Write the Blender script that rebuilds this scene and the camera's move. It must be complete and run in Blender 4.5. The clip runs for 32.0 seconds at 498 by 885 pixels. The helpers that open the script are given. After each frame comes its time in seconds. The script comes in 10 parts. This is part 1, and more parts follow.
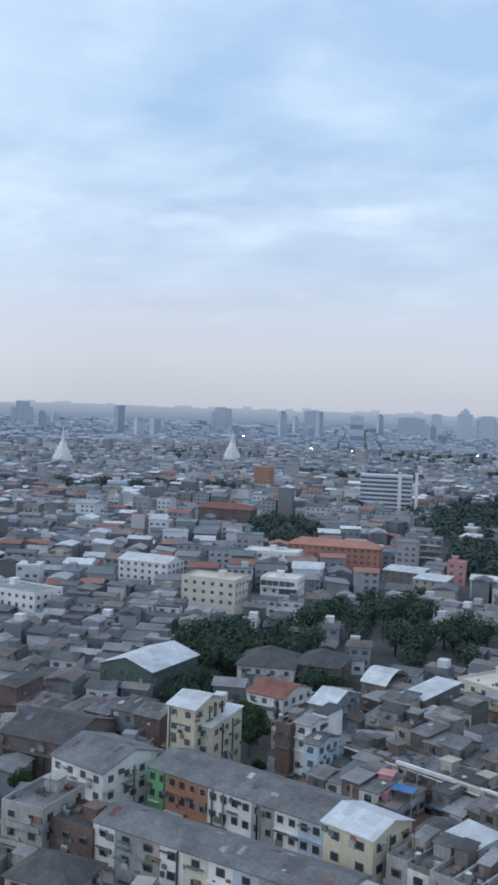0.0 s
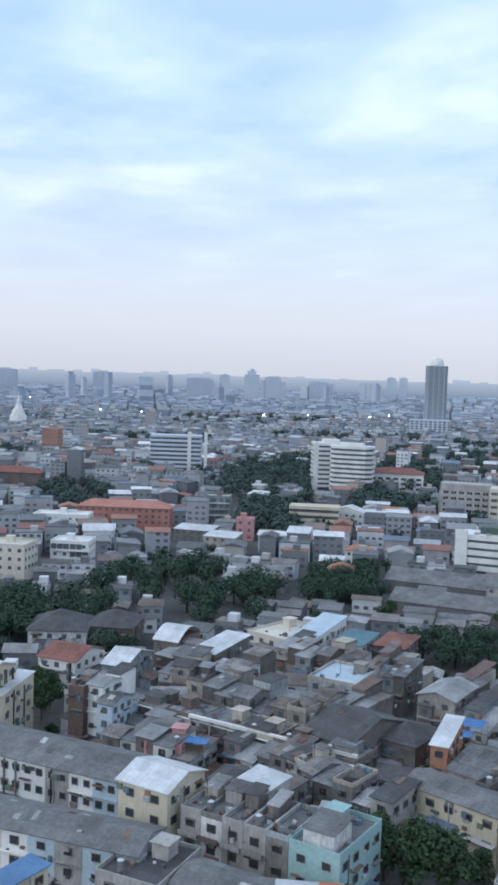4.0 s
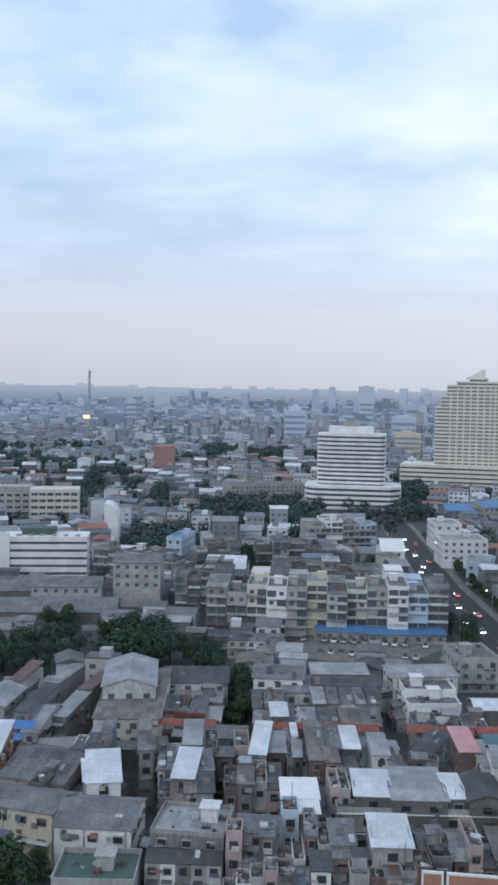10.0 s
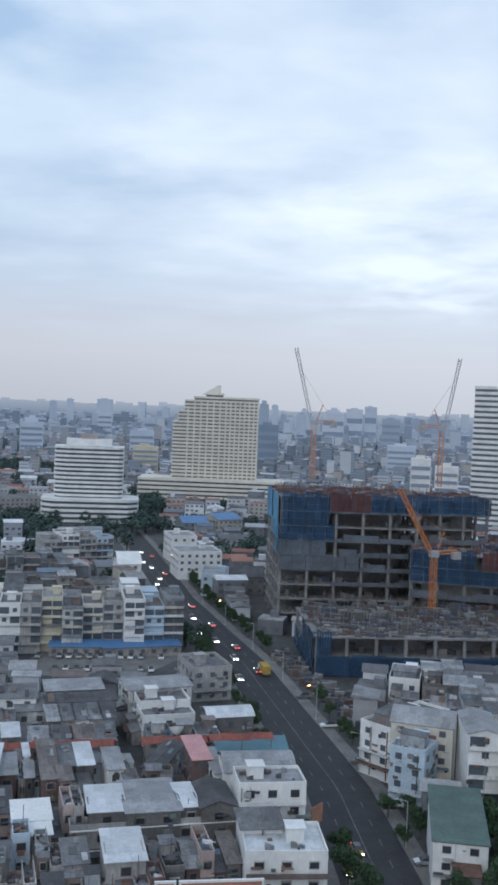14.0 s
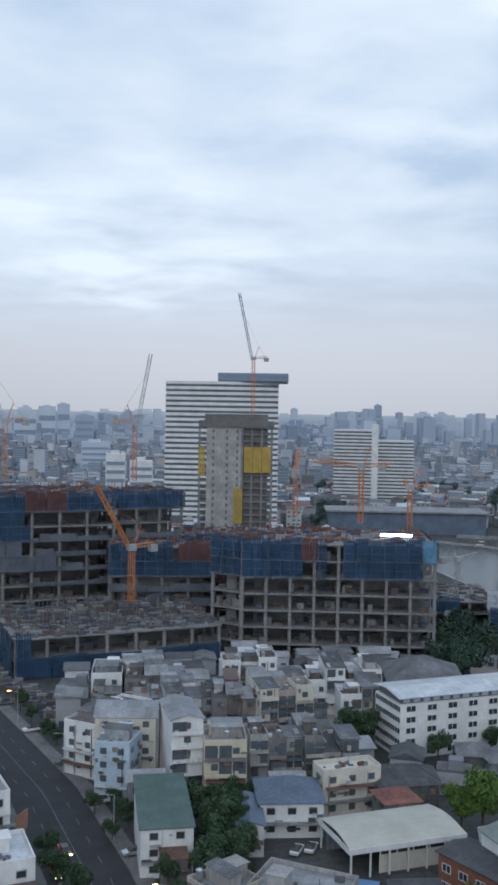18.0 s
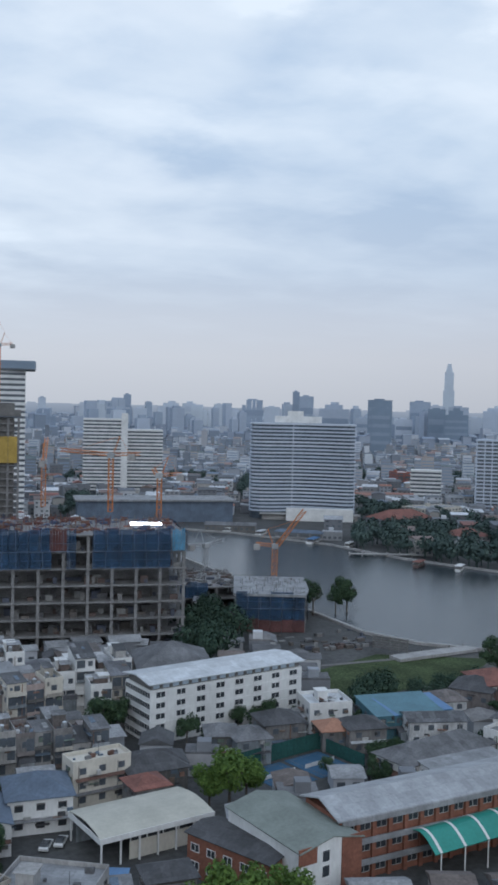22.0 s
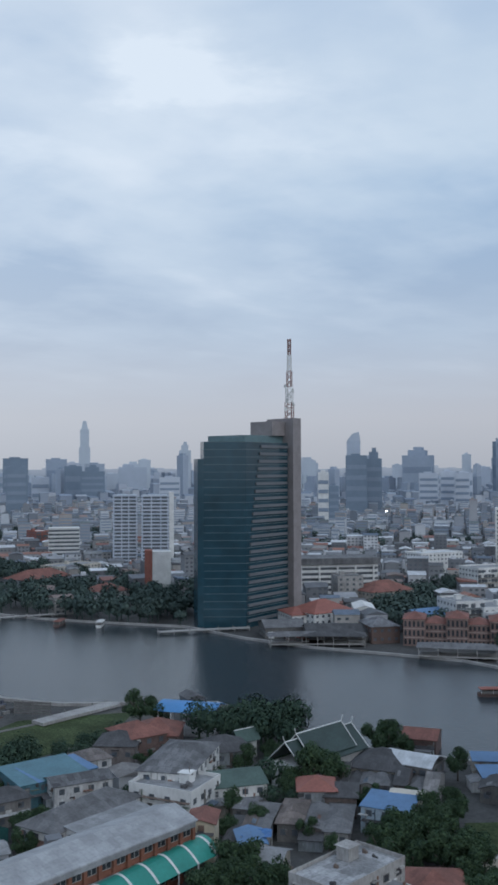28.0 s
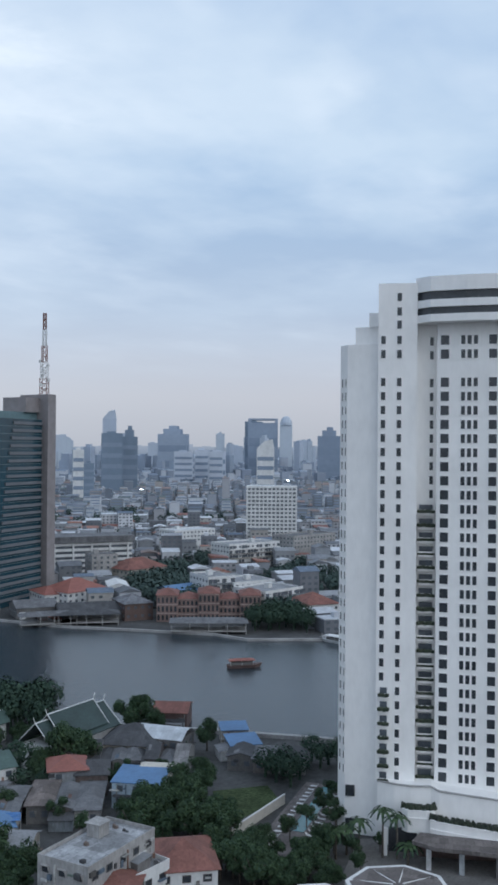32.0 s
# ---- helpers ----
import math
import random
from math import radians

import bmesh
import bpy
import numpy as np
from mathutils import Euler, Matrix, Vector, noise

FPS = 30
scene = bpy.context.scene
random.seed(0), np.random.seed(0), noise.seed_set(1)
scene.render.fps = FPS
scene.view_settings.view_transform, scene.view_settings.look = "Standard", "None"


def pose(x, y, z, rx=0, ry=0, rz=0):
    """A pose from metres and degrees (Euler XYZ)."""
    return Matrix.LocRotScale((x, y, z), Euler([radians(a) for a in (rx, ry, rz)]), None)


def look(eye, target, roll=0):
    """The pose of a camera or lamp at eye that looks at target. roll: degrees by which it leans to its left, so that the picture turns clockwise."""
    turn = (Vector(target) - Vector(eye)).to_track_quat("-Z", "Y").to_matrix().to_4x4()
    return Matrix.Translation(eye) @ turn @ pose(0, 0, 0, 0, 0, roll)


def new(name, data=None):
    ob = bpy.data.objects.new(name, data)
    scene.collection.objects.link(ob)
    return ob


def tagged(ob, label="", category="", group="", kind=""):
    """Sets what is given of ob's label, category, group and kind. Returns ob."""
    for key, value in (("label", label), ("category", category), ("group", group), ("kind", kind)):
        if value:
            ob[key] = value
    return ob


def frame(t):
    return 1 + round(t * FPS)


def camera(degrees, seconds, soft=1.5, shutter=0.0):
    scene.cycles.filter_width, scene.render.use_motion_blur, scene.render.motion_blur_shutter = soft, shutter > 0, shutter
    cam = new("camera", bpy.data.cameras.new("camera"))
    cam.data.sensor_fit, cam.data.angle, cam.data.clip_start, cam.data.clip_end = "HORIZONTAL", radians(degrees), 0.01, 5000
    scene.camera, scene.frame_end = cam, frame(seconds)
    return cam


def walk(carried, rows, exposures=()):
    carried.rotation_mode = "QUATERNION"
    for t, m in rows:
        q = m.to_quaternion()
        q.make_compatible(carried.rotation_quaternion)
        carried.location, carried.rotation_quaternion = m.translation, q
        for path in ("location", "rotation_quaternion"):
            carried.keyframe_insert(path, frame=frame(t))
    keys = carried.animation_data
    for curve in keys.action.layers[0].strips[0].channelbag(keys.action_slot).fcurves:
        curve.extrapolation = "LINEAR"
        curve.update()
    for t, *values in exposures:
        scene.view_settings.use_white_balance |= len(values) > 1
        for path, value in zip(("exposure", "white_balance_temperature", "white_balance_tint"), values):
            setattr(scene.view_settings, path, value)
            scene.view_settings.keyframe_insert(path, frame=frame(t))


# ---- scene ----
# The camera turns on a high balcony, 84 m over the street.
EYE = Vector((0.0, 0.0, 84.0))


def head(az, tilt, lean):
    """Pose on the balcony: azimuth clockwise from +y, tilt upwards, lean to the left, in degrees."""
    a, e = radians(az), radians(tilt)
    way = Vector((math.sin(a) * math.cos(e), math.cos(a) * math.cos(e), math.sin(e)))
    return look(EYE, EYE + way * 10, lean)


cam = camera(28.76, 32.0, soft=3.1)
PATH = [
    (0, head(-60.47, -1.98, 1.90)),
    (0.5, head(-58.93, -1.51, 1.75)),
    (1, head(-57.68, -1.94, 1.67)),
    (1.5, head(-55.80, -2.46, 1.32)),
    (2, head(-54.26, -4.19, 1.31)),
    (2.5, head(-52.48, -5.65, 1.87)),
    (3, head(-51.08, -5.80, 2.35)),
    (3.5, head(-49.59, -4.84, 2.10)),
    (5.5, head(-42.30, -2.11, 1.76)),
    (6, head(-39.88, -1.70, 1.91)),
    (6.5, head(-37.87, -1.69, 1.68)),
    (7, head(-35.47, -1.72, 1.40)),
    (7.5, head(-33.53, -1.63, 1.26)),
    (8, head(-30.03, -1.95, 1.60)),
    (8.5, head(-27.40, -2.56, 1.52)),
    (9, head(-25.31, -2.69, 1.40)),
    (9.5, head(-23.23, -2.87, 0.92)),
    (10, head(-21.23, -3.19, 0.97)),
    (10.5, head(-19.36, -3.15, 0.87)),
    (11, head(-17.66, -3.04, 0.98)),
    (11.5, head(-16.37, -2.84, 1.29)),
    (12, head(-14.78, -2.51, 1.43)),
    (12.5, head(-13.40, -2.47, 1.33)),
    (13, head(-11.18, -1.90, 1.48)),
    (13.5, head(-8.79, -1.79, 1.96)),
    (14, head(-5.89, -1.99, 2.34)),
    (14.5, head(-3.31, -1.77, 2.24)),
    (15, head(-1.05, -1.67, 2.12)),
    (15.5, head(1.76, -1.25, 2.09)),
    (17.5, head(10.18, -0.99, 0.99)),
    (18, head(12.01, -1.72, 0.96)),
    (18.5, head(13.82, -2.54, 1.13)),
    (19, head(17.51, -3.70, 1.22)),
    (19.5, head(19.91, -3.47, 1.06)),
    (20, head(22.23, -3.07, 0.75)),
    (20.5, head(23.75, -2.53, 0.58)),
    (21, head(24.24, -2.31, 0.76)),
    (21.5, head(25.48, -2.57, 1.33)),
    (22, head(26.72, -2.07, 1.35)),
    (22.5, head(27.95, -1.65, 1.34)),
    (23, head(29.48, -1.34, 1.33)),
    (23.5, head(30.82, -1.16, 1.52)),
    (24, head(32.36, -0.97, 1.48)),
    (24.5, head(33.45, -0.77, 1.17)),
    (26.5, head(41.17, 1.35, -0.04)),
    (27, head(43.74, 1.74, -0.04)),
    (27.5, head(45.52, 1.86, -0.18)),
    (28, head(47.87, 1.52, -0.15)),
    (28.5, head(50.03, 1.37, 0.09)),
    (29, head(51.57, 1.59, 0.36)),
    (29.5, head(54.08, 1.47, 0.80)),
    (30, head(56.09, 0.75, 0.78)),
    (30.5, head(56.31, 0.94, 2.10)),
    (31, head(58.63, 0.37, 1.34)),
    (31.5, head(60.90, 0.53, 1.33)),
    (32, head(62.19, 0.26, 0.44)),
]
# the film's own exposure drifts down as the lens turns to the paler sky; its white balance is cool
EXPOSURES = [(0, 0.05), (1, 0.06), (2, 0.12), (3, 0.32), (4.5, 0.28), (6, 0.18), (9, 0.13), (12, 0.0), (14, -0.08), (16, -0.08), (18, -0.17), (20, -0.17), (22, -0.23), (26, -0.32), (29, -0.36), (32, -0.16)]
walk(cam, PATH, [(t, stops, 5940, 9) for t, stops in EXPOSURES])

# ---- sky and light ----
SUN_AZ, SUN_EL = 196.0, 32.0  # the veiled sun stands behind the balcony
PALE_AZ, PALE_EL = 15.0, 8.0  # thinnest cloud ahead
THIN = ((-68, 10.5, 7, 0.9, 0.22), (-56, 11.0, 6, 0.8, 0.25), (-26, 19, 4.5, 1.8, 0.35), (-20, 21.5, 7, 1.2, 0.4), (19, 17, 13, 5, 0.22), (34, 18, 9, 5, 0.16), (50, 21, 11, 5, 0.26), (-34, 16.5, 4, 1.0, 0.25), (-11, 15, 5, 1.2, 0.45), (-2, 11, 6, 2.0, 0.75), (5, 8, 6, 1.6, 1.0), (7, 12.5, 5, 2.0, 0.75), (16, 20.5, 4, 1.2, 0.6), (12, 9.5, 4, 1.2, 0.6), (22, 16, 4, 1.0, 0.5), (29, 23, 3.5, 1.4, 1.5), (42.5, 22.5, 3.5, 1.7, 1.7), (48, 21.5, 4, 1.1, 0.7), (34, 18, 4, 0.9, 0.45), (49, 19, 4, 0.8, 0.4))
world = bpy.data.worlds.new("overcast_sky")
scene.world = world
world.use_nodes = True


def make_sky(tree):
    n, l = tree.nodes, tree.links
    n.clear()

    def node(kind, **kw):
        o = n.new(kind)
        for k, v in kw.items():
            o.inputs[k].default_value = v
        return o

    def maths(op, a, b=None, clamp=False):
        o = n.new("ShaderNodeMath")
        o.operation, o.use_clamp = op, clamp
        for i, s in enumerate((a, b)):
            if s is None:
                continue
            if isinstance(s, (int, float)):
                o.inputs[i].default_value = s
            else:
                l.new(s, o.inputs[i])
        return o.outputs[0]

    def ramp(fac, stops):
        o = n.new("ShaderNodeValToRGB")
        e = o.color_ramp.elements
        while len(e) < len(stops):
            e.new(0.5)
        for k, (p, c) in zip(e, stops):
            k.position, k.color = p, (*c, 1)
        l.new(fac, o.inputs[0])
        return o.outputs[0]

    def mix(fac, a, b, kind="MIX"):
        o = n.new("ShaderNodeMix")
        o.data_type, o.blend_type = "RGBA", kind
        for s, i in ((fac, 0), (a, 6), (b, 7)):
            if isinstance(s, (int, float)):
                o.inputs[i].default_value = s
            elif isinstance(s, tuple):
                o.inputs[i].default_value = (*s, 1)
            else:
                l.new(s, o.inputs[i])
        return o.outputs[2]

    where = n.new("ShaderNodeTexCoord").outputs["Generated"]
    sep = n.new("ShaderNodeSeparateXYZ")
    l.new(where, sep.inputs[0])
    up = maths("MAXIMUM", sep.outputs[2], 0.0)
    lift = maths("ADD", up, 0.10)
    flat = n.new("ShaderNodeCombineXYZ")
    l.new(maths("DIVIDE", sep.outputs[0], lift), flat.inputs[0])
    l.new(maths("DIVIDE", sep.outputs[1], lift), flat.inputs[1])

    def cloud(scale, detail, rough, shift, stretch):
        m = n.new("ShaderNodeMapping")
        m.inputs["Location"].default_value = shift
        m.inputs["Scale"].default_value = stretch
        l.new(flat.outputs[0], m.inputs[0])
        t = node("ShaderNodeTexNoise", Scale=scale, Detail=detail, Roughness=rough, Distortion=0.15)
        l.new(m.outputs[0], t.inputs["Vector"])
        return t.outputs["Fac"]

    # deep blue-grey cover with paler cloud banks
    base = ramp(up, [(0.0, (0.585, 0.585, 0.615)), (0.05, (0.68, 0.672, 0.70)), (0.09, (0.675, 0.695, 0.75)), (0.14, (0.60, 0.685, 0.80)), (0.28, (0.485, 0.665, 0.875)), (0.60, (0.60, 0.74, 0.97)), (1.0, (0.66, 0.78, 0.98))])
    big = cloud(0.50, 6.0, 0.55, (3.1, 1.7, 0), (0.8, 1.15, 1))
    fine = cloud(1.9, 6.0, 0.52, (0.4, 7.3, 0), (1.0, 1.0, 1))
    cover = maths("ADD", maths("MULTIPLY", big, 0.60), maths("MULTIPLY", fine, 0.40))
    bank = ramp(cover, [(0.40, (0, 0, 0)), (0.50, (0.42, 0.42, 0.42)), (0.62, (0.85, 0.85, 0.85))])
    fade = ramp(up, [(0.0, (0, 0, 0)), (0.06, (0.02, 0.02, 0.02)), (0.13, (0.35, 0.35, 0.35)), (0.22, (0.85, 0.85, 0.85)), (0.40, (1, 1, 1))])
    thick = mix(1.0, bank, fade, "MULTIPLY")
    puff = ramp(cloud(2.4, 3.0, 0.45, (5.2, 2.3, 0), (0.8, 1.2, 1)), [(0.50, (0, 0, 0)), (0.72, (1, 1, 1))])
    puff = mix(1.0, mix(1.0, puff, fade, "MULTIPLY"), bank, "MULTIPLY")
    dark = mix(maths("MULTIPLY", fade, 0.26), base, (0.39, 0.505, 0.69))
    sky = mix(maths("MULTIPLY", puff, 0.6), mix(thick, dark, (0.84, 0.945, 1.03)), (1.14, 1.17, 1.20))
    # brighter round the thinnest cloud ahead, away from the sun's own bearing
    a, e = radians(PALE_AZ), radians(PALE_EL)
    dot = n.new("ShaderNodeVectorMath")
    dot.operation = "DOT_PRODUCT"
    dot.inputs[1].default_value = (math.sin(a) * math.cos(e), math.cos(a) * math.cos(e), math.sin(e))
    l.new(where, dot.inputs[0])
    glow = maths("POWER", maths("MAXIMUM", dot.outputs["Value"], 0.0), 7.0)
    sky = mix(maths("MULTIPLY", glow, maths("ADD", maths("MULTIPLY", thick, 0.60), 0.22), True), sky, (1.12, 1.14, 1.16))
    # thin places in the cover: bearing, height, half width and half height in degrees, strength
    warp = n.new("ShaderNodeVectorMath")
    warp.operation = "MULTIPLY_ADD"
    ripple = node("ShaderNodeTexNoise", Scale=9.0, Detail=5.0, Roughness=0.6)
    tall = n.new("ShaderNodeMapping")
    tall.inputs["Scale"].default_value = (1.0, 1.0, 3.2)
    l.new(where, tall.inputs[0])
    l.new(tall.outputs[0], ripple.inputs["Vector"])
    l.new(ripple.outputs["Color"], warp.inputs[0])
    warp.inputs[1].default_value = (0.13, 0.13, 0.075)
    shift = n.new("ShaderNodeVectorMath")
    shift.operation = "ADD"
    shift.inputs[1].default_value = (-0.065, -0.065, -0.037)
    l.new(where, shift.inputs[0])
    l.new(shift.outputs[0], warp.inputs[2])
    total = None
    for az, el, wide, high, power in THIN:
        a, e = radians(az), radians(el)
        bump = None
        for axis, size in (((math.cos(a), -math.sin(a), 0.0), wide), ((-math.sin(a) * math.sin(e), -math.cos(a) * math.sin(e), math.cos(e)), high)):
            d = n.new("ShaderNodeVectorMath")
            d.operation = "DOT_PRODUCT"
            d.inputs[1].default_value = tuple(c / math.sin(radians(size)) for c in axis)
            l.new(warp.outputs[0], d.inputs[0])
            q = maths("MULTIPLY", d.outputs["Value"], d.outputs["Value"])
            bump = q if bump is None else maths("ADD", bump, q)
        # nothing behind the balcony
        d = n.new("ShaderNodeVectorMath")
        d.operation = "DOT_PRODUCT"
        d.inputs[1].default_value = (math.sin(a), math.cos(a), 0.0)
        l.new(where, d.inputs[0])
        bump = maths("MULTIPLY", maths("EXPONENT", maths("MULTIPLY", bump, -1.0)), maths("MULTIPLY", maths("GREATER_THAN", d.outputs["Value"], 0.0), power))
        total = bump if total is None else maths("ADD", total, bump)
    sky = mix(maths("MULTIPLY", total, maths("ADD", maths("MULTIPLY", maths("SUBTRACT", fine, 0.38), 4.2), 0.28), True), sky, (1.05, 1.11, 1.16))
    # the paler western and southern half, mostly unseen, is added to brighten facing walls
    half = n.new("ShaderNodeVectorMath")
    half.operation = "DOT_PRODUCT"
    half.inputs[1].default_value = (-0.35, -0.94, 0.0)
    l.new(where, half.inputs[0])
    sky = mix(maths("MULTIPLY", maths("MAXIMUM", half.outputs["Value"], 0.0), 1.0, True), sky, (1.0, 1.06, 1.12))
    air = n.new("ShaderNodeTexSky")
    air.sky_type, air.sun_disc = "NISHITA", False
    air.sun_elevation, air.sun_rotation = radians(SUN_EL), radians(SUN_AZ)
    faint = n.new("ShaderNodeBackground")
    faint.inputs[1].default_value = 0.05
    l.new(air.outputs[0], faint.inputs[0])
    full = n.new("ShaderNodeBackground")
    full.inputs[1].default_value = 1.0
    l.new(sky, full.inputs[0])
    both = n.new("ShaderNodeMixShader")
    both.inputs[0].default_value = 0.92
    l.new(faint.outputs[0], both.inputs[1])
    l.new(full.outputs[0], both.inputs[2])
    out = n.new("ShaderNodeOutputWorld")
    l.new(both.outputs[0], out.inputs[0])


make_sky(world.node_tree)

sun_data = bpy.data.lights.new("sun", "SUN")
sun_data.energy, sun_data.angle, sun_data.color = 0.55, radians(35), (1.0, 0.98, 0.95)
sun = new("sun", sun_data)
sun.matrix_world = look((300 * math.sin(radians(SUN_AZ)), 300 * math.cos(radians(SUN_AZ)), 300 * math.tan(radians(SUN_EL))), (0, 0, 0))

# ---- materials ----
MATS = {}


def paint(name, cols, rough=0.85, metal=0.0, grain=0.35, dirt=0.22, size=1.0, by="object", bump=0.25, streak=0.0, sheets=0.0):
    """A weathered surface: cols is one colour or a palette that repeats choose from at random."""
    m = bpy.data.materials.new(name)
    m.use_nodes = True
    n, l = m.node_tree.nodes, m.node_tree.links
    bs = n["Principled BSDF"]
    bs.inputs["Roughness"].default_value = rough
    bs.inputs["Metallic"].default_value = metal
    geo = n.new("ShaderNodeNewGeometry")
    if not isinstance(cols[0], tuple):
        cols = (cols,)
    if len(cols) > 1:
        pick = n.new("ShaderNodeValToRGB")
        pick.color_ramp.interpolation = "CONSTANT"
        e = pick.color_ramp.elements
        while len(e) < len(cols):
            e.new(0.5)
        for i, c in enumerate(cols):
            e[i].position, e[i].color = i / len(cols), (*c, 1)
        if by == "island":
            l.new(geo.outputs["Random Per Island"], pick.inputs[0])
        else:
            l.new(n.new("ShaderNodeObjectInfo").outputs["Random"], pick.inputs[0])
        colour = pick.outputs[0]
    else:
        rgb = n.new("ShaderNodeRGB")
        rgb.outputs[0].default_value = (*cols[0], 1)
        colour = rgb.outputs[0]
    place = geo.outputs["Position"]

    def noise_at(scale, detail, stretch=(1, 1, 1)):
        mp = n.new("ShaderNodeMapping")
        mp.inputs["Scale"].default_value = stretch
        l.new(place, mp.inputs[0])
        t = n.new("ShaderNodeTexNoise")
        t.inputs["Scale"].default_value, t.inputs["Detail"].default_value, t.inputs["Roughness"].default_value = scale, detail, 0.65
        l.new(mp.outputs[0], t.inputs["Vector"])
        return t.outputs["Fac"]

    def scaled(fac, lo, hi):
        r = n.new("ShaderNodeMapRange")
        r.inputs[1].default_value, r.inputs[2].default_value, r.inputs[3].default_value, r.inputs[4].default_value = 0.32, 0.68, lo, hi
        l.new(fac, r.inputs[0])
        return r.outputs[0]

    def times(c, fac):
        x = n.new("ShaderNodeVectorMath")
        x.operation = "SCALE"
        l.new(c, x.inputs[0])
        l.new(fac, x.inputs["Scale"])
        return x.outputs[0]

    fine = noise_at(1.7 / size, 5, (1, 1, 0.35) if streak else (1, 1, 1))
    colour = times(colour, scaled(fine, 1 - grain, 1 + grain * 0.6))
    broad = noise_at(0.16 / size, 3)
    colour = times(colour, scaled(broad, 1 - dirt, 1 + dirt * 0.5))
    if sheets:
        # single sheets of a patched roof, each weathered by itself
        br = n.new("ShaderNodeTexBrick")
        for k, v in (("Color1", (1 - sheets,) * 3 + (1,)), ("Color2", (1 + sheets * 0.7,) * 3 + (1,)), ("Mortar", (1 - sheets * 0.9,) * 3 + (1,)), ("Scale", 1.0), ("Mortar Size", 0.045), ("Bias", 0.1), ("Brick Width", 1.7), ("Row Height", 2.9)):
            br.inputs[k].default_value = v
        l.new(n.new("ShaderNodeTexCoord").outputs["Object"], br.inputs["Vector"])
        mx = n.new("ShaderNodeMix")
        mx.data_type, mx.blend_type = "RGBA", "MULTIPLY"
        mx.inputs[0].default_value = 1.0
        l.new(colour, mx.inputs[6])
        l.new(br.outputs["Color"], mx.inputs[7])
        colour = mx.outputs[2]
    l.new(colour, bs.inputs["Base Color"])
    if bump:
        b = n.new("ShaderNodeBump")
        b.inputs["Strength"].default_value, b.inputs["Distance"].default_value = bump, 0.05
        l.new(fine, b.inputs["Height"])
        l.new(b.outputs[0], bs.inputs["Normal"])
    MATS[name] = m
    return m


WALLS = ((0.50, 0.50, 0.49), (0.29, 0.275, 0.26), (0.18, 0.172, 0.168), (0.42, 0.39, 0.34), (0.13, 0.126, 0.122), (0.34, 0.36, 0.38), (0.22, 0.195, 0.188), (0.60, 0.60, 0.60), (0.23, 0.255, 0.275), (0.20, 0.192, 0.188), (0.165, 0.13, 0.118))
# FAR_ palettes carry haze in the colour: greyer, bluer, lower in contrast
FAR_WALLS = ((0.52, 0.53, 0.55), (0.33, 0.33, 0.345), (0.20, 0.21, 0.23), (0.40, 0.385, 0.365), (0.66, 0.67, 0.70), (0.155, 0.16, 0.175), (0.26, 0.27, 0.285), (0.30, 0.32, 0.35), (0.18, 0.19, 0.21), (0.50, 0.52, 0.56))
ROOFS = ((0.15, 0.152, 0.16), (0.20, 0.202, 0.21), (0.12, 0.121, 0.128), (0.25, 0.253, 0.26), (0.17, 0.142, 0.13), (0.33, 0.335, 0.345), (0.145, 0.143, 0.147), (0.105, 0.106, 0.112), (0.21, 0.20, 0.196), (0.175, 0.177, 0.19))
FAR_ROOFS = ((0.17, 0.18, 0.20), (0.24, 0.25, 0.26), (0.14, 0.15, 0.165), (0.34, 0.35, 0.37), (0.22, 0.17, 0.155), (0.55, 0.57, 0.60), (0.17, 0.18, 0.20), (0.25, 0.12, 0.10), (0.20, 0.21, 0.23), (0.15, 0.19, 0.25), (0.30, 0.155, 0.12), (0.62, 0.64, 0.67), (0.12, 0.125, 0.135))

m_wall = paint("weathered_plaster", WALLS, grain=0.30, dirt=0.30, streak=1)
m_white = paint("white_paint", (0.69, 0.69, 0.68), grain=0.10, dirt=0.14, streak=1)
m_cream = paint("cream_paint", (0.54, 0.49, 0.38), grain=0.12, dirt=0.14, streak=1)
m_beige = paint("beige_plaster", (0.58, 0.545, 0.475), grain=0.12, dirt=0.14, streak=1)
m_grey = paint("grey_concrete", (0.36, 0.35, 0.34), grain=0.25, dirt=0.25, streak=1)
m_darkgrey = paint("dark_concrete", (0.16, 0.155, 0.15), grain=0.25, dirt=0.25)
m_rust = paint("rust_red_paint", (0.155, 0.105, 0.095), grain=0.3, dirt=0.25)
m_orange = paint("orange_paint", (0.37, 0.19, 0.125), grain=0.2, dirt=0.2)
m_pink = paint("pink_paint", (0.50, 0.27, 0.27), grain=0.2, dirt=0.2)
m_teal = paint("teal_paint", (0.29, 0.44, 0.45), grain=0.15, dirt=0.15)
m_lime = paint("lime_paint", (0.17, 0.40, 0.18), grain=0.15, dirt=0.15)
m_paleblue = paint("pale_blue_paint", (0.43, 0.52, 0.60), grain=0.15, dirt=0.15)
m_roof = paint("fibre_cement_sheet", ROOFS, rough=0.9, grain=0.30, dirt=0.35, sheets=0.35)
m_roofgrey = paint("grey_roof_sheet", (0.16, 0.161, 0.168), rough=0.9, grain=0.25, dirt=0.35, sheets=0.16)
m_roofdark = paint("dark_roof_sheet", (0.075, 0.075, 0.08), rough=0.85, grain=0.25, dirt=0.3, sheets=0.2)
m_zinc = paint("bright_zinc_sheet", (0.56, 0.58, 0.60), rough=0.5, metal=0.15, grain=0.15, dirt=0.2, sheets=0.12)
m_blueroof = paint("blue_steel_sheet", (0.085, 0.19, 0.36), rough=0.5, grain=0.15, dirt=0.2)
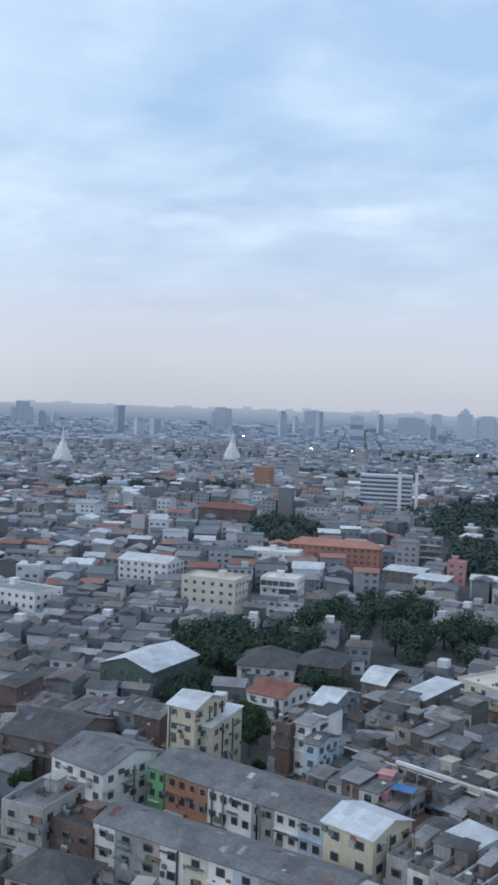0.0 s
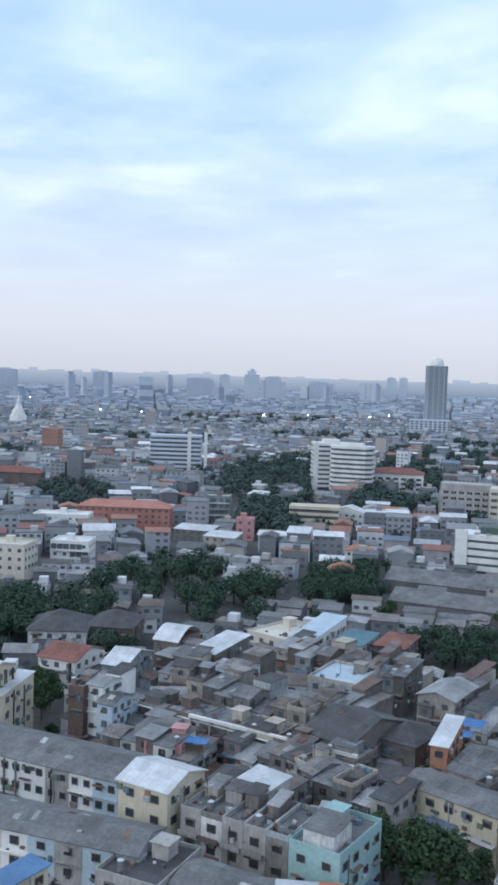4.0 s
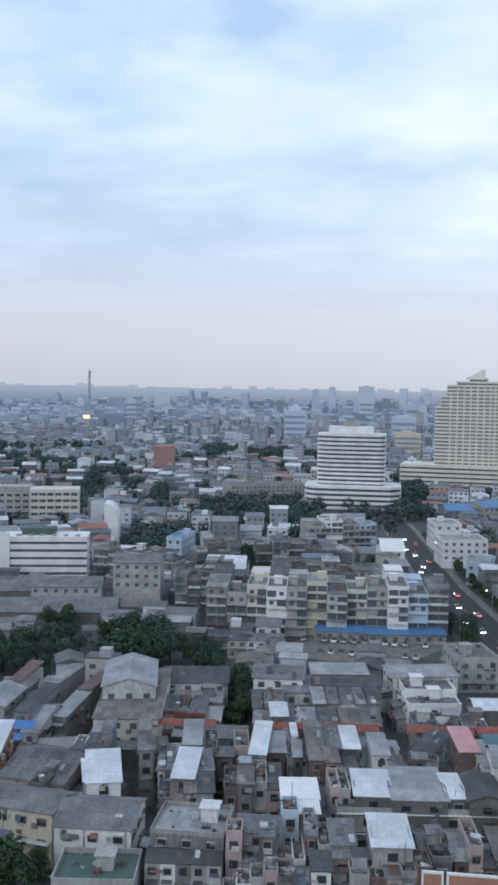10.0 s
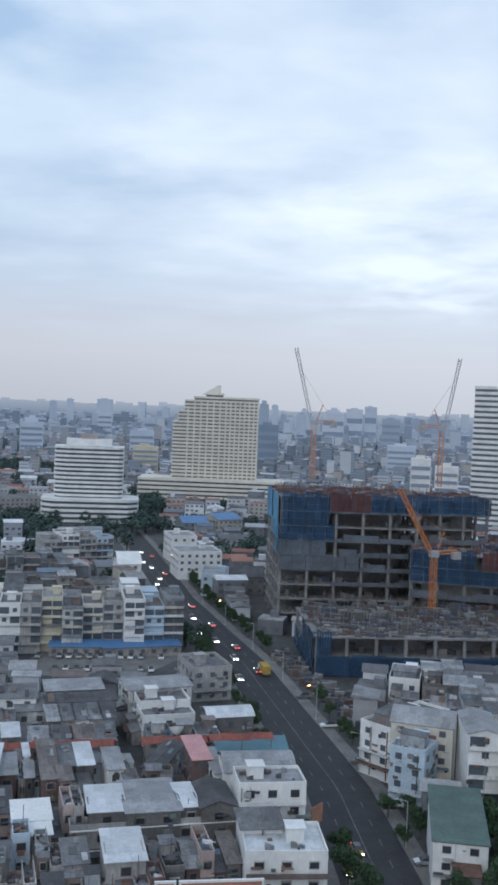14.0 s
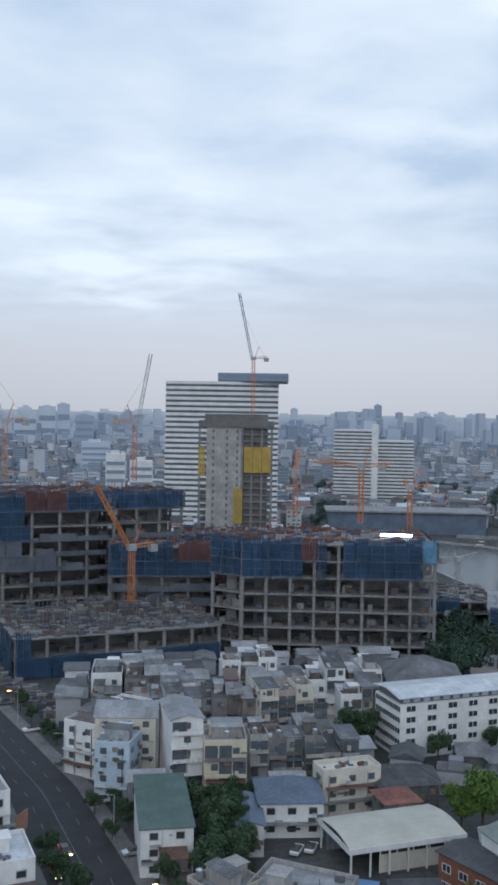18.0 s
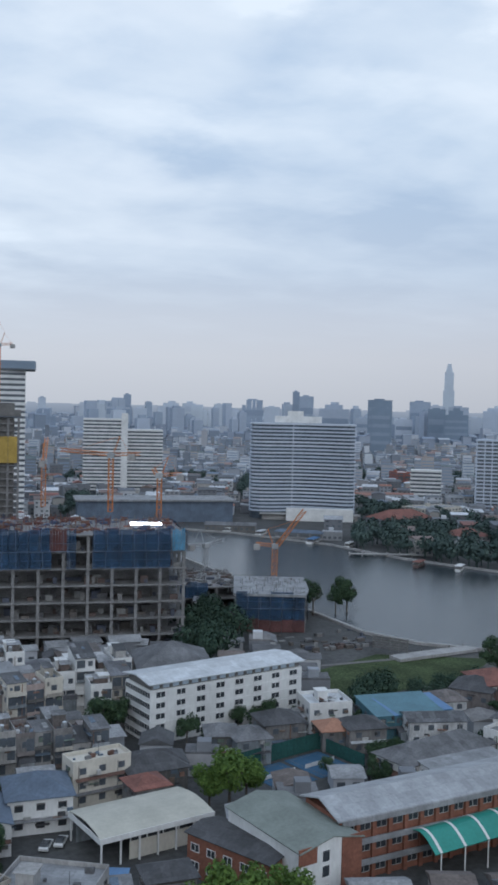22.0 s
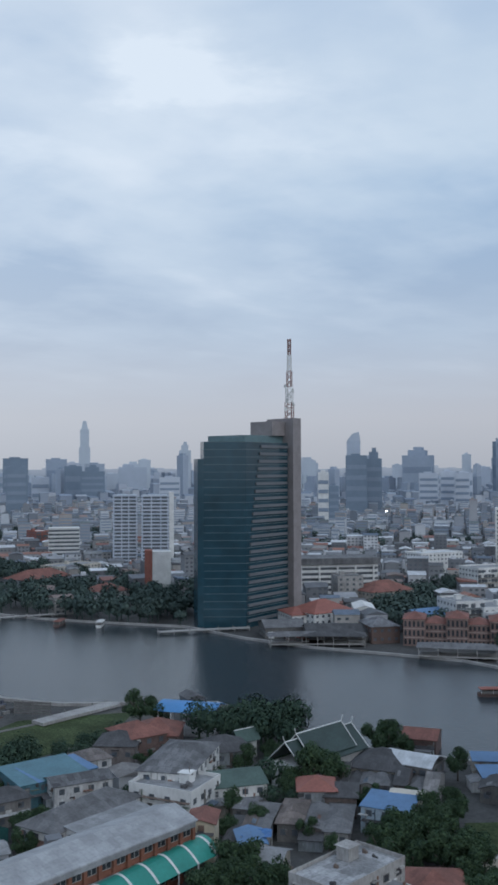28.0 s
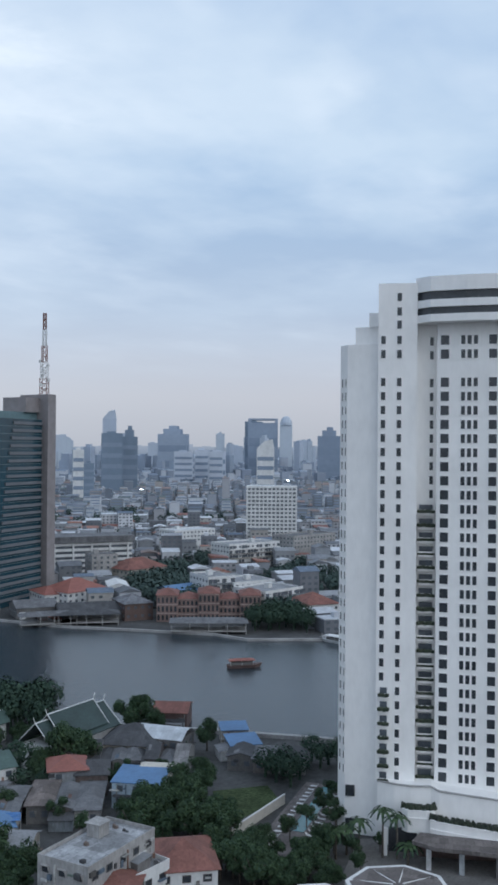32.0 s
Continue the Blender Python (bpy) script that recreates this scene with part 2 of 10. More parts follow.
m_redroof = paint("red_clay_tiles", (0.22, 0.095, 0.075), grain=0.25, dirt=0.25, sheets=0.15)
m_greenroof = paint("green_roof_sheet", (0.075, 0.12, 0.105), rough=0.7, grain=0.2, dirt=0.25)
m_tealroof = paint("turquoise_roof_sheet", (0.085, 0.19, 0.235), rough=0.6, grain=0.15, dirt=0.2)
# house palettes with the haze of middle distance painted in
m_farwall = paint("haze_muted_plaster", FAR_WALLS, grain=0.12, dirt=0.15, size=4, by="island", bump=0)
m_farroof = paint("haze_muted_roof_sheet", FAR_ROOFS, grain=0.2, dirt=0.2, size=4, by="island", bump=0)
m_glass = paint("dark_window_glass", (0.05, 0.056, 0.065), rough=0.18, grain=0.2, dirt=0.3, bump=0)
m_farglass = paint("grey_window_glass", (0.10, 0.115, 0.135), rough=0.3, grain=0.2, dirt=0.3, bump=0)
m_ground = paint("city_ground", (0.075, 0.075, 0.074), grain=0.4, dirt=0.4, size=3)
m_asphalt = paint("asphalt", (0.036, 0.036, 0.040), grain=0.25, dirt=0.25)
m_pave = paint("pavement_concrete", (0.17, 0.163, 0.155), grain=0.3, dirt=0.3)
m_marking = paint("road_paint", (0.17, 0.17, 0.165), grain=0.5, dirt=0.3, bump=0)
m_grass = paint("rough_grass", (0.072, 0.098, 0.046), grain=0.6, dirt=0.4, size=1.5)
m_leaf = paint("dull_green_leaves", ((0.050, 0.085, 0.048), (0.062, 0.098, 0.052), (0.072, 0.112, 0.056), (0.045, 0.075, 0.048)), rough=0.7, grain=0.5, dirt=0.3, by="island", bump=0)
m_leafbright = paint("fresh_green_leaves", ((0.105, 0.175, 0.045), (0.13, 0.205, 0.05), (0.085, 0.145, 0.042)), rough=0.7, grain=0.4, dirt=0.3, by="island", bump=0)
m_bark = paint("grey_bark", (0.10, 0.085, 0.07), grain=0.4)


def water_material():
    m = bpy.data.materials.new("brown_river_water")
    m.use_nodes = True
    n, l = m.node_tree.nodes, m.node_tree.links
    bs = n["Principled BSDF"]
    bs.inputs["Base Color"].default_value = (0.030, 0.041, 0.050, 1)
    bs.inputs["Roughness"].default_value = 0.16
    bs.inputs["IOR"].default_value = 1.33
    t = n.new("ShaderNodeTexNoise")
    t.inputs["Scale"].default_value, t.inputs["Detail"].default_value = 0.55, 5
    l.new(n.new("ShaderNodeNewGeometry").outputs["Position"], t.inputs["Vector"])
    b = n.new("ShaderNodeBump")
    b.inputs["Strength"].default_value, b.inputs["Distance"].default_value = 0.55, 0.4
    l.new(t.outputs["Fac"], b.inputs["Height"])
    l.new(b.outputs[0], bs.inputs["Normal"])
    return m


def glow_material(name, colour, strength):
    m = bpy.data.materials.new(name)
    m.use_nodes = True
    bs = m.node_tree.nodes["Principled BSDF"]
    bs.inputs["Base Color"].default_value = (*colour, 1)
    bs.inputs["Emission Color"].default_value = (*colour, 1)
    bs.inputs["Emission Strength"].default_value = strength
    return m


m_water = water_material()
m_roofpale = paint("pale_grey_roof_sheet", (0.27, 0.275, 0.285), rough=0.7, grain=0.2, dirt=0.3, sheets=0.15)
m_roofbrown = paint("brown_roof_sheet", (0.165, 0.145, 0.138), rough=0.85, grain=0.3, dirt=0.3, sheets=0.3)
m_slate = paint("blue_grey_tiles", (0.115, 0.150, 0.205), rough=0.7, grain=0.25, dirt=0.25)
m_redbright = paint("bright_red_tiles", (0.29, 0.11, 0.085), rough=0.7, grain=0.2, dirt=0.2)
m_pinkish = paint("salmon_plaster", (0.39, 0.315, 0.29), grain=0.15, dirt=0.2, streak=1)
m_net = paint("blue_safety_net", (0.030, 0.080, 0.165), rough=0.8, grain=0.4, dirt=0.4)
m_net.node_tree.nodes["Principled BSDF"].inputs["Alpha"].default_value = 0.55
m_netlight = paint("light_blue_sheeting", (0.10, 0.27, 0.42), rough=0.7, grain=0.3, dirt=0.3)
m_eave = paint("rust_orange_sheet", (0.30, 0.085, 0.045), rough=0.75, grain=0.3, dirt=0.35)
m_netpole = paint("dusty_scaffold_pole", (0.15, 0.19, 0.25), rough=0.7, grain=0.3, dirt=0.3)
m_netred = paint("red_brown_formwork", (0.115, 0.050, 0.048), rough=0.85, grain=0.4, dirt=0.4)
m_raw = paint("raw_concrete", (0.225, 0.22, 0.218), grain=0.3, dirt=0.3)
m_yellow = paint("yellow_screen", (0.42, 0.29, 0.07), grain=0.25, dirt=0.25)
m_crane = paint("orange_crane_paint", (0.55, 0.20, 0.06), rough=0.5, grain=0.2)
m_cranegrey = paint("grey_crane_steel", (0.36, 0.37, 0.38), rough=0.5, grain=0.2)
m_steel = paint("stainless_steel", (0.62, 0.63, 0.64), rough=0.3, metal=0.9, grain=0.1, dirt=0.1, bump=0)
m_tile = paint("white_mosaic_tile", (0.87, 0.855, 0.835), grain=0.04, dirt=0.07, size=2, streak=1, bump=0.05)
m_greenglass = paint("green_curtain_glass", (0.024, 0.066, 0.092), rough=0.14, grain=0.15, dirt=0.35, size=5, bump=0)
m_mullion = paint("pale_mullion", (0.13, 0.20, 0.215), rough=0.4, grain=0.1)
m_greyband = paint("grey_granite_band", (0.155, 0.165, 0.18), grain=0.1, dirt=0.12)
m_brick = paint("orange_red_brick", (0.24, 0.10, 0.065), grain=0.25, dirt=0.2)
m_canopy = paint("green_canopy_sheet", (0.035, 0.26, 0.21), rough=0.45, grain=0.12, dirt=0.15)
m_court = paint("blue_court_paint", (0.035, 0.10, 0.18), grain=0.15, dirt=0.2)
m_courtgreen = paint("dark_green_net", (0.020, 0.085, 0.075), grain=0.3, dirt=0.2)
m_pool = paint("turquoise_pool", (0.035, 0.16, 0.18), rough=0.15, grain=0.1)
# distance haze is put into these far colours: paler and bluer
m_fartowers = paint("hazed_skyline_walls", ((0.43, 0.48, 0.56), (0.37, 0.42, 0.50), (0.48, 0.53, 0.60), (0.33, 0.385, 0.465)), grain=0.04, dirt=0.08, size=15, by="island", bump=0)
m_hazeband = paint("hazed_floor_bands", (0.34, 0.36, 0.39), grain=0.05, dirt=0.1, size=10, bump=0)
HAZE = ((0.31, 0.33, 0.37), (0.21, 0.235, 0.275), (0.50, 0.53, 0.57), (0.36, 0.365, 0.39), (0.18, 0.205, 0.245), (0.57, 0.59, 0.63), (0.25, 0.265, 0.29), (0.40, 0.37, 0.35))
m_hazewall = paint("hazed_far_walls", HAZE, grain=0.05, dirt=0.12, size=8, by="island", bump=0)
m_hazeroof = paint("hazed_far_roofs", ((0.18, 0.205, 0.24), (0.25, 0.27, 0.305), (0.15, 0.175, 0.21), (0.42, 0.44, 0.48), (0.27, 0.20, 0.185), (0.20, 0.225, 0.265), (0.13, 0.16, 0.165)), grain=0.05, dirt=0.12, size=8, by="island", bump=0)
m_dimwall = paint("hazed_remote_walls", ((0.33, 0.37, 0.44), (0.27, 0.31, 0.38), (0.43, 0.46, 0.52), (0.22, 0.26, 0.32), (0.50, 0.53, 0.58)), grain=0.03, dirt=0.08, size=20, by="island", bump=0)
m_dimroof = paint("hazed_remote_roofs", ((0.24, 0.28, 0.35), (0.29, 0.33, 0.39), (0.20, 0.24, 0.30), (0.36, 0.39, 0.44)), grain=0.03, dirt=0.08, size=20, by="island", bump=0)
m_sky_tower = paint("haze_blue_tower", ((0.29, 0.345, 0.43), (0.33, 0.385, 0.47), (0.26, 0.315, 0.40), (0.37, 0.42, 0.50)), grain=0.05, dirt=0.1, size=15, bump=0)
m_sky_pale = paint("haze_pale_tower", ((0.46, 0.51, 0.59), (0.52, 0.56, 0.63)), grain=0.05, dirt=0.1, size=15, bump=0)
m_sky_dark = paint("haze_blue_tower_glass", (0.185, 0.24, 0.31), rough=0.4, grain=0.05, dirt=0.1, size=15, bump=0)
m_hazeleaf = paint("distant_woods", ((0.085, 0.125, 0.125), (0.10, 0.14, 0.14)), rough=0.9, grain=0.3, dirt=0.2, size=3, by="island", bump=0)
m_headlamp = glow_material("lit_headlamp", (1.0, 0.93, 0.8), 9.0)
m_taillamp = glow_material("lit_tail_lamp", (1.0, 0.09, 0.05), 2.2)
m_amber = glow_material("amber_street_light", (1.0, 0.55, 0.2), 9.0)
m_lamp = glow_material("white_flood_light", (0.95, 0.98, 1.0), 12.0)
# glowing gradient paints the haze of the far rim, paler upwards
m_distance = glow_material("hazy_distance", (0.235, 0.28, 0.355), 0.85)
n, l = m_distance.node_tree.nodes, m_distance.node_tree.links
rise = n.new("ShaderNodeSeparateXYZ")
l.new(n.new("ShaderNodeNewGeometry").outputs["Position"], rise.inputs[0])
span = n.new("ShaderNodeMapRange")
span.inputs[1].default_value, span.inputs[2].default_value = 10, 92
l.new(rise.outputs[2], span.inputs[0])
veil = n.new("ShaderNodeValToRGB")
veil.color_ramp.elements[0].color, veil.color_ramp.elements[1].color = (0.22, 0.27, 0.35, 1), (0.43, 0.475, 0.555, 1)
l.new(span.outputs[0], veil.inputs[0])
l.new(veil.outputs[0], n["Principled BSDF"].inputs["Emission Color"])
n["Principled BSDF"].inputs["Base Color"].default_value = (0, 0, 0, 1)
m_lowroof = paint("patched_roof_sheet", ROOFS, rough=0.9, grain=0.30, dirt=0.35, by="island")
m_greenroof2 = paint("grey_green_roof_sheet", (0.20, 0.225, 0.20), rough=0.7, grain=0.15, dirt=0.2)
m_creamroof = paint("cream_roof_sheet", (0.46, 0.445, 0.38), rough=0.6, grain=0.08, dirt=0.15)
# far foliage bluer and paler than the near belt, in place of haze
m_woods = paint("haze_blue_woods", ((0.075, 0.108, 0.098), (0.092, 0.128, 0.112), (0.060, 0.088, 0.084)), rough=0.9, grain=0.4, dirt=0.2, size=2, by="island", bump=0)
# window strip and far tower paled and blued in place of haze
m_slot = paint("haze_blue_window_strip", (0.235, 0.29, 0.37), rough=0.5, grain=0.05, dirt=0.1, size=15, bump=0)
m_sky_far = paint("haze_faint_tower", ((0.47, 0.52, 0.59), (0.50, 0.55, 0.61), (0.43, 0.48, 0.56)), grain=0.04, dirt=0.08, size=20, bump=0)
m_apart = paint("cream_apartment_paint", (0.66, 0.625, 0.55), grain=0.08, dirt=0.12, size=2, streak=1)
# shade behind the cream balconies, put into a dark wall colour
m_apartcore = paint("painted_balcony_shade", (0.20, 0.19, 0.175), grain=0.2, dirt=0.2, size=3, bump=0)

for m in (m_leaf, m_leafbright, m_woods, m_hazeleaf, m_grass):
    m.node_tree.nodes["Principled BSDF"].inputs["Specular IOR Level"].default_value = 0.08
m_patch = paint("odd_roof_sheets", ((0.11, 0.11, 0.115), (0.20, 0.20, 0.205), (0.15, 0.085, 0.065), (0.30, 0.305, 0.31), (0.075, 0.075, 0.08), (0.17, 0.13, 0.11), (0.24, 0.24, 0.25), (0.10, 0.10, 0.105), (0.13, 0.17, 0.22), (0.46, 0.47, 0.48)), rough=0.85, grain=0.35, dirt=0.3, by="island")
m_wallodds = paint("mixed_wall_fittings", ((0.34, 0.34, 0.33), (0.11, 0.105, 0.10), (0.50, 0.50, 0.49), (0.075, 0.075, 0.08), (0.18, 0.13, 0.105), (0.12, 0.16, 0.21), (0.22, 0.21, 0.20), (0.15, 0.19, 0.16), (0.27, 0.16, 0.12)), grain=0.3, dirt=0.3, by="island")
m_leanwall = paint("patched_lean_to_plaster", WALLS, grain=0.35, dirt=0.35, streak=1, by="island")
m_scrap = paint("site_scrap", ((0.19, 0.185, 0.18), (0.11, 0.08, 0.072), (0.10, 0.10, 0.105), (0.24, 0.24, 0.235), (0.08, 0.09, 0.12), (0.13, 0.115, 0.105)), grain=0.3, dirt=0.3, by="island")
m_sheeting = paint("grey_blue_edge_sheeting", (0.115, 0.13, 0.155), rough=0.8, grain=0.35, dirt=0.35)
m_topscrap = paint("rusty_formwork", ((0.16, 0.065, 0.05), (0.20, 0.19, 0.18), (0.13, 0.055, 0.045), (0.06, 0.09, 0.16), (0.18, 0.09, 0.06)), grain=0.3, dirt=0.3, by="island")
m_brownbrick = paint("dark_brown_brick", (0.145, 0.098, 0.085), grain=0.25, dirt=0.25)
m_customs = paint("pinkish_brown_plaster", (0.24, 0.165, 0.145), grain=0.2, dirt=0.25, streak=1)
m_orangesheet = paint("faded_orange_sheet", (0.46, 0.17, 0.085), rough=0.6, grain=0.15, dirt=0.2)
m_tarp = paint("blue_tarpaulin", (0.06, 0.17, 0.40), rough=0.6, grain=0.25, dirt=0.25)
m_eave = paint("rust_red_eave_board", (0.25, 0.080, 0.060), grain=0.3, dirt=0.3)
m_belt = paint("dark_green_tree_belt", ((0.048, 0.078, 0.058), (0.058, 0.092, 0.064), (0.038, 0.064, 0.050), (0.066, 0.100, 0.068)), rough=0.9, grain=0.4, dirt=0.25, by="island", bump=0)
m_belt.node_tree.nodes["Principled BSDF"].inputs["Specular IOR Level"].default_value = 0.05
m_terracegreen = paint("green_terrace_paint", (0.12, 0.21, 0.15), grain=0.25, dirt=0.3)
m_templeroof = paint("green_glazed_tiles", (0.034, 0.058, 0.052), rough=0.5, grain=0.25, dirt=0.25)
m_salmon = paint("salmon_red_paint", (0.40, 0.19, 0.15), grain=0.15, dirt=0.15)
m_shaft = paint("brownish_grey_cladding", (0.27, 0.245, 0.245), grain=0.1, dirt=0.15)
m_schoolroof = paint("weathered_white_sheet", (0.35, 0.36, 0.375), rough=0.6, grain=0.15, dirt=0.25, sheets=0.12)
m_led = glow_material("lit_orange_panel", (1.0, 0.50, 0.22), 2.2)

# ---- mesh helpers ----
class Soup:
    """Faces gathered for one mesh."""

    def __init__(self):
        self.v, self.f, self.m = [], [], []

    def face(self, pts, mi=0):
        k = len(self.v)
        self.v.extend(pts)
        self.f.append(tuple(range(k, k + len(pts))))
        self.m.append(mi)

    def solid(self, low, high, mi=0, top=None, bottom=False):
        """A prism between two rings of the same number of points."""
        k, c = len(self.v), len(low)
        self.v.extend(low)
        self.v.extend(high)
        for i in range(c):
            j = (i + 1) % c
            self.f.append((k + i, k + j, k + c + j, k + c + i))
            self.m.append(mi)
        self.f.append(tuple(range(k + c, k + 2 * c)))
        self.m.append(mi if top is None else top)
        if bottom:
            self.f.append(tuple(range(k + c - 1, k - 1, -1)))
            self.m.append(mi)

    def box(self, x0, x1, y0, y1, z0, z1, mi=0, top=None, bottom=True):
        lo = [(x0, y0, z0), (x1, y0, z0), (x1, y1, z0), (x0, y1, z0)]
        self.solid(lo, [(p[0], p[1], z1) for p in lo], mi, top, bottom)

    def rod(self, a, b, r, mi=0, n=4):
        a, b = Vector(a), Vector(b)
        u = (b - a).normalized()
        s = u.cross(Vector((0.31, 0.2, 0.93))).normalized()
        t = u.cross(s)
        ring = [(math.cos(2 * math.pi * i / n), math.sin(2 * math.pi * i / n)) for i in range(n)]
        self.solid([tuple(a + s * (r * c) + t * (r * d)) for c, d in ring], [tuple(b + s * (r * c) + t * (r * d)) for c, d in ring], mi, bottom=True)

    def drum(self, x, y, z0, z1, r0, r1, n=12, mi=0):
        ring = [(math.cos(2 * math.pi * i / n), math.sin(2 * math.pi * i / n)) for i in range(n)]
        self.solid([(x + r0 * c, y + r0 * s, z0) for c, s in ring], [(x + r1 * c, y + r1 * s, z1) for c, s in ring], mi, bottom=True)

    def gable(self, w, d, z, rise, over=0.5, th=0.15, along="x", mi=0, cx=0.0, cy=0.0):
        """A gabled roof of two thick slabs joined at the ridge; along names the ridge's way."""
        a, b = (w / 2 + over, d / 2 + over) if along == "x" else (d / 2 + over, w / 2 + over)
        prof = [(-b, z), (0, z + rise), (b, z), (b, z + th), (0, z + rise + th), (-b, z + th)]

        def at(s, p):
            return (cx + s, cy + p[0], p[1]) if along == "x" else (cx + p[0], cy - s, p[1])
        k = len(self.v)
        self.v.extend([at(-a, p) for p in prof] + [at(a, p) for p in prof])
        for i in range(6):
            j = (i + 1) % 6
            self.f.append((k + j, k + i, k + 6 + i, k + 6 + j))
            self.m.append(mi)
        for q in ((0, 1, 4, 5), (1, 2, 3, 4)):
            self.f.append(tuple(k + i for i in q))
            self.f.append(tuple(k + 6 + i for i in reversed(q)))
            self.m.extend((mi, mi))

    def gable_wall(self, w, d, z0, z1, rise, along="x", mi=0, cx=0.0, cy=0.0):
        """Walls with the pointed ends under a gable."""
        x0, x1, y0, y1 = cx - w / 2, cx + w / 2, cy - d / 2, cy + d / 2
        self.box(x0, x1, y0, y1, z0, z1, mi)
        if rise > 0.05:
            if along == "x":
                for x, s in ((x0, 1), (x1, -1)):
                    self.solid([(x, y0, z1), (x + s * 0.2, y0, z1), (x + s * 0.2, y1, z1), (x, y1, z1)], [(x, cy, z1 + rise), (x + s * 0.2, cy, z1 + rise), (x + s * 0.2, cy + 0.01, z1 + rise), (x, cy + 0.01, z1 + rise)], mi)
            else:
                for y, s in ((y0, 1), (y1, -1)):
                    self.solid([(x0, y, z1), (x1, y, z1), (x1, y + s * 0.2, z1), (x0, y + s * 0.2, z1)], [(cx, y, z1 + rise), (cx + 0.01, y, z1 + rise), (cx + 0.01, y + s * 0.2, z1 + rise), (cx, y + s * 0.2, z1 + rise)], mi)

    def hip(self, w, d, z, rise, over=0.6, th=0.15, mi=0, cx=0.0, cy=0.0):
        a, b = w / 2 + over, d / 2 + over
        r = max(a - b, 0.05)
        lo = [(cx - a, cy - b, z), (cx + a, cy - b, z), (cx + a, cy + b, z), (cx - a, cy + b, z)]
        mid = [(p[0], p[1], z + th) for p in lo]
        k = len(self.v)
        self.v.extend(lo + mid + [(cx - r, cy, z + th + rise), (cx + r, cy, z + th + rise)])
        for q in ((0, 1, 5, 4), (1, 2, 6, 5), (2, 3, 7, 6), (3, 0, 4, 7), (4, 5, 9, 8), (5, 6, 9), (6, 7, 8, 9), (7, 4, 8), (3, 2, 1, 0)):
            self.f.append(tuple(k + i for i in q))
            self.m.append(mi)

    def mesh(self, name, *mats):
        me = bpy.data.meshes.new(name)
        me.from_pydata(self.v, [], self.f)
        for m in mats:
            me.materials.append(m)
        if len(mats) > 1:
            me.polygons.foreach_set("material_index", self.m)
        me.update()
        return me


def part(name, soup, material, parent, label="", at=None):
    """Links a soup, or a mesh made before, as one mesh object under a thing or a part."""
    me = soup if isinstance(soup, bpy.types.Mesh) else soup.mesh(name, *(material if isinstance(material, tuple) else (material,)))
    ob = new(name, me)
    ob.parent = parent
    if at is not None:
        ob.matrix_basis = at
    if label:
        ob["label"] = label
    return ob


def thing(name, x, y, rot=0.0, z=0.0, label="", category="", group="", kind=""):
    ob = new(name)
    ob.empty_display_size = 1
    ob.matrix_basis = pose(x, y, z, 0, 0, rot)
    return tagged(ob, label, category, group, kind)


TAKEN = []


def claim(x, y, w, d, rot, margin=1.0):
    TAKEN.append((x, y, w / 2 + margin, d / 2 + margin, math.cos(radians(rot)), math.sin(radians(rot))))


CELLS = {}
INDEXED = [0]


def is_free(x, y, r):
    for box in TAKEN[INDEXED[0]:]:
        k = math.hypot(box[2], box[3]) + 12
        for i in range(int((box[0] - k) // 40), int((box[0] + k) // 40) + 1):
            for j in range(int((box[1] - k) // 40), int((box[1] + k) // 40) + 1):
                CELLS.setdefault((i, j), []).append(box)
    INDEXED[0] = len(TAKEN)
    for cx, cy, a, b, c, s in CELLS.get((int(x // 40), int(y // 40)), ()):
        dx, dy = x - cx, y - cy
        if abs(dx * c + dy * s) < a + r and abs(-dx * s + dy * c) < b + r:
            return False
    return True


WINDOWS = {}


def window_mesh(w, h, style="plain", frame_mat=None):
    """A window unit that faces -y: a proud frame, a mullion and panes set back in it."""
    key = (round(w, 2), round(h, 2), style, frame_mat.name if frame_mat else "")
    if key not in WINDOWS:
        s = Soup()
        f, o, p = 0.10, (0.45 if style == "hood" else 0.10), 0.02
        x0, x1, z0, z1 = -w / 2 - f, w / 2 + f, -h / 2 - f, h / 2 + f
        xs, zs = (-w / 2, w / 2), (-h / 2, h / 2)
        s.v = [(x0, 0.02, z0), (x1, 0.02, z0), (x1, 0.02, z1), (x0, 0.02, z1), (x0, -0.10, z0), (x1, -0.10, z0), (x1, -o, z1), (x0, -o, z1)]
        s.v += [(xs[0], -0.10, zs[0]), (xs[1], -0.10, zs[0]), (xs[1], -o, zs[1]), (xs[0], -o, zs[1]), (xs[0], -p, zs[0]), (xs[1], -p, zs[0]), (xs[1], -p, zs[1]), (xs[0], -p, zs[1])]
        s.f, s.m = [(12, 13, 14, 15)], [1]
        for a, b in ((0, 4), (4, 8), (8, 12)):
            for i in range(4):
                j = (i + 1) % 4
                s.f.append((a + i, a + j, b + j, b + i))
                s.m.append(0)
        if style == "double" or (w > 1.6 and style != "single"):
            # a mullion that grows out of the pane
            s.v += [(-0.05, -p, zs[0]), (0.05, -p, zs[0]), (0.05, -p, zs[1]), (-0.05, -p, zs[1]), (-0.05, -0.08, zs[0]), (0.05, -0.08, zs[0]), (0.05, -0.08, zs[1]), (-0.05, -0.08, zs[1])]
            s.f[0:1] = [(12, 16, 19, 15), (17, 13, 14, 18), (20, 21, 22, 23), (16, 20, 23, 19), (21, 17, 18, 22)]
            s.m[0:1] = [1, 1, 0, 0, 0]
        WINDOWS[key] = s.mesh("window", frame_mat or m_white, m_glass)
    return WINDOWS[key]


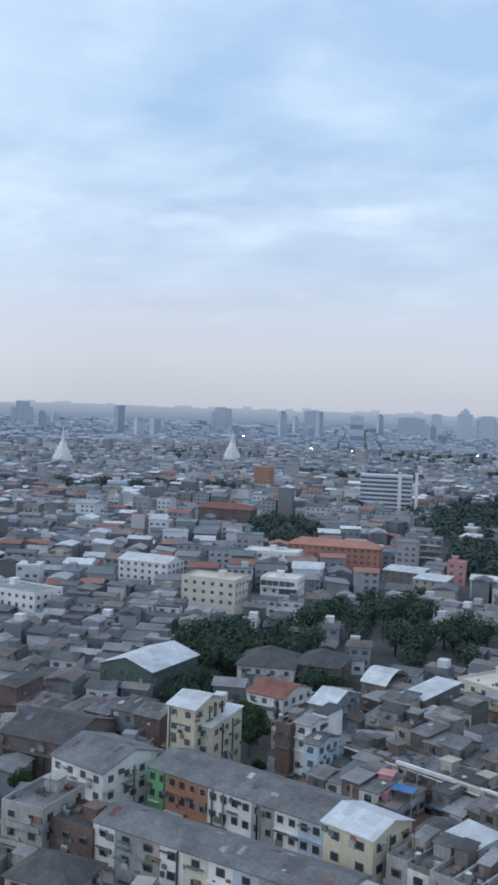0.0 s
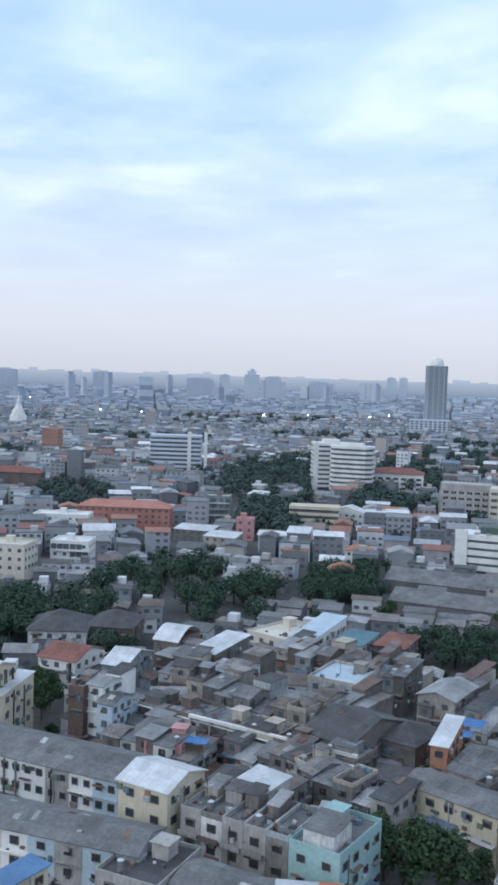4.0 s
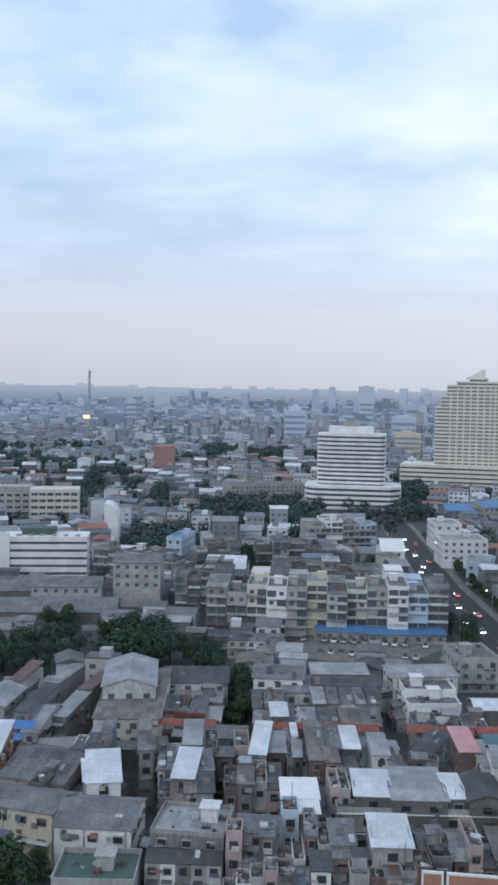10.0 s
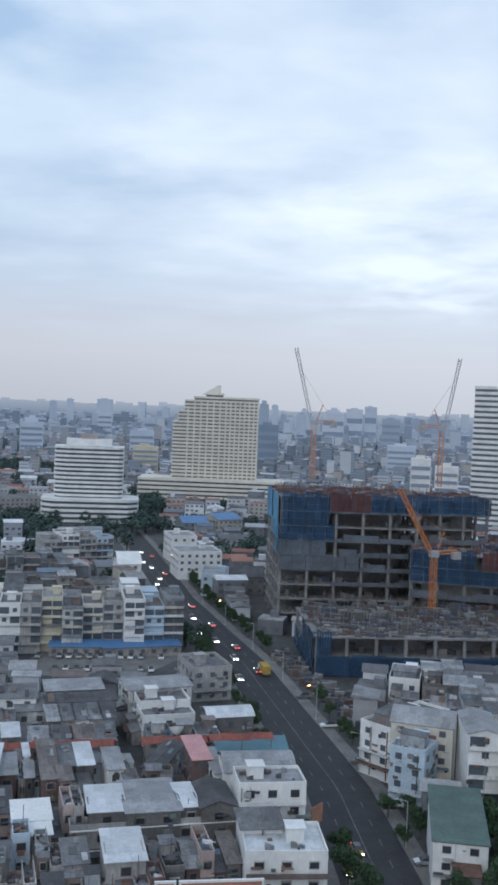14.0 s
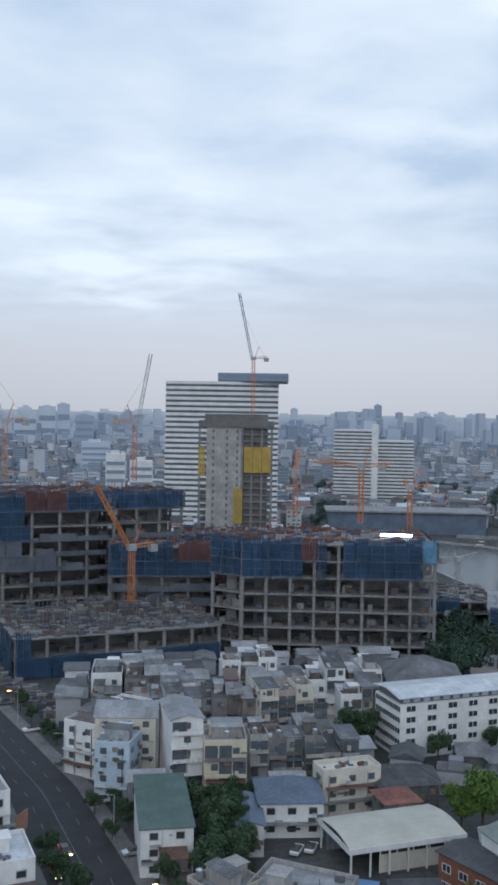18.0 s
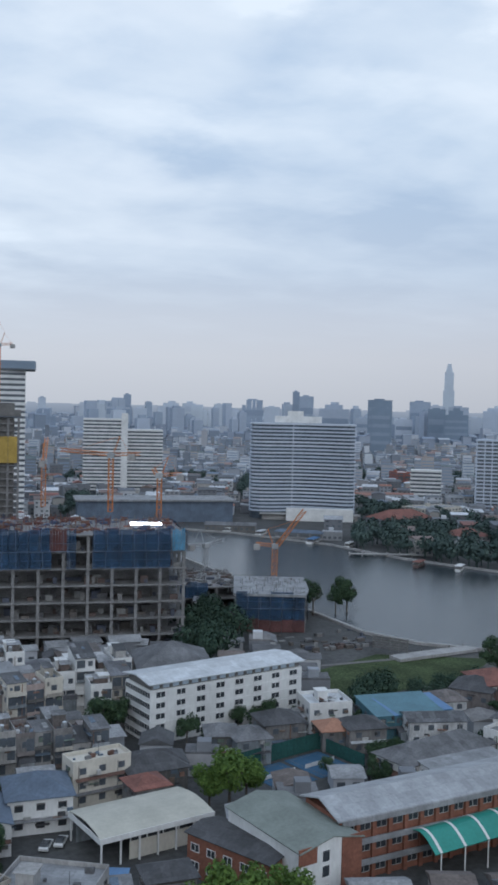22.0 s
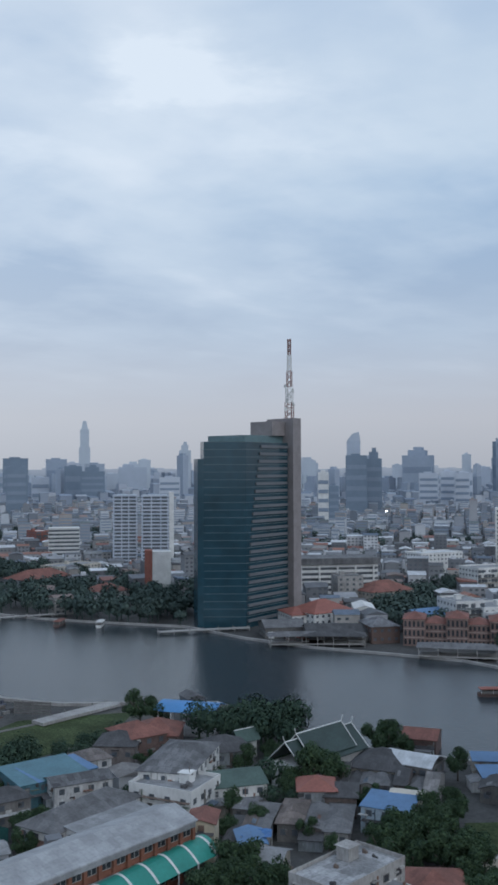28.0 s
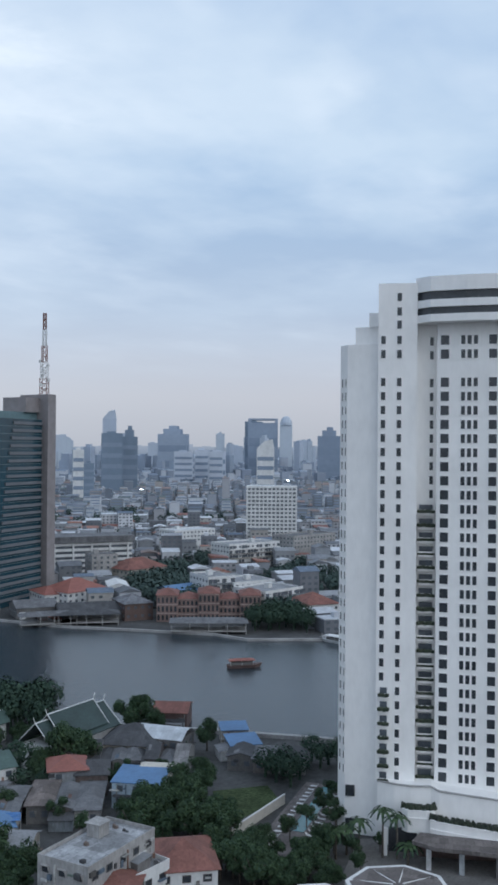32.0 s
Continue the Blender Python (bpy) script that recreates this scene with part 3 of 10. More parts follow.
def windows_on(parent, side, w, d, zs, n, ww, wh, style="plain", frame_mat=None, inset=0.0, x0=None, x1=None):
    """Rows of separate windows on one side of a box: side is front (-y), right (+x), left (-x) or back."""
    span = w if side in ("front", "back") else d
    lo, hi = (-span / 2, span / 2) if x0 is None else (x0, x1)
    me = window_mesh(ww, wh, style, frame_mat)
    for z in zs:
        for i in range(n):
            u = lo + (hi - lo) * (i + 0.5) / n
            m = {"front": pose(u, -d / 2 - 0.01 + inset, z), "back": pose(-u, d / 2 + 0.01 - inset, z, 0, 0, 180), "right": pose(w / 2 + 0.01 - inset, u, z, 0, 0, 90), "left": pose(-w / 2 - 0.01 + inset, -u, z, 0, 0, -90)}[side]
            part("window", me, None, parent, at=m)


def banded_tower(name, label, x, y, w, d, rot, floors, z0, fh, band=0.5, band_mat=None, core_mat=None, out=0.7, fins=0, fin_mat=None, group="", category="tower"):
    """A slab of many storeys: a glazed core, a pale parapet band round each floor, and upright fins."""
    band_mat, core_mat = band_mat or m_white, core_mat or m_glass
    t = thing(name, x, y, rot, 0, label, category, group)
    claim(x, y, w, d, rot, 3)
    h = z0 + floors * fh
    s = Soup()
    s.box(-w / 2, w / 2, -d / 2, d / 2, 0, h)
    part("core", s, core_mat, t, "dark glazed storeys")
    b = Soup()
    b.box(-w / 2 - out, w / 2 + out, -d / 2 - out, d / 2 + out, 0, fh * band)
    me = b.mesh("floor_band", band_mat)
    for i in range(floors + 1):
        part("floor_band", me, None, t, at=pose(0, 0, z0 + i * fh - fh * band * 0.5))
    for i in range(fins):
        u = -w / 2 + w * (i + 0.5) / fins if fins > 1 else 0
        for sy in (-1, 1):
            s = Soup()
            s.box(u - 0.25, u + 0.25, sy * (d / 2 + out) - 0.3, sy * (d / 2 + out) + 0.3, z0, h)
            part("fin", s, fin_mat or band_mat, t)
    return t, h

# ---- ground, river, road ----
def sheet(name, pts, z, material, label, category, kind="structure", up=0.0):
    """A flat piece of land with a real edge of height up."""
    s = Soup()
    s.solid([(x, y, z - 0.3) for x, y in pts], [(x, y, z + up) for x, y in pts])
    ob = new(name, s.mesh(name, material))
    return tagged(ob, label, category, kind=kind)


s = Soup()
s.face([(4900 * math.cos(2 * math.pi * i / 96), 4900 * math.sin(2 * math.pi * i / 96), 0.0) for i in range(96)])
tagged(new("ground", s.mesh("ground", m_ground)), "grey-brown built-up city ground with lanes and yards", "ground", kind="structure")

NEAR_BANK = [(150, 640), (196, 585), (208, 500), (207, 420), (203, 350), (203, 304), (212, 282), (228, 266), (250, 242), (243, 201), (240, 168), (248, 140), (255, 115), (268, 60), (290, -40), (330, -200)]
FAR_BANK = [(480, -200), (430, -40), (410, 90), (391, 164), (372, 196), (375, 215), (366, 250), (356, 285), (354, 324), (359, 370), (336, 422), (324, 452), (314, 511), (280, 578), (240, 625), (200, 690)]
RIVER = NEAR_BANK + FAR_BANK
sheet("river", RIVER, 0.06, m_water, "wide grey-brown river with a faint swell", "river")


def inside(x, y, poly):
    hit = False
    for (x0, y0), (x1, y1) in zip(poly, poly[1:] + poly[:1]):
        if (y0 > y) != (y1 > y) and x < (x1 - x0) * (y - y0) / (y1 - y0) + x0:
            hit = not hit
    return hit


def strip(line, w0, w1):
    """The outline of a band along a line, from w0 to w1 to its right."""
    left, right = [], []
    for i, (x, y) in enumerate(line):
        (ax, ay), (bx, by) = line[max(i - 1, 0)], line[min(i + 1, len(line) - 1)]
        k = math.hypot(bx - ax, by - ay)
        nx, ny = (by - ay) / k, -(bx - ax) / k
        left.append((x + nx * w0, y + ny * w0))
        right.append((x + nx * w1, y + ny * w1))
    return right + left[::-1]


def near_line(x, y, line, r):
    for (ax, ay), (bx, by) in zip(line, line[1:]):
        k = max(0, min(1, ((x - ax) * (bx - ax) + (y - ay) * (by - ay)) / ((bx - ax) ** 2 + (by - ay) ** 2)))
        if math.hypot(x - ax - k * (bx - ax), y - ay - k * (by - ay)) < r:
            return True
    return False


ROAD = [(22, 90), (15, 130), (9, 174), (1, 215), (-14, 262), (-32, 318), (-46, 352), (-72, 417), (-118, 556), (-190, 760), (-260, 960)]
sheet("road", strip(ROAD, -7.5, 7.5), 0.05, m_asphalt, "dark asphalt avenue with faded lane lines", "road")
for k, (a, b) in enumerate(((-10.5, -7.5), (7.5, 11.0))):
    sheet("pavement", strip(ROAD, a, b), 0.02, m_pave, "grey concrete pavement with a raised kerb", "pavement", up=0.18)
for bank, label in ((NEAR_BANK, "concrete river wall on the near bank"), (FAR_BANK, "concrete river wall on the far bank")):
    sheet("quay_wall", strip(bank, -0.8, 0.8), 0.0, m_grey, label, "river wall", up=1.1)

# ---- builders of houses, frames and trees ----
hrng = random.Random(21)
HOMES = []


def facing(x, y, rot, side):
    """How far a side of a turned box looks towards the balcony."""
    a = radians(rot + {"front": -90, "right": 0, "back": 90, "left": 180}[side])
    return (math.cos(a) * -x + math.sin(a) * -y) / math.hypot(x, y)


def kind_of(label):
    for key, name in (("warehouse", "warehouse"), ("villa", "villa"), ("apartment", "apartment_house"), ("shop house", "shop_house"), ("row house", "row_house"), ("village", "village_house"), ("hall", "hall"), ("shed", "shed"), ("hut", "hut"), ("pavilion", "pavilion"), ("block", "town_block"), ("house", "house")):
        if key in label:
            return name
    return "building"


def roof_on(t, roof, w, d, h, rm, rise=None, eaves=0.45):
    s = Soup()
    if roof == "gable_x":
        s.gable(w - 0.9 + 2 * eaves, d, h, rise or d * 0.16, 0.45, 0.16, "x")
    elif roof == "gable_y":
        s.gable(w, d, h, rise or w * 0.16, 0.45, 0.16, "y")
    elif roof == "hip":
        s.hip(w, d, h, rise or min(w, d) * 0.26)
    elif roof == "shed":
        a, b, r = w / 2 + 0.35, d / 2 + 0.4, rise or d * 0.10
        lo = [(-a, -b, h), (a, -b, h), (a, b, h + r), (-a, b, h + r)]
        s.solid(lo, [(p[0], p[1], p[2] + 0.14) for p in lo], bottom=True)
    elif roof == "arch":
        a, r, n = w / 2 + 0.4, rise or d * 0.20, 8
        up = [(-d / 2 - 0.3 + (d + 0.6) * i / n, h + r * math.sin(math.pi * i / n)) for i in range(n + 1)]
        ring = up + [(y, z + 0.14) for y, z in reversed(up)]
        k, c = len(s.v), len(ring)
        s.v.extend([(-a, y, z) for y, z in ring] + [(a, y, z) for y, z in ring])
        for i in range(c):
            j = (i + 1) % c
            s.f.append((k + j, k + i, k + c + i, k + c + j))
            s.m.append(0)
        for i in range(n):
            s.f.append((k + i, k + i + 1, k + c - 2 - i, k + c - 1 - i))
            s.f.append((k + c + i + 1, k + c + i, k + 2 * c - 1 - i, k + 2 * c - 2 - i))
            s.m.extend((0, 0))
    else:
        s.box(-w / 2 + 0.2, w / 2 - 0.2, -d / 2 + 0.2, d / 2 - 0.2, h, h + 0.12)
    return part("roof", s, rm, t)


def box_part(name, t, x0, x1, y0, y1, z0, z1, mat, label=""):
    s = Soup()
    s.box(x0, x1, y0, y1, z0, z1)
    return part(name, s, mat, t, label)


def house(label, x, y, w, d, rot, h, wall, roof, rm, z0=0.0, ledge=None, name=None, group="", shown=3, rise=None, bay=3.5, eaves=0.45):
    """A town house: walls with pointed ends, a thick roof or a parapet, storey ledges and separate windows."""
    nm = name or kind_of(label)
    t = thing(nm, x, y, rot, z0, label, nm.replace("_", " "), group)
    if z0 == 0:
        claim(x, y, w, d, rot, 0.3)
    h = h - z0
    s = Soup()
    pitch = {"gable_x": d * 0.16, "gable_y": w * 0.16}.get(roof, 0) if rise is None else rise
    s.gable_wall(w, d, 0, h, pitch, roof[-1] if roof.startswith("gable") else "x")
    if roof == "shed":
        r = rise or d * 0.10
        s.solid([(-w / 2, -d / 2 + 0.2, h - 0.02), (w / 2, -d / 2 + 0.2, h - 0.02), (w / 2, d / 2, h - 0.02), (-w / 2, d / 2, h - 0.02)], [(-w / 2, -d / 2 + 0.2, h), (w / 2, -d / 2 + 0.2, h), (w / 2, d / 2, h + r * 0.9), (-w / 2, d / 2, h + r * 0.9)])
    part("wall", s, wall, t)
    if math.hypot(x, y) < 330 and z0 == 0:
        HOMES.append((x, y, w, d, rot, h, roof, rm))
    if "apartment" in label and math.hypot(x, y) > 150:
        for i in range(1, max(2, int(h / 2.9))):
            q = Soup()
            z = i * h / max(1, int(h / 2.9))
            q.box(-w / 2 + 0.15, w / 2 - 0.15, -d / 2 - 1.0, -d / 2 - 0.85, z - 0.1, z + 0.75)
            q.box(-w / 2 + 0.15, w / 2 - 0.15, -d / 2 - 0.85, -d / 2 + 0.02, z - 0.15, z)
            part("balcony", q, hrng.choice((wall, wall, m_wall)), t)
        # dark panels laid on the wall stand for the shade in open galleries
        q = Soup()
        k = max(2, int(w / 2.6)) if math.hypot(x, y) > 200 else 0
        for i in range(max(2, int(h / 2.9))):
            z = i * h / max(1, int(h / 2.9))
            for j in range(k):
                a = -w / 2 + w * j / k
                if hrng.random() < 0.62:
                    q.box(a + 0.2, a + w / k - 0.15, -d / 2 - 0.1, -d / 2 + 0.03, z + 0.15, z + h / max(1, int(h / 2.9)) - 0.45)
        if k:
            tagged(part("gallery_recess", q, m_farglass, t), kind="stuff")
    roof_on(t, roof, w, d, h, rm, rise, eaves)
    if roof == "flat":
        s = Soup()
        p = hrng.uniform(0.7, 1.1)
        for q in ((-w / 2, w / 2, -d / 2 - 0.03, -d / 2 + 0.15), (-w / 2, w / 2, d / 2 - 0.15, d / 2 + 0.03), (-w / 2 - 0.03, -w / 2 + 0.15, -d / 2 + 0.15, d / 2 - 0.15), (w / 2 - 0.15, w / 2 + 0.03, -d / 2 + 0.15, d / 2 - 0.15)):
            s.box(*q, h, h + p)
        part("parapet", s, wall, t)
        if w > 5 and d > 6:
            s = Soup()
            a, b = hrng.uniform(-w * 0.25, w * 0.25), hrng.uniform(0, d * 0.25)
            s.box(a - 1.4, a + 1.4, b - 1.5, b + 1.5, h, h + 2.5)
            s.box(a - 1.7, a + 1.7, b - 1.8, b + 1.8, h + 2.5, h + 2.65)
            part("stair_hut", s, wall, t)
    levels = max(1, int(h / 2.9))
    fh = h / levels
    low = 0 if shown is None else max(0, levels - shown)
    for side in ("front", "right", "left"):
        if facing(x, y, rot, side) < 0.2:
            continue
        span = w if side == "front" else d
        n = max(1, int(span / bay))
        ww = min(1.45, span / n * 0.48)
        zs = [fh * (i + 0.55) for i in range(low, levels)]
        style, wm = hrng.choice(("plain", "plain", "hood")), hrng.choice((m_grey, m_darkgrey, m_roofbrown, m_darkgrey))
        if math.hypot(x, y) < WINDOW_REACH:
            windows_on(t, side, w, d, zs, n, ww, min(1.2, fh * 0.42), style, wm)
        else:
            window_rows(t, side, w, d, zs, n, ww, min(1.35, fh * 0.45))
    if ledge is m_eave:
        box_part("eave_board", t, -w / 2, w / 2, -d / 2 - 0.75, -d / 2 - 0.6, h - 0.25, h + 0.6, m_eave)
    elif ledge or (shown == 2 and levels > 1 and hrng.random() < 0.3):
        for i in range(max(1, low + (0 if shown < 3 else 1)), levels + (1 if ledge else 0)):
            s = Soup()
            o = hrng.uniform(0.35, 0.8)
            s.box(-w / 2 - 0.02, w / 2 + 0.02, -d / 2 - o, -d / 2 - 0.02, fh * i - 0.14, fh * i)
            part("ledge", s, ledge or wall, t)
    return t


WINDOW_REACH = 197.0


def window_rows(t, side, w, d, zs, n, ww, wh):
    """The small windows of a far facade, gathered in one part."""
    s = Soup()
    span = w if side == "front" else d
    for z in zs:
        for i in range(n):
            u = -span / 2 + span * (i + 0.5) / n
            if side == "front":
                s.box(u - ww / 2, u + ww / 2, -d / 2 - 0.06, -d / 2 + 0.02, z - wh / 2, z + wh / 2)
            elif side == "right":
                s.box(w / 2 - 0.02, w / 2 + 0.06, u - ww / 2, u + ww / 2, z - wh / 2, z + wh / 2)
            else:
                s.box(-w / 2 - 0.06, -w / 2 + 0.02, u - ww / 2, u + ww / 2, z - wh / 2, z + wh / 2)
    tagged(part("window_strip", s, m_farglass, t), kind="stuff")


def terrace(n, label, x, y, w, d, rot, h, walls=None, roof="any", rm=None, ledge=None):
    """A row of narrow houses that share party walls."""
    c, s_ = math.cos(radians(rot)), math.sin(radians(rot))
    step = w / n
    for i in range(n):
        u = -w / 2 + step * (i + 0.5)
        k, deep, back, tall, r, m = roof, d, 0.0, h, rm, rm
        if roof in ("any", "mixed", "low"):
            k = hrng.choice({"any": ("shed", "gable_x", "gable_x", "shed", "flat"), "mixed": ("flat", "flat", "flat", "shed"), "low": ("gable_x", "hip", "gable_y", "hip")}[roof])
            tall = h + hrng.choice((-2.6, -1.2, 0, 0, 0.8, 1.6))
            deep = d * hrng.uniform(0.78, 1.0)
            back = (d - deep) * hrng.uniform(-0.5, 0.5)
            m = hrng.choice((m_roof, m_roof, m_roof, m_roofgrey, m_roofdark, m_roofpale, m_roofbrown, m_roof))
            if roof == "low":
                m = hrng.choice((m_roofgrey, m_roofdark, m_roofdark, m_roofgrey, m_roof))
                tall = h * 0.72 + hrng.choice((-0.4, 0, 0, 0.5))
        wing = 0.0
        if deep > 11 and roof in ("any", "mixed"):
            wing = deep * hrng.uniform(0.38, 0.52)
            deep -= wing
            back -= wing / 2
        t = house(label, x + u * c - back * s_, y + u * s_ + back * c, step - 0.05, deep, rot, tall, walls[i % len(walls)] if walls else (m_darkgrey, m_roofbrown, m_grey, m_wall)[i % 4] if roof == "low" else m_wall, k, m or m_roof, ledge=ledge, shown=1 if n > 5 and h < 12 else 2, group="terrace houses", bay=2.5, eaves=0.45 if roof in ("any", "mixed") else 0.02)
        if wing:
            z = max(3.0, tall + hrng.choice((-4.5, -3, -2.5, 0.8, 1.8)))
            box_part("rear_wing", t, -step / 2 + 0.1, step / 2 - 0.1, deep / 2 + 0.02, deep / 2 + wing, 0, z, walls[i % len(walls)] if walls else m_wall)
            q = Soup()
            a, b0, b1, r = step / 2 + 0.1, deep / 2 + 0.05, deep / 2 + wing + 0.3, wing * hrng.uniform(-0.14, 0.18)
            lo = [(-a, b0, z), (a, b0, z), (a, b1, z + r), (-a, b1, z + r)]
            q.solid(lo, [(e[0], e[1], e[2] + 0.12) for e in lo], bottom=True)
            part("rear_roof", q, hrng.choice((m_roof, m_roof, m_roof, m_roofdark, m_roofpale, m_roofbrown, m_zinc, m_roof, m_rust)), t)


def crown_mesh(rnd, spread, tall, leaves, size, lobes, mat):
    """A crown of many small leaf sprays gathered in uneven lobes."""
    s = Soup()
    balls = [(rnd.uniform(-0.55, 0.55) * spread, rnd.uniform(-0.55, 0.55) * spread, rnd.uniform(0.15, 0.8) * tall, rnd.uniform(0.28, 0.5) * spread) for _ in range(lobes)]
    for i in range(leaves):
        bx, by, bz, br = balls[i % lobes]
        while True:
            p = Vector((rnd.uniform(-1, 1), rnd.uniform(-1, 1), rnd.uniform(-0.8, 1)))
            if 0.3 < p.length < 1:
                break
        q = Vector((bx, by, bz)) + p * br
        nrm = (p + Vector((rnd.uniform(-0.7, 0.7), rnd.uniform(-0.7, 0.7), rnd.uniform(-0.2, 0.9)))).normalized()
        a = nrm.orthogonal().normalized()
        b = nrm.cross(a)
        k = size * rnd.uniform(0.6, 1.4)
        turn = rnd.uniform(0, 6.28)
        a, b = a * math.cos(turn) + b * math.sin(turn), b * math.cos(turn) - a * math.sin(turn)
        s.face([tuple(q - a * k), tuple(q - b * k * 0.55 + nrm * k * 0.15), tuple(q + a * k), tuple(q + b * k * 0.55 + nrm * k * 0.15)])
    return s.mesh("crown", mat)


def trunk_mesh(rnd, tall, r):
    s = Soup()
    s.drum(0, 0, 0, tall * 0.5, r, r * 0.7, 7)
    for i in range(5):
        a = i * 1.26 + rnd.uniform(-0.3, 0.3)
        s.rod((0, 0, tall * 0.42), (math.cos(a) * tall * 0.28, math.sin(a) * tall * 0.28, tall * rnd.uniform(0.6, 0.8)), r * 0.4, n=5)
    return s.mesh("trunk", m_bark)


trnd = random.Random(5)
TREE_KINDS = {}
for key, mat in (("dark", m_leaf), ("bright", m_leafbright)):
    TREE_KINDS[key] = [(trunk_mesh(trnd, 9, 0.28), crown_mesh(trnd, 4.2, 6.5, 2800, 0.30, 10, mat)) for _ in range(4)]


def tree(x, y, h, key="dark", label="leafy dark green city tree", group="", z=0.0):
    tr, cr = trnd.choice(TREE_KINDS[key])
    t = thing("tree", x, y, trnd.uniform(0, 360), z, label, "tree", group)
    k = h / 10.0
    t.scale = (k * trnd.uniform(0.9, 1.15), k * trnd.uniform(0.9, 1.15), k)
    part("trunk", tr, None, t)
    part("crown", cr, None, t, at=pose(0, 0, 3.4))
    claim(x, y, h * 0.35, h * 0.35, 0, 0)
    return t


def grove(n, pts, h0, h1, seed, key="dark", group="grove of trees"):
    """Trees scattered over a patch of the plan."""
    r = random.Random(seed)
    xs, ys = [p[0] for p in pts], [p[1] for p in pts]
    made, tries = 0, 0
    while made < n and tries < n * 40:
        tries += 1
        x, y = r.uniform(min(xs), max(xs)), r.uniform(min(ys), max(ys))
        if inside(x, y, pts) and is_free(x, y, 0.3) and not inside(x, y, RIVER) and not near_line(x, y, ROAD, 8):
            tree(x, y, r.uniform(h0, h1), key, group=group)
            made += 1


def vault(s, x0, x1, prof, th=0.15):
    """A thick curved sheet over a profile of (y, z) points."""
    ring = list(prof) + [(y, z + th) for y, z in reversed(prof)]
    k, c, n = len(s.v), len(ring), len(prof) - 1
    s.v.extend([(x0, y, z) for y, z in ring] + [(x1, y, z) for y, z in ring])
    for i in range(c):
        j = (i + 1) % c
        s.f.append((k + j, k + i, k + c + i, k + c + j))
        s.m.append(0)
    for i in range(n):
        s.f.append((k + i, k + i + 1, k + c - 2 - i, k + c - 1 - i))
        s.f.append((k + c + i + 1, k + c + i, k + 2 * c - 1 - i, k + 2 * c - 2 - i))
        s.m.extend((0, 0))


WOODS, NEARWOODS = Soup(), Soup()


def woods(n, pts, h0, h1, seed):
    """Trees of a far patch, gathered into one sheet of foliage."""
    r = random.Random(seed)
    xs, ys = [p[0] for p in pts], [p[1] for p in pts]
    made, tries = 0, 0
    while made < n and tries < n * 20:
        tries += 1
        x, y = r.uniform(min(xs), max(xs)), r.uniform(min(ys), max(ys))
        if not inside(x, y, pts) or not is_free(x, y, 1) or inside(x, y, RIVER):
            continue
        made += 1
        h = r.uniform(h0, h1)
        (NEARWOODS if math.hypot(x, y) < 470 else WOODS).drum(x, y, 0, h * 0.5, 0.4, 0.3, 5)
        TAKEN.append((x, y, 2.5, 2.5, 1, 0))
        close = math.hypot(x, y) < 470
        for i in range(520 if close else 120):
            p = Vector((r.gauss(0, 1), r.gauss(0, 1), r.gauss(0, 1))).normalized()
            f = h * 0.42 * r.uniform(0.6, 1.08) * (1 + 0.22 * math.sin(5 * p.x + h) * math.sin(4 * p.y + x))
            q = Vector((x + p.x * f, y + p.y * f, h * 0.62 + p.z * f * 0.8))
            nrm = (p + Vector((r.uniform(-0.4, 0.4), r.uniform(-0.4, 0.4), r.uniform(-0.1, 0.6)))).normalized()
            a = nrm.orthogonal().normalized() * h * (0.042 if close else 0.085) * r.uniform(0.7, 1.3)
            b = nrm.cross(a) * 0.7
            (NEARWOODS if close else WOODS).face([tuple(q - a), tuple(q - b), tuple(q + a), tuple(q + b)])


def ring_tower(name, label, x, y, rot, poly, z0, fh, floors, band=0.5, out=0.6, band_mat=None, core_mat=None, category="tower", thing_=None):
    """A tower on any outline: glazed core and a pale band round each floor."""
    t = thing_ or thing(name, x, y, rot, 0, label, category)
    xs, ys = [p[0] for p in poly], [p[1] for p in poly]
    c, s_ = math.cos(radians(rot)), math.sin(radians(rot))
    ox, oy = (max(xs) + min(xs)) / 2, (max(ys) + min(ys)) / 2
    claim(x + ox * c - oy * s_, y + ox * s_ + oy * c, max(xs) - min(xs), max(ys) - min(ys), rot, 2)
    s = Soup()
    s.solid([(a, b, 0.0 if z0 < 8 else z0 - fh) for a, b in poly], [(a, b, z0 + floors * fh) for a, b in poly])
    part("core", s, core_mat or m_farglass, t, "dark glazed storeys")
    wide = []
    for i, (a, b) in enumerate(poly):
        # outwards, square to the two edges that meet here
        (pa, pb), (qa, qb) = poly[i - 1], poly[(i + 1) % len(poly)]
        n1 = Vector((b - pb, pa - a)).normalized()
        n2 = Vector((qb - b, a - qa)).normalized()
        m = (n1 + n2).normalized()
        k = out / max(0.5, m.dot(n1))
        wide.append((a + m.x * k, b + m.y * k))
    s = Soup()
    s.solid([(a, b, 0) for a, b in wide], [(a, b, fh * band) for a, b in wide], bottom=True)
    me = s.mesh("floor_band", band_mat or m_white)
    for i in range(floors + 1):
        part("floor_band", me, None, t, at=pose(0, 0, z0 + i * fh - fh * band * 0.5))
    return t


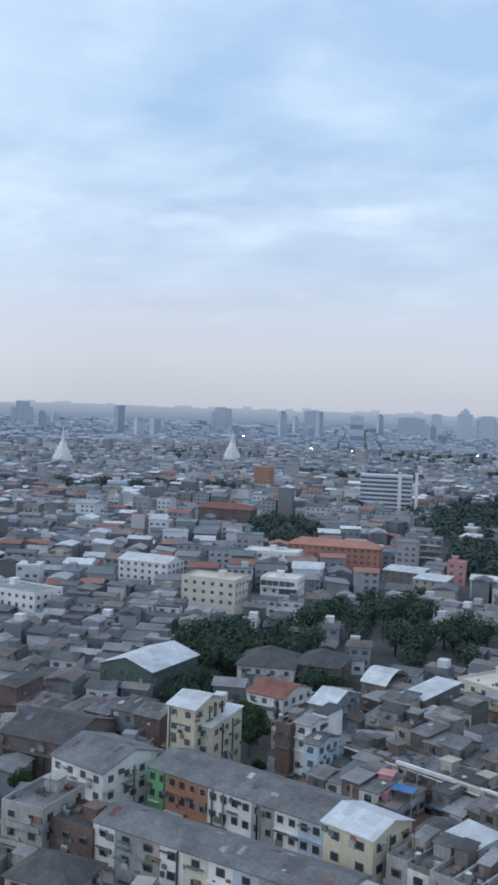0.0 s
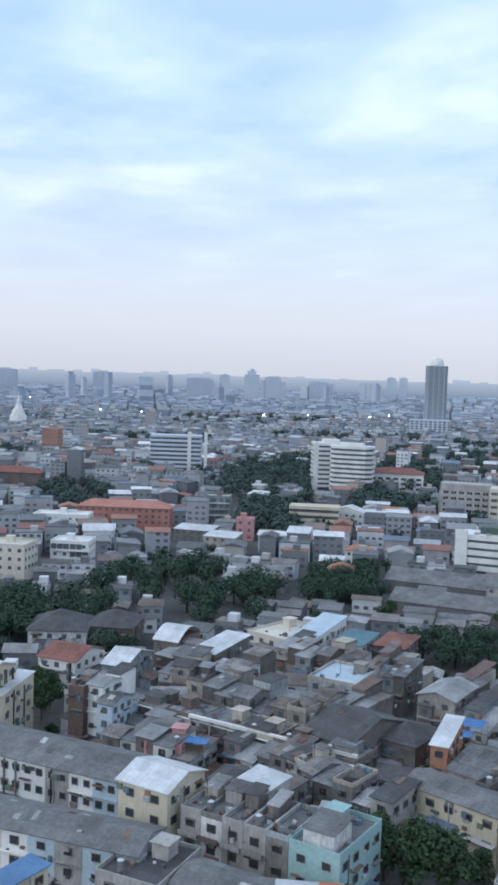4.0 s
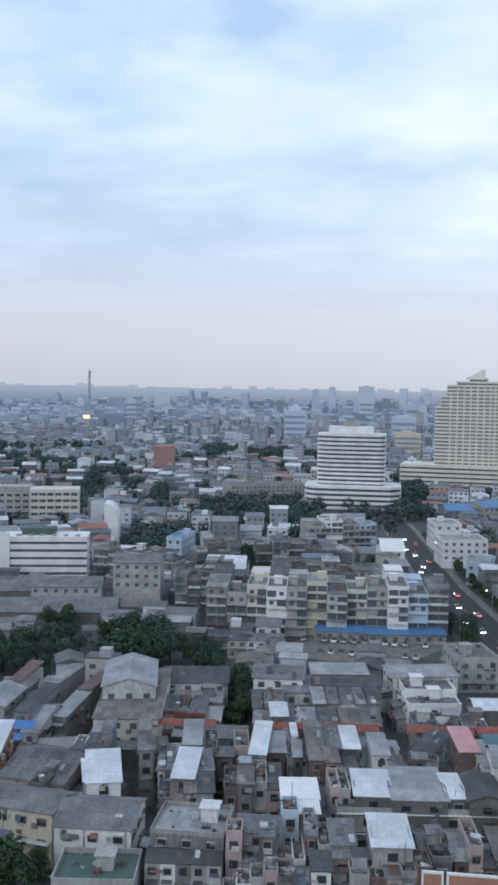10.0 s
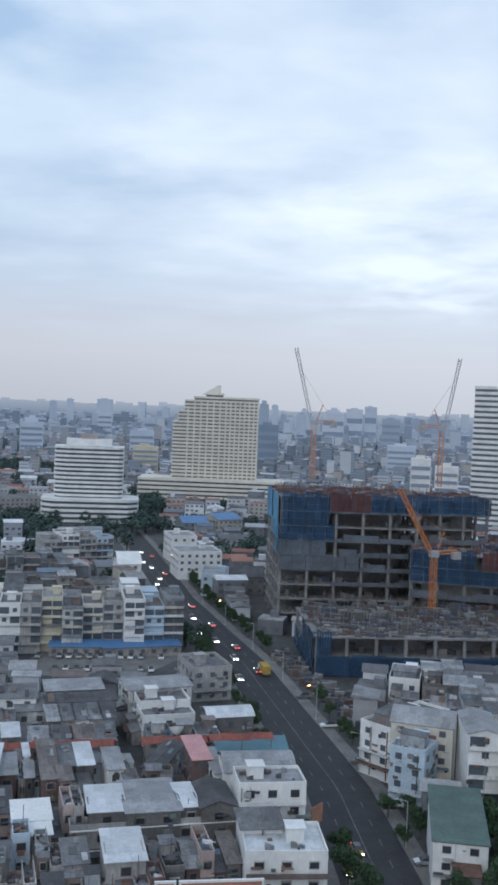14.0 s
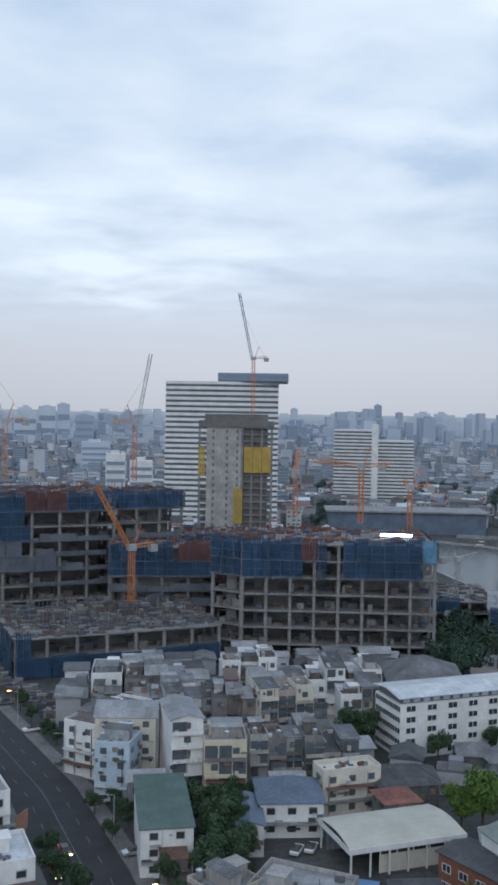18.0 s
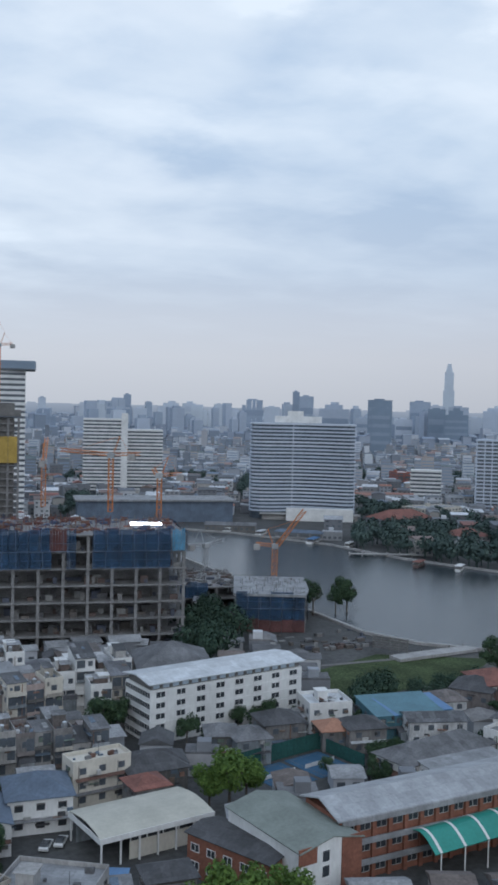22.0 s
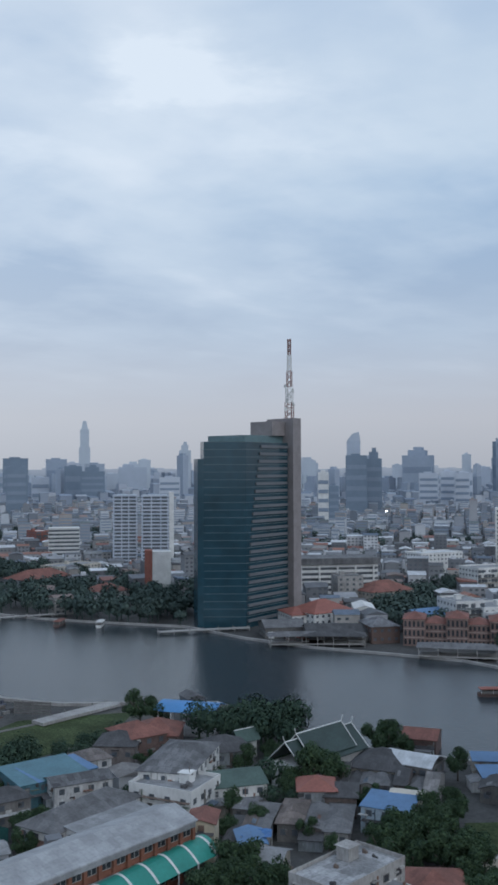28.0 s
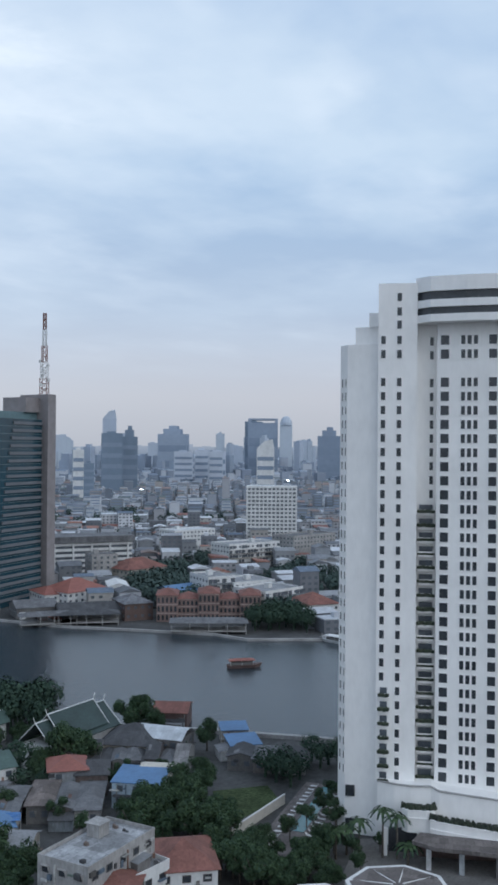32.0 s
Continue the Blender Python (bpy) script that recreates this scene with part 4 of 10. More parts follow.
def frame_block(label, x, y, w, d, rot, floors, fh, nx, ny, nets=(), boards=()):
    """A raw concrete frame: each slab, each column and each safety net of its own."""
    t = thing("construction_frame", x, y, rot, 0, label, "construction site")
    claim(x, y, w, d, rot, 2)
    s = Soup()
    s.box(-w / 2 - 0.5, w / 2 + 0.5, -d / 2 - 0.5, d / 2 + 0.5, 0, 0.55)
    slab = s.mesh("slab", m_raw)
    s = Soup()
    s.box(-0.5, 0.5, -0.5, 0.5, 0, fh - 0.55)
    col = s.mesh("column", m_raw)
    for k in range(1, floors + 1):
        part("slab", slab, None, t, at=pose(0, 0, k * fh - 0.55))
    for k in range(floors):
        for i in range(nx + 1):
            for j in range(ny + 1):
                if 0 < i < nx and 0 < j:
                    continue
                part("column", col, None, t, at=pose(-w / 2 + 0.3 + (w - 0.6) * i / nx, -d / 2 + 0.3 + (d - 0.6) * j / ny, k * fh))
    s = Soup()
    s.box(-w / 2 + 4, w / 2 - 4, -d / 2 + d * 0.24, -d / 2 + d * 0.26, 0, floors * fh - 0.6)
    part("inner_wall", s, m_raw, t)
    for side, k, a, b, mat in nets:
        s = Soup()
        n = 6
        for i in range(n):
            u0, u1 = a + (b - a) * i / n, a + (b - a) * (i + 1) / n - 0.15
            o = 0.9 + 0.25 * math.sin(i * 2.1 + k)
            if side == "front":
                s.box(u0, u1, -d / 2 - o - 0.06, -d / 2 - o, k * fh + 0.2, (k + 1) * fh + (1.7 if k == floors - 1 else 0.3) + 0.5 * math.sin(i * 1.7 + k))
            elif side == "left":
                s.box(-w / 2 - o - 0.06, -w / 2 - o, u0, u1, k * fh + 0.2, (k + 1) * fh + 0.6)
            else:
                s.box(w / 2 + o, w / 2 + o + 0.06, u0, u1, k * fh + 0.2, (k + 1) * fh + 0.6)
        part("safety_net", s, mat, t, "blue safety netting hung over the slab edges" if mat is not m_netred else "red-brown formwork boards along the slab edge")
    r = random.Random(floors)
    s = Soup()
    for side, k, a, b, mat in nets:
        if side == "front" and k > 1:
            # scaffold standards and ledgers in front of the netting
            for i in range(int((b - a) / 4.4) + 1):
                u = a + 0.3 + 4.4 * i + r.uniform(-0.5, 0.5)
                s.rod((u, -d / 2 - 1.3, k * fh - 0.4), (u, -d / 2 - 1.3, (k + 1) * fh + r.uniform(0.6, 3.4) * (k == floors - 1)), 0.085, n=3)
            for z in (0.15, 2.9):
                s.rod((a, -d / 2 - 1.3, k * fh + z), (b, -d / 2 - 1.3, k * fh + z + r.uniform(-0.1, 0.1)), 0.06 if z > 1 else 0.17, n=3)
    if s.f:
        tagged(part("scaffold", s, m_netpole, t, "grey-blue scaffold poles before the netting"), kind="stuff")
    s = Soup()
    for i in range(int(120 + w * d / 6)):
        a, b = r.uniform(-w / 2, w / 2), r.uniform(-d / 2, d / 2)
        z = floors * fh
        q = r.random()
        if q < 0.5:
            s.rod((a, b, z), (a, b, z + r.uniform(1.2, 3.2)), 0.10, n=3)
        elif q < 0.8:
            s.box(a - r.uniform(0.5, 2.5), a + 1, b - 0.6, b + 0.6, z, z + r.uniform(0.3, 1.2))
        else:
            s.rod((a, b, z + 0.9), (a + r.uniform(-5, 5), b, z + 1.4), 0.09, n=3)
    tagged(part("formwork", s, m_scrap if floors < 4 else m_topscrap, t, "rusty starter bars and formwork on the top deck"), kind="stuff")
    for k in boards:
        u = -w / 2
        while u < w / 2 - 2:
            e = min(w / 2, u + r.uniform(6, 16))
            if r.random() < 0.85:
                box_part("edge_board", t, u, e - 0.2, -d / 2 - 0.75, -d / 2 - 0.65, k * fh - 0.3, k * fh + r.choice((1.2, 1.5, 2.6)), m_sheeting)
            u = e
    s = Soup()
    for i in range(int(w * floors / 2.2)):
        k = r.randrange(floors)
        a = r.uniform(-w / 2 + 1, w / 2 - 3)
        b = r.uniform(-d / 2 + 1, -d / 2 + d * 0.2)
        s.box(a, a + r.uniform(0.5, 3.5), b, b + r.uniform(0.3, 1.5), k * fh, k * fh + r.uniform(0.5, 3.0))
    tagged(part("stored_material", s, m_scrap, t, "stacked building material on the slabs"), kind="stuff")
    return t


def lattice(s, p0, p1, half, step, r=0.09, mi=0):
    """A square lattice girder from p0 to p1."""
    a, b = Vector(p0), Vector(p1)
    u = (b - a)
    ln = u.length
    u.normalize()
    e = u.cross(Vector((0, 0, 1)))
    e = Vector((1, 0, 0)) if e.length < 0.1 else e.normalized()
    f = u.cross(e)
    cor = [e * half + f * half, -e * half + f * half, -e * half - f * half, e * half - f * half]
    for c in cor:
        s.rod(a + c, b + c, r, mi, 4)
    n = max(2, int(ln / step))
    for k in range(n):
        q, w = a + u * (ln * k / n), a + u * (ln * (k + 1) / n)
        for i in range(4):
            j = (i + 1) % 4
            s.rod(q + cor[i], w + cor[j] if k % 2 else w + cor[j], r * 0.6, mi, 3)
            s.rod(q + cor[i], q + cor[j], r * 0.6, mi, 3)


def tower_crane(label, x, y, z, mast, jib, az, up, mat, heavy=1.0, flat=False):
    """A crane: lattice mast, cab, counterweight and a luffing or level jib towards az."""
    t = thing("tower_crane", x, y, 90 - az, z, label, "crane")
    s = Soup()
    lattice(s, (0, 0, 0), (0, 0, mast), 0.9 * heavy, 3.0, 0.16 * heavy)
    part("mast", s, mat, t)
    s = Soup()
    s.box(-1.4, 1.6, -1.3, 1.3, mast, mast + 2.2)
    part("cab", s, m_cranegrey, t)
    s = Soup()
    lattice(s, (1.2, 0, mast + 1.5), (math.cos(up) * jib + 1.2, 0, mast + 1.5 + math.sin(up) * jib), 0.65 * heavy, 3.0, 0.15 * heavy)
    part("jib", s, mat if flat or label.startswith("orange") else m_cranegrey, t)
    s = Soup()
    lattice(s, (-1.2, 0, mast + 1.5), (-9 if not flat else -12, 0, mast + 2.0), 0.6, 3.0, 0.12)
    part("counter_jib", s, mat, t)
    s = Soup()
    s.box(-10, -7, -1.2, 1.2, mast - 0.8, mast + 1.8)
    part("counterweight", s, m_grey, t)
    for nm, p, q, rad in (("strut", (-1, 0, mast + 2), (-3.5, 0, mast + 9), 0.2), ("tie_rod", (-3.5, 0, mast + 9), (math.cos(up) * jib * 0.7 + 1.2, 0, mast + 1.8 + math.sin(up) * jib * 0.7), 0.07), ("tie_rod", (-3.5, 0, mast + 9), (-8, 0, mast + 1.5), 0.07)):
        s = Soup()
        s.rod(p, q, rad, n=4)
        part(nm, s, mat, t)
    return t

# ---- landmarks ----
def polar(az, dist):
    """A place by its bearing from the balcony and its distance."""
    return dist * math.sin(radians(az)), dist * math.cos(radians(az))


def arc_poly(w, d, bulge, n=8):
    """A slab outline whose front bows out by bulge (in, when negative)."""
    front = [(-w / 2 + w * i / n, -d / 2 - bulge * math.sin(math.pi * i / n)) for i in range(n + 1)]
    back = [(w / 2 - w * i / n, d / 2 - (bulge * math.sin(math.pi * i / n) if bulge < 0 else 0)) for i in range(n + 1)]
    return front + back


def oct_poly(w, d, c):
    a, b = w / 2, d / 2
    return [(-a + c, -b), (a - c, -b), (a, -b + c), (a, b - c), (a - c, b), (-a + c, b), (-a, b - c), (-a, -b + c)]


def rect_poly(w, d):
    return [(-w / 2, -d / 2), (w / 2, -d / 2), (w / 2, d / 2), (-w / 2, d / 2)]


# slim tower with a white dome, far to the north-west
x, y = polar(-37.25, 1530)
t = ring_tower("domed_tower", "slim grey office tower with a white domed top", x, y, 37, oct_poly(33, 30, 6), 6, 3.5, 29, 0.42, 0.5, m_hazeband, m_sky_dark)
for u in (-12, -4, 4, 12):
    box_part("pier", t, u - 1.2, u + 1.2, -16.2, -15.2, 4, 108, m_hazeband)
s = Soup()
for i in range(6):
    a0, a1 = i * math.pi / 12, (i + 1) * math.pi / 12
    s.drum(0, 0, 109 + 13 * math.sin(a0), 109 + 13 * math.sin(a1), 11 * math.cos(a0), 11 * math.cos(a1), 16)
part("dome", s, m_white, t, "white ribbed dome")
t = thing("podium_block", x + 8, y - 20, 37, 0, "pale podium block with dark windows at a tower's foot", "office block")
box_part("wall", t, -32, 30, -14, 12, 0, 26, m_sky_pale)
windows_on(t, "front", 62, 28, [5 + 3.6 * i for i in range(6)], 9, 4.0, 1.8)

# pair of office slabs north-west
x, y = polar(-43.2, 742)
t = ring_tower("office_slab", "white office slab with ribbon windows and a stair tower", x, y, 52, rect_poly(27, 18), 3, 3.5, 9, 0.55, 0.4)
box_part("stair_tower", t, -14.2, -10.5, -9.6, -8.9, 0, 36, m_white)
box_part("plant_room", t, -6, 6, -5, 5, 34.5, 38, m_white)
x, y = polar(-41.9, 728)
t = ring_tower("office_slab", "white office wing with ribbon windows", x, y, 30, oct_poly(31, 18, 4), 2, 3.5, 9, 0.55, 0.5)
box_part("plant_room", t, -8, 8, -5, 5, 34, 36.5, m_white)
x, y = polar(-39.3, 745)
t = thing("civic_block", x, y, 36, 0, "low white block with a red hipped roof", "office block")
s = Soup()
s.box(-20, 20, -9, 9, 0, 14)
part("wall", s, m_white, t)
s = Soup()
s.hip(40, 18, 14, 4, 1.0)
part("roof", s, m_redroof, t, "red tiled roof")
windows_on(t, "front", 40, 18, [3, 6.6, 10.2], 7, 3.6, 1.7)
x, y = polar(-52.3, 822)
t = ring_tower("office_slab", "grey-white office slab with dark ribbon windows", x, y, 47, rect_poly(42, 18), 3, 3.6, 8, 0.5, 0.4, m_sky_pale)
box_part("stair_tower", t, 10, 13, -9.9, -8.8, 0, 36, m_white)
box_part("stair_tower", t, 24, 26.6, -9.9, -8.8, 0, 36, m_white)
x, y = polar(-59.5, 960)
t = ring_tower("orange_block", "plain orange tower block of flats", x, y, 40, rect_poly(15, 14), 2, 3.5, 7, 0.75, 0.3, m_orange, m_sky_dark)

x, y = polar(-26.2, 950)
t = ring_tower("orange_block", "squat orange-red block of flats among low houses", x, y, 24, rect_poly(19, 14), 2, 3.4, 7, 0.7, 0.3, m_salmon, m_sky_dark)

# mid-distance blocks of the north-west
x, y = polar(-35.25, 602)
t = thing("office_block", x, y, 30, 0, "grey office block with rows of deep windows", "office block")
box_part("wall", t, -15, 15, -7, 9, 0, 23, m_grey)
windows_on(t, "front", 28, 14, [3.5, 7.1, 10.7, 14.3, 17.9], 6, 3.2, 1.7)
x, y = polar(-32.5, 592)
t = ring_tower("office_block", "beige office block with deep window bands", x, y, 30, rect_poly(28, 18), 2, 3.9, 5, 0.55, 0.5, m_beige)
for i in range(7):
    box_part("pier", t, -14 + i * 4.6 - 0.4, -14 + i * 4.6 + 0.4, -9.7, -9.1, 0, 22, m_beige)
x, y = polar(-33.0, 430)
t = ring_tower("white_factory", "white factory block with long window bands", x, y, 26, rect_poly(36, 15), 1.5, 3.3, 5, 0.66, 0.35)
box_part("stair_tower", t, -19.8, -14.5, -8.4, -7.7, 0, 21, m_white)
box_part("plant_room", t, -10, 4, -3, 5, 18.3, 22, m_greenroof)
for i in range(6):
    box_part("roof_duct", t, -12 + i * 5, -10 + i * 5, -6.5, -4.5, 18.4, 19.8, m_grey)
x, y = polar(-29.2, 520)
t = thing("curved_block", x, y, 25, 0, "white block with a curved gable end", "office block")
s = Soup()
prof = [(-4, 0), (3.5, 0), (3.5, 14)] + [(3.5 - 6 * (1 - math.cos(a * math.pi / 12)), 14 + 8 * math.sin(a * math.pi / 12)) for a in range(1, 7)] + [(-4, 22)]
k = len(prof)
s.v.extend([(a, -6, b) for a, b in prof] + [(a, 12, b) for a, b in prof])
s.f.append(tuple(range(k)))
s.f.append(tuple(range(2 * k - 1, k - 1, -1)))
for i in range(k):
    s.f.append((i, k + i, k + (i + 1) % k, (i + 1) % k))
s.m = [0] * len(s.f)
part("wall", s, m_white, t)
claim(x, y, 12, 18, 25, 2)
box_part("annex", t, -12, -4.1, -5, 12, 0, 11, m_wall)
x, y = polar(-44.0, 545)
t = ring_tower("yellow_block", "yellow low block with dark balconies", x, y, 40, rect_poly(27, 12), 1.5, 3.4, 3, 0.5, 0.6, m_cream)
for az, dist, w, d, h, rot, roof, rm, label in ((-42.0, 560, 20, 12, 8, 30, "gable_y", m_zinc, "white hall with a pale gabled roof"), (-39.6, 560, 22, 14, 8, 34, "hip", m_orange, "house with an orange-red hipped roof"), (-41.3, 440, 12, 9, 7, 34, "hip", m_orange, "house with an orange-red hipped roof"), (-42.3, 395, 10, 8, 7, 34, "hip", m_orange, "house with an orange-red hipped roof")):
    x, y = polar(az, dist)
    house(label, x, y, w, d, rot, h, m_white, roof, rm)
for az, dist, w, d, h, rot, label in ((-35.2, 392, 58, 22, 4.6, 24, "long grey workshop hall with a low roof"), (-34.0, 354, 64, 20, 4.6, 24, "long grey workshop hall with a low roof"), (-31.7, 372, 26, 16, 9, 24, "white-ended workshop hall with a grey roof"), (-27.6, 375, 18, 14, 17, 20, "stained grey concrete block with blank walls")):
    x, y = polar(az, dist)
    house(label, x, y, w, d, rot, h, m_grey if h > 5 else m_darkgrey, "gable_x", m_roofgrey)
for az, dist, w, d, h, rot, wall, roof, rm, label in ((-55.2, 525, 50, 13, 12, 44, m_salmon, "hip", m_salmon, "long salmon-red school block with a tiled roof"), (-58.8, 500, 28, 13, 11, 44, m_white, "flat", m_white, "white block with long window bands"), (-62.2, 400, 24, 14, 14, 38, m_beige, "flat", m_beige, "cream concrete block with slatted windows"), (-58.2, 410, 16, 13, 13, 44, m_white, "flat", m_white, "white apartment block with deep windows"), (-66.0, 455, 26, 16, 12, 36, m_white, "gable_x", m_zinc, "white house with a pale roof"), (-61.6, 700, 40, 14, 12, 40, m_wall, "hip", m_redroof, "long house with a red roof"), (-49.7, 560, 14, 12, 14, 44, m_wall, "flat", m_cream, "beige apartment block with a flat roof"), (-73.5, 395, 30, 16, 10, 30, m_white, "flat", m_roofpale, "white low block with a flat roof"), (-48.1, 495, 9, 9, 11, 44, m_pink, "flat", m_pink, "bright pink house with a flat roof"), (-49.4, 470, 16, 12, 6, 30, m_wall, "shed", m_zinc, "shed with a bright white roof"), (-51.0, 490, 20, 12, 6, 30, m_wall, "shed", m_zinc, "shed with a bright white roof")):
    x, y = polar(az, dist)
    house(label, x, y, w, d, rot, h, wall, roof, rm)

# white hotel with rounded floors and its terraced podium
x, y = polar(-15.05, 700)
t = ring_tower("terraced_hotel", "white hotel with rounded floor bands on a terraced podium", x, y, 14, oct_poly(66, 40, 7), 1.5, 3.6, 4, 0.52, 1.0)
tower = [(-22, -14), (-14, -18), (22, -18), (25, -15), (25, 8), (-22, 8)]
ring_tower("", "", x, y, 14, [(a - 3, b + 8) for a, b in tower], 18.5, 3.05, 11, 0.52, 0.8, thing_=t)
box_part("penthouse", t, -18, 14, -4, 10, 53, 58, m_white)
box_part("plant_room", t, -8, 4, -1, 8, 58, 61, m_pinkish)

# cream apartment tower with a stepped top
x, y = polar(-7.8, 847)
t = thing("apartment_tower", x, y, 6, 0, "cream apartment tower with stepped top and low podium", "tower")
ring_tower("", "", x, y, 6, [(-64, -24), (58, -24), (58, 12), (-64, 12)], 3, 3.7, 5, 0.6, 0.8, m_apart, thing_=t)
# m_apartcore paints the balcony shade dark behind each floor band
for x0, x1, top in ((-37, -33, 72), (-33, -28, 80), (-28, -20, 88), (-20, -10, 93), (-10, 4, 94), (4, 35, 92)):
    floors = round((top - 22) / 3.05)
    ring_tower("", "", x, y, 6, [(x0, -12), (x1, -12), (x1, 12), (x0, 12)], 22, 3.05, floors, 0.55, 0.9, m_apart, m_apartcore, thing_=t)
for u in (-25, -19.5, -14, -8.5, -3, 2.5, 7.5, 11.5, 15.5, 19.5, 23.5, 27.5, 31.5, 34.8):
    box_part("pier", t, u - 0.6, u + 0.6, -13.2, -12.2, 22, 90 if u > -22 else 84, m_apart)
s = Soup()
s.solid([(-14, -6, 95), (2, -6, 95), (2, 6, 95), (-14, 6, 95)], [(0, -6, 103), (2, -6, 103), (2, 6, 103), (0, 6, 103)], bottom=True)
part("roof_fin", s, m_apart, t)

# white striped tower and the bare concrete core before it
x, y = polar(10.4, 705)
t = ring_tower("striped_tower", "white office tower with dark window stripes", x, y, -11, arc_poly(80, 24, 3), 4, 3.75, 27, 0.55, 0.4)
ring_tower("", "", x, y, -11, [(-3, -14), (46, -17), (48, 8), (-3, 10)], 108.5, 2.6, 1, 1.1, 0.3, m_sky_dark, thing_=t)
x, y = polar(11.25, 500)
t = thing("concrete_core", x, y, -11, 0, "unfinished concrete core tower with yellow screens", "tower")
claim(x, y, 38, 30, -11)
core = box_part("core_wall", t, -15, 3.6, -10, 12, 0, 79, m_grey, "raw grey concrete core")
for i in range(22):
    for u in (-11.5, -4.6, 0.6):
        box_part("opening", t, u - 0.55, u + 0.55, -10.05, -9.95, 3.4 * i + 2.6, 3.4 * i + 4.2, m_darkgrey)
box_part("core_wall", t, 3.7, 16, -8, 12, 0, 76, m_darkgrey)
for i in range(22):
    box_part("slab", t, -19, 18.5, -9.4, 12, 3.4 * i + 1.5, 3.4 * i + 2.0, m_raw)
for u in (-18.5, 3, 8, 13, 18):
    box_part("column", t, u - 0.5, u + 0.5, -10.1, -9.2, 0, 76, m_raw)
for a, b, c, d in ((-18.8, -15.4, 52, 67), (4, 17.6, 54, 67), (-1, 3.6, 28, 46)):
    s = Soup()
    n = 3
    for i in range(n):
        s.box(a + (b - a) * i / n, a + (b - a) * (i + 1) / n - 0.2, -10.9, -10.5, c, d)
    part("screen", s, m_yellow, t, "yellow protective screens")
box_part("climbing_form", t, -19, 19, -11, 13, 77, 80, m_darkgrey)
box_part("formwork_deck", t, -16, 16, -9, 11, 80, 83.5, m_darkgrey)

# construction site
frame_block("half-built concrete frame hung with blue safety nets", 104.2, 336.45, 66, 44, -14, 7, 5.7, 8, 4, nets=[("front", 6, -33, -12.7, m_net), ("front", 6, -7.1, -4, m_net), ("front", 6, 1.5, 28, m_net), ("front", 6, -12.7, -7.1, m_netred), ("front", 5, -33, -12, m_net), ("front", 5, -7.1, -4, m_net), ("front", 5, 1.5, 28, m_net), ("front", 6, 28.5, 33, m_netlight), ("left", 6, -22, 22, m_net), ("left", 5, -22, 0, m_net), ("right", 6, -22, 22, m_net)])
frame_block("canted corner bay of a half-built frame with blue nets", 67.6, 334.2, 12, 14, -42, 7, 5.69, 1, 1, nets=[("front", 6, -6, 6, m_net), ("front", 5, -6, 6, m_net)])
frame_block("tall half-built concrete frame with blue sheeting", -2.6, 401.5, 54, 46, 10.5, 9, 5.65, 5, 4, nets=[("front", 8, -27, -8, m_net), ("front", 7, -27, -8, m_net), ("front", 8, -8, 8, m_netred), ("front", 8, 8, 27.5, m_net), ("front", 6, -27.5, -6, m_net), ("front", 5, -27.5, -9, m_sheeting), ("left", 8, -23, 23, m_netlight), ("left", 7, -23, 23, m_netlight), ("left", 6, -23, 4, m_netlight), ("left", 5, -23, -12, m_netlight), ("front", 4, -27, 4, m_sheeting)], boards=(3, 4, 5, 6))
frame_block("set-back wing of a tall half-built frame", 39.1, 404.2, 29, 30, 10.5, 9, 5.65, 3, 2, nets=[("front", 8, -14.5, 14.5, m_net), ("right", 8, -15, 15, m_net)], boards=(6, 7))
frame_block("half-built inner wing with rusty formwork on top", 46, 374.5, 40, 20, -7, 6, 5.5, 4, 2, nets=[("front", 5, -20, 4, m_net), ("front", 5, 6, 20, m_netred), ("front", 4, -20, 20, m_net), ("left", 5, -10, 10, m_net)], boards=(2, 3))
frame_block("low half-built courtyard deck behind blue hoardings", 21.5, 335, 68, 44, 11, 2, 6.4, 7, 3, nets=[("front", 0, -34, 34, m_net), ("left", 0, -22, 22, m_net), ("left", 1, -22, 4, m_net), ("front", 1, -34, -29, m_net)])
frame_block("half-built middle wing with stacked formwork", *polar(10.7, 402), 40, 34, -6, 6, 5.7, 4, 3, nets=[("front", 5, -20, 20, m_net), ("front", 3, -20, 20, m_netred)])
wing = frame_block("low half-built riverside wing with blue sheeting", 179, 335, 26, 36, -26, 3, 4.4, 3, 3, nets=[("front", 1, -13, 13, m_net), ("front", 2, -13, 13, m_net), ("right", 1, -18, 18, m_net), ("right", 2, -18, 18, m_net), ("front", 0, -13, 13, m_netred)])
s = Soup()
s.solid([(-14, -19, 13.6), (13, -20, 13.6), (15, -8, 13.6), (15, 19, 13.6), (-14, 19, 13.6)], [(-14, -19, 14.5), (13, -20, 14.5), (15, -8, 14.5), (15, 19, 14.5), (-14, 19, 14.5)], bottom=True)
part("roof_deck", s, m_roofpale, wing, "pale flat roof deck with rounded edge")
TAKEN.append((184, 299, 22, 22, 1, 0))
TAKEN.append((182, 415, 24, 45, 1, 0))
TAKEN.append((-11, 312, 13, 28, 1, 0))
frame_block("low half-built concrete deck beside the river", 166, 386, 40, 40, -16, 2, 4.6, 4, 2, nets=[("front", 1, -20, 6, m_net), ("right", 0, -20, 20, m_netred)])
tower_crane("grey luffing crane with its jib raised", *polar(-2.1, 425), 54, 24, 33, 268, radians(76), m_crane)
tower_crane("grey luffing crane with its jib raised", *polar(5.3, 425), 54, 24, 30, 92, radians(80), m_crane)
tower_crane("grey luffing crane on top of a striped tower", *polar(12.2, 640), 83, 36, 43, 272, radians(78), m_crane)
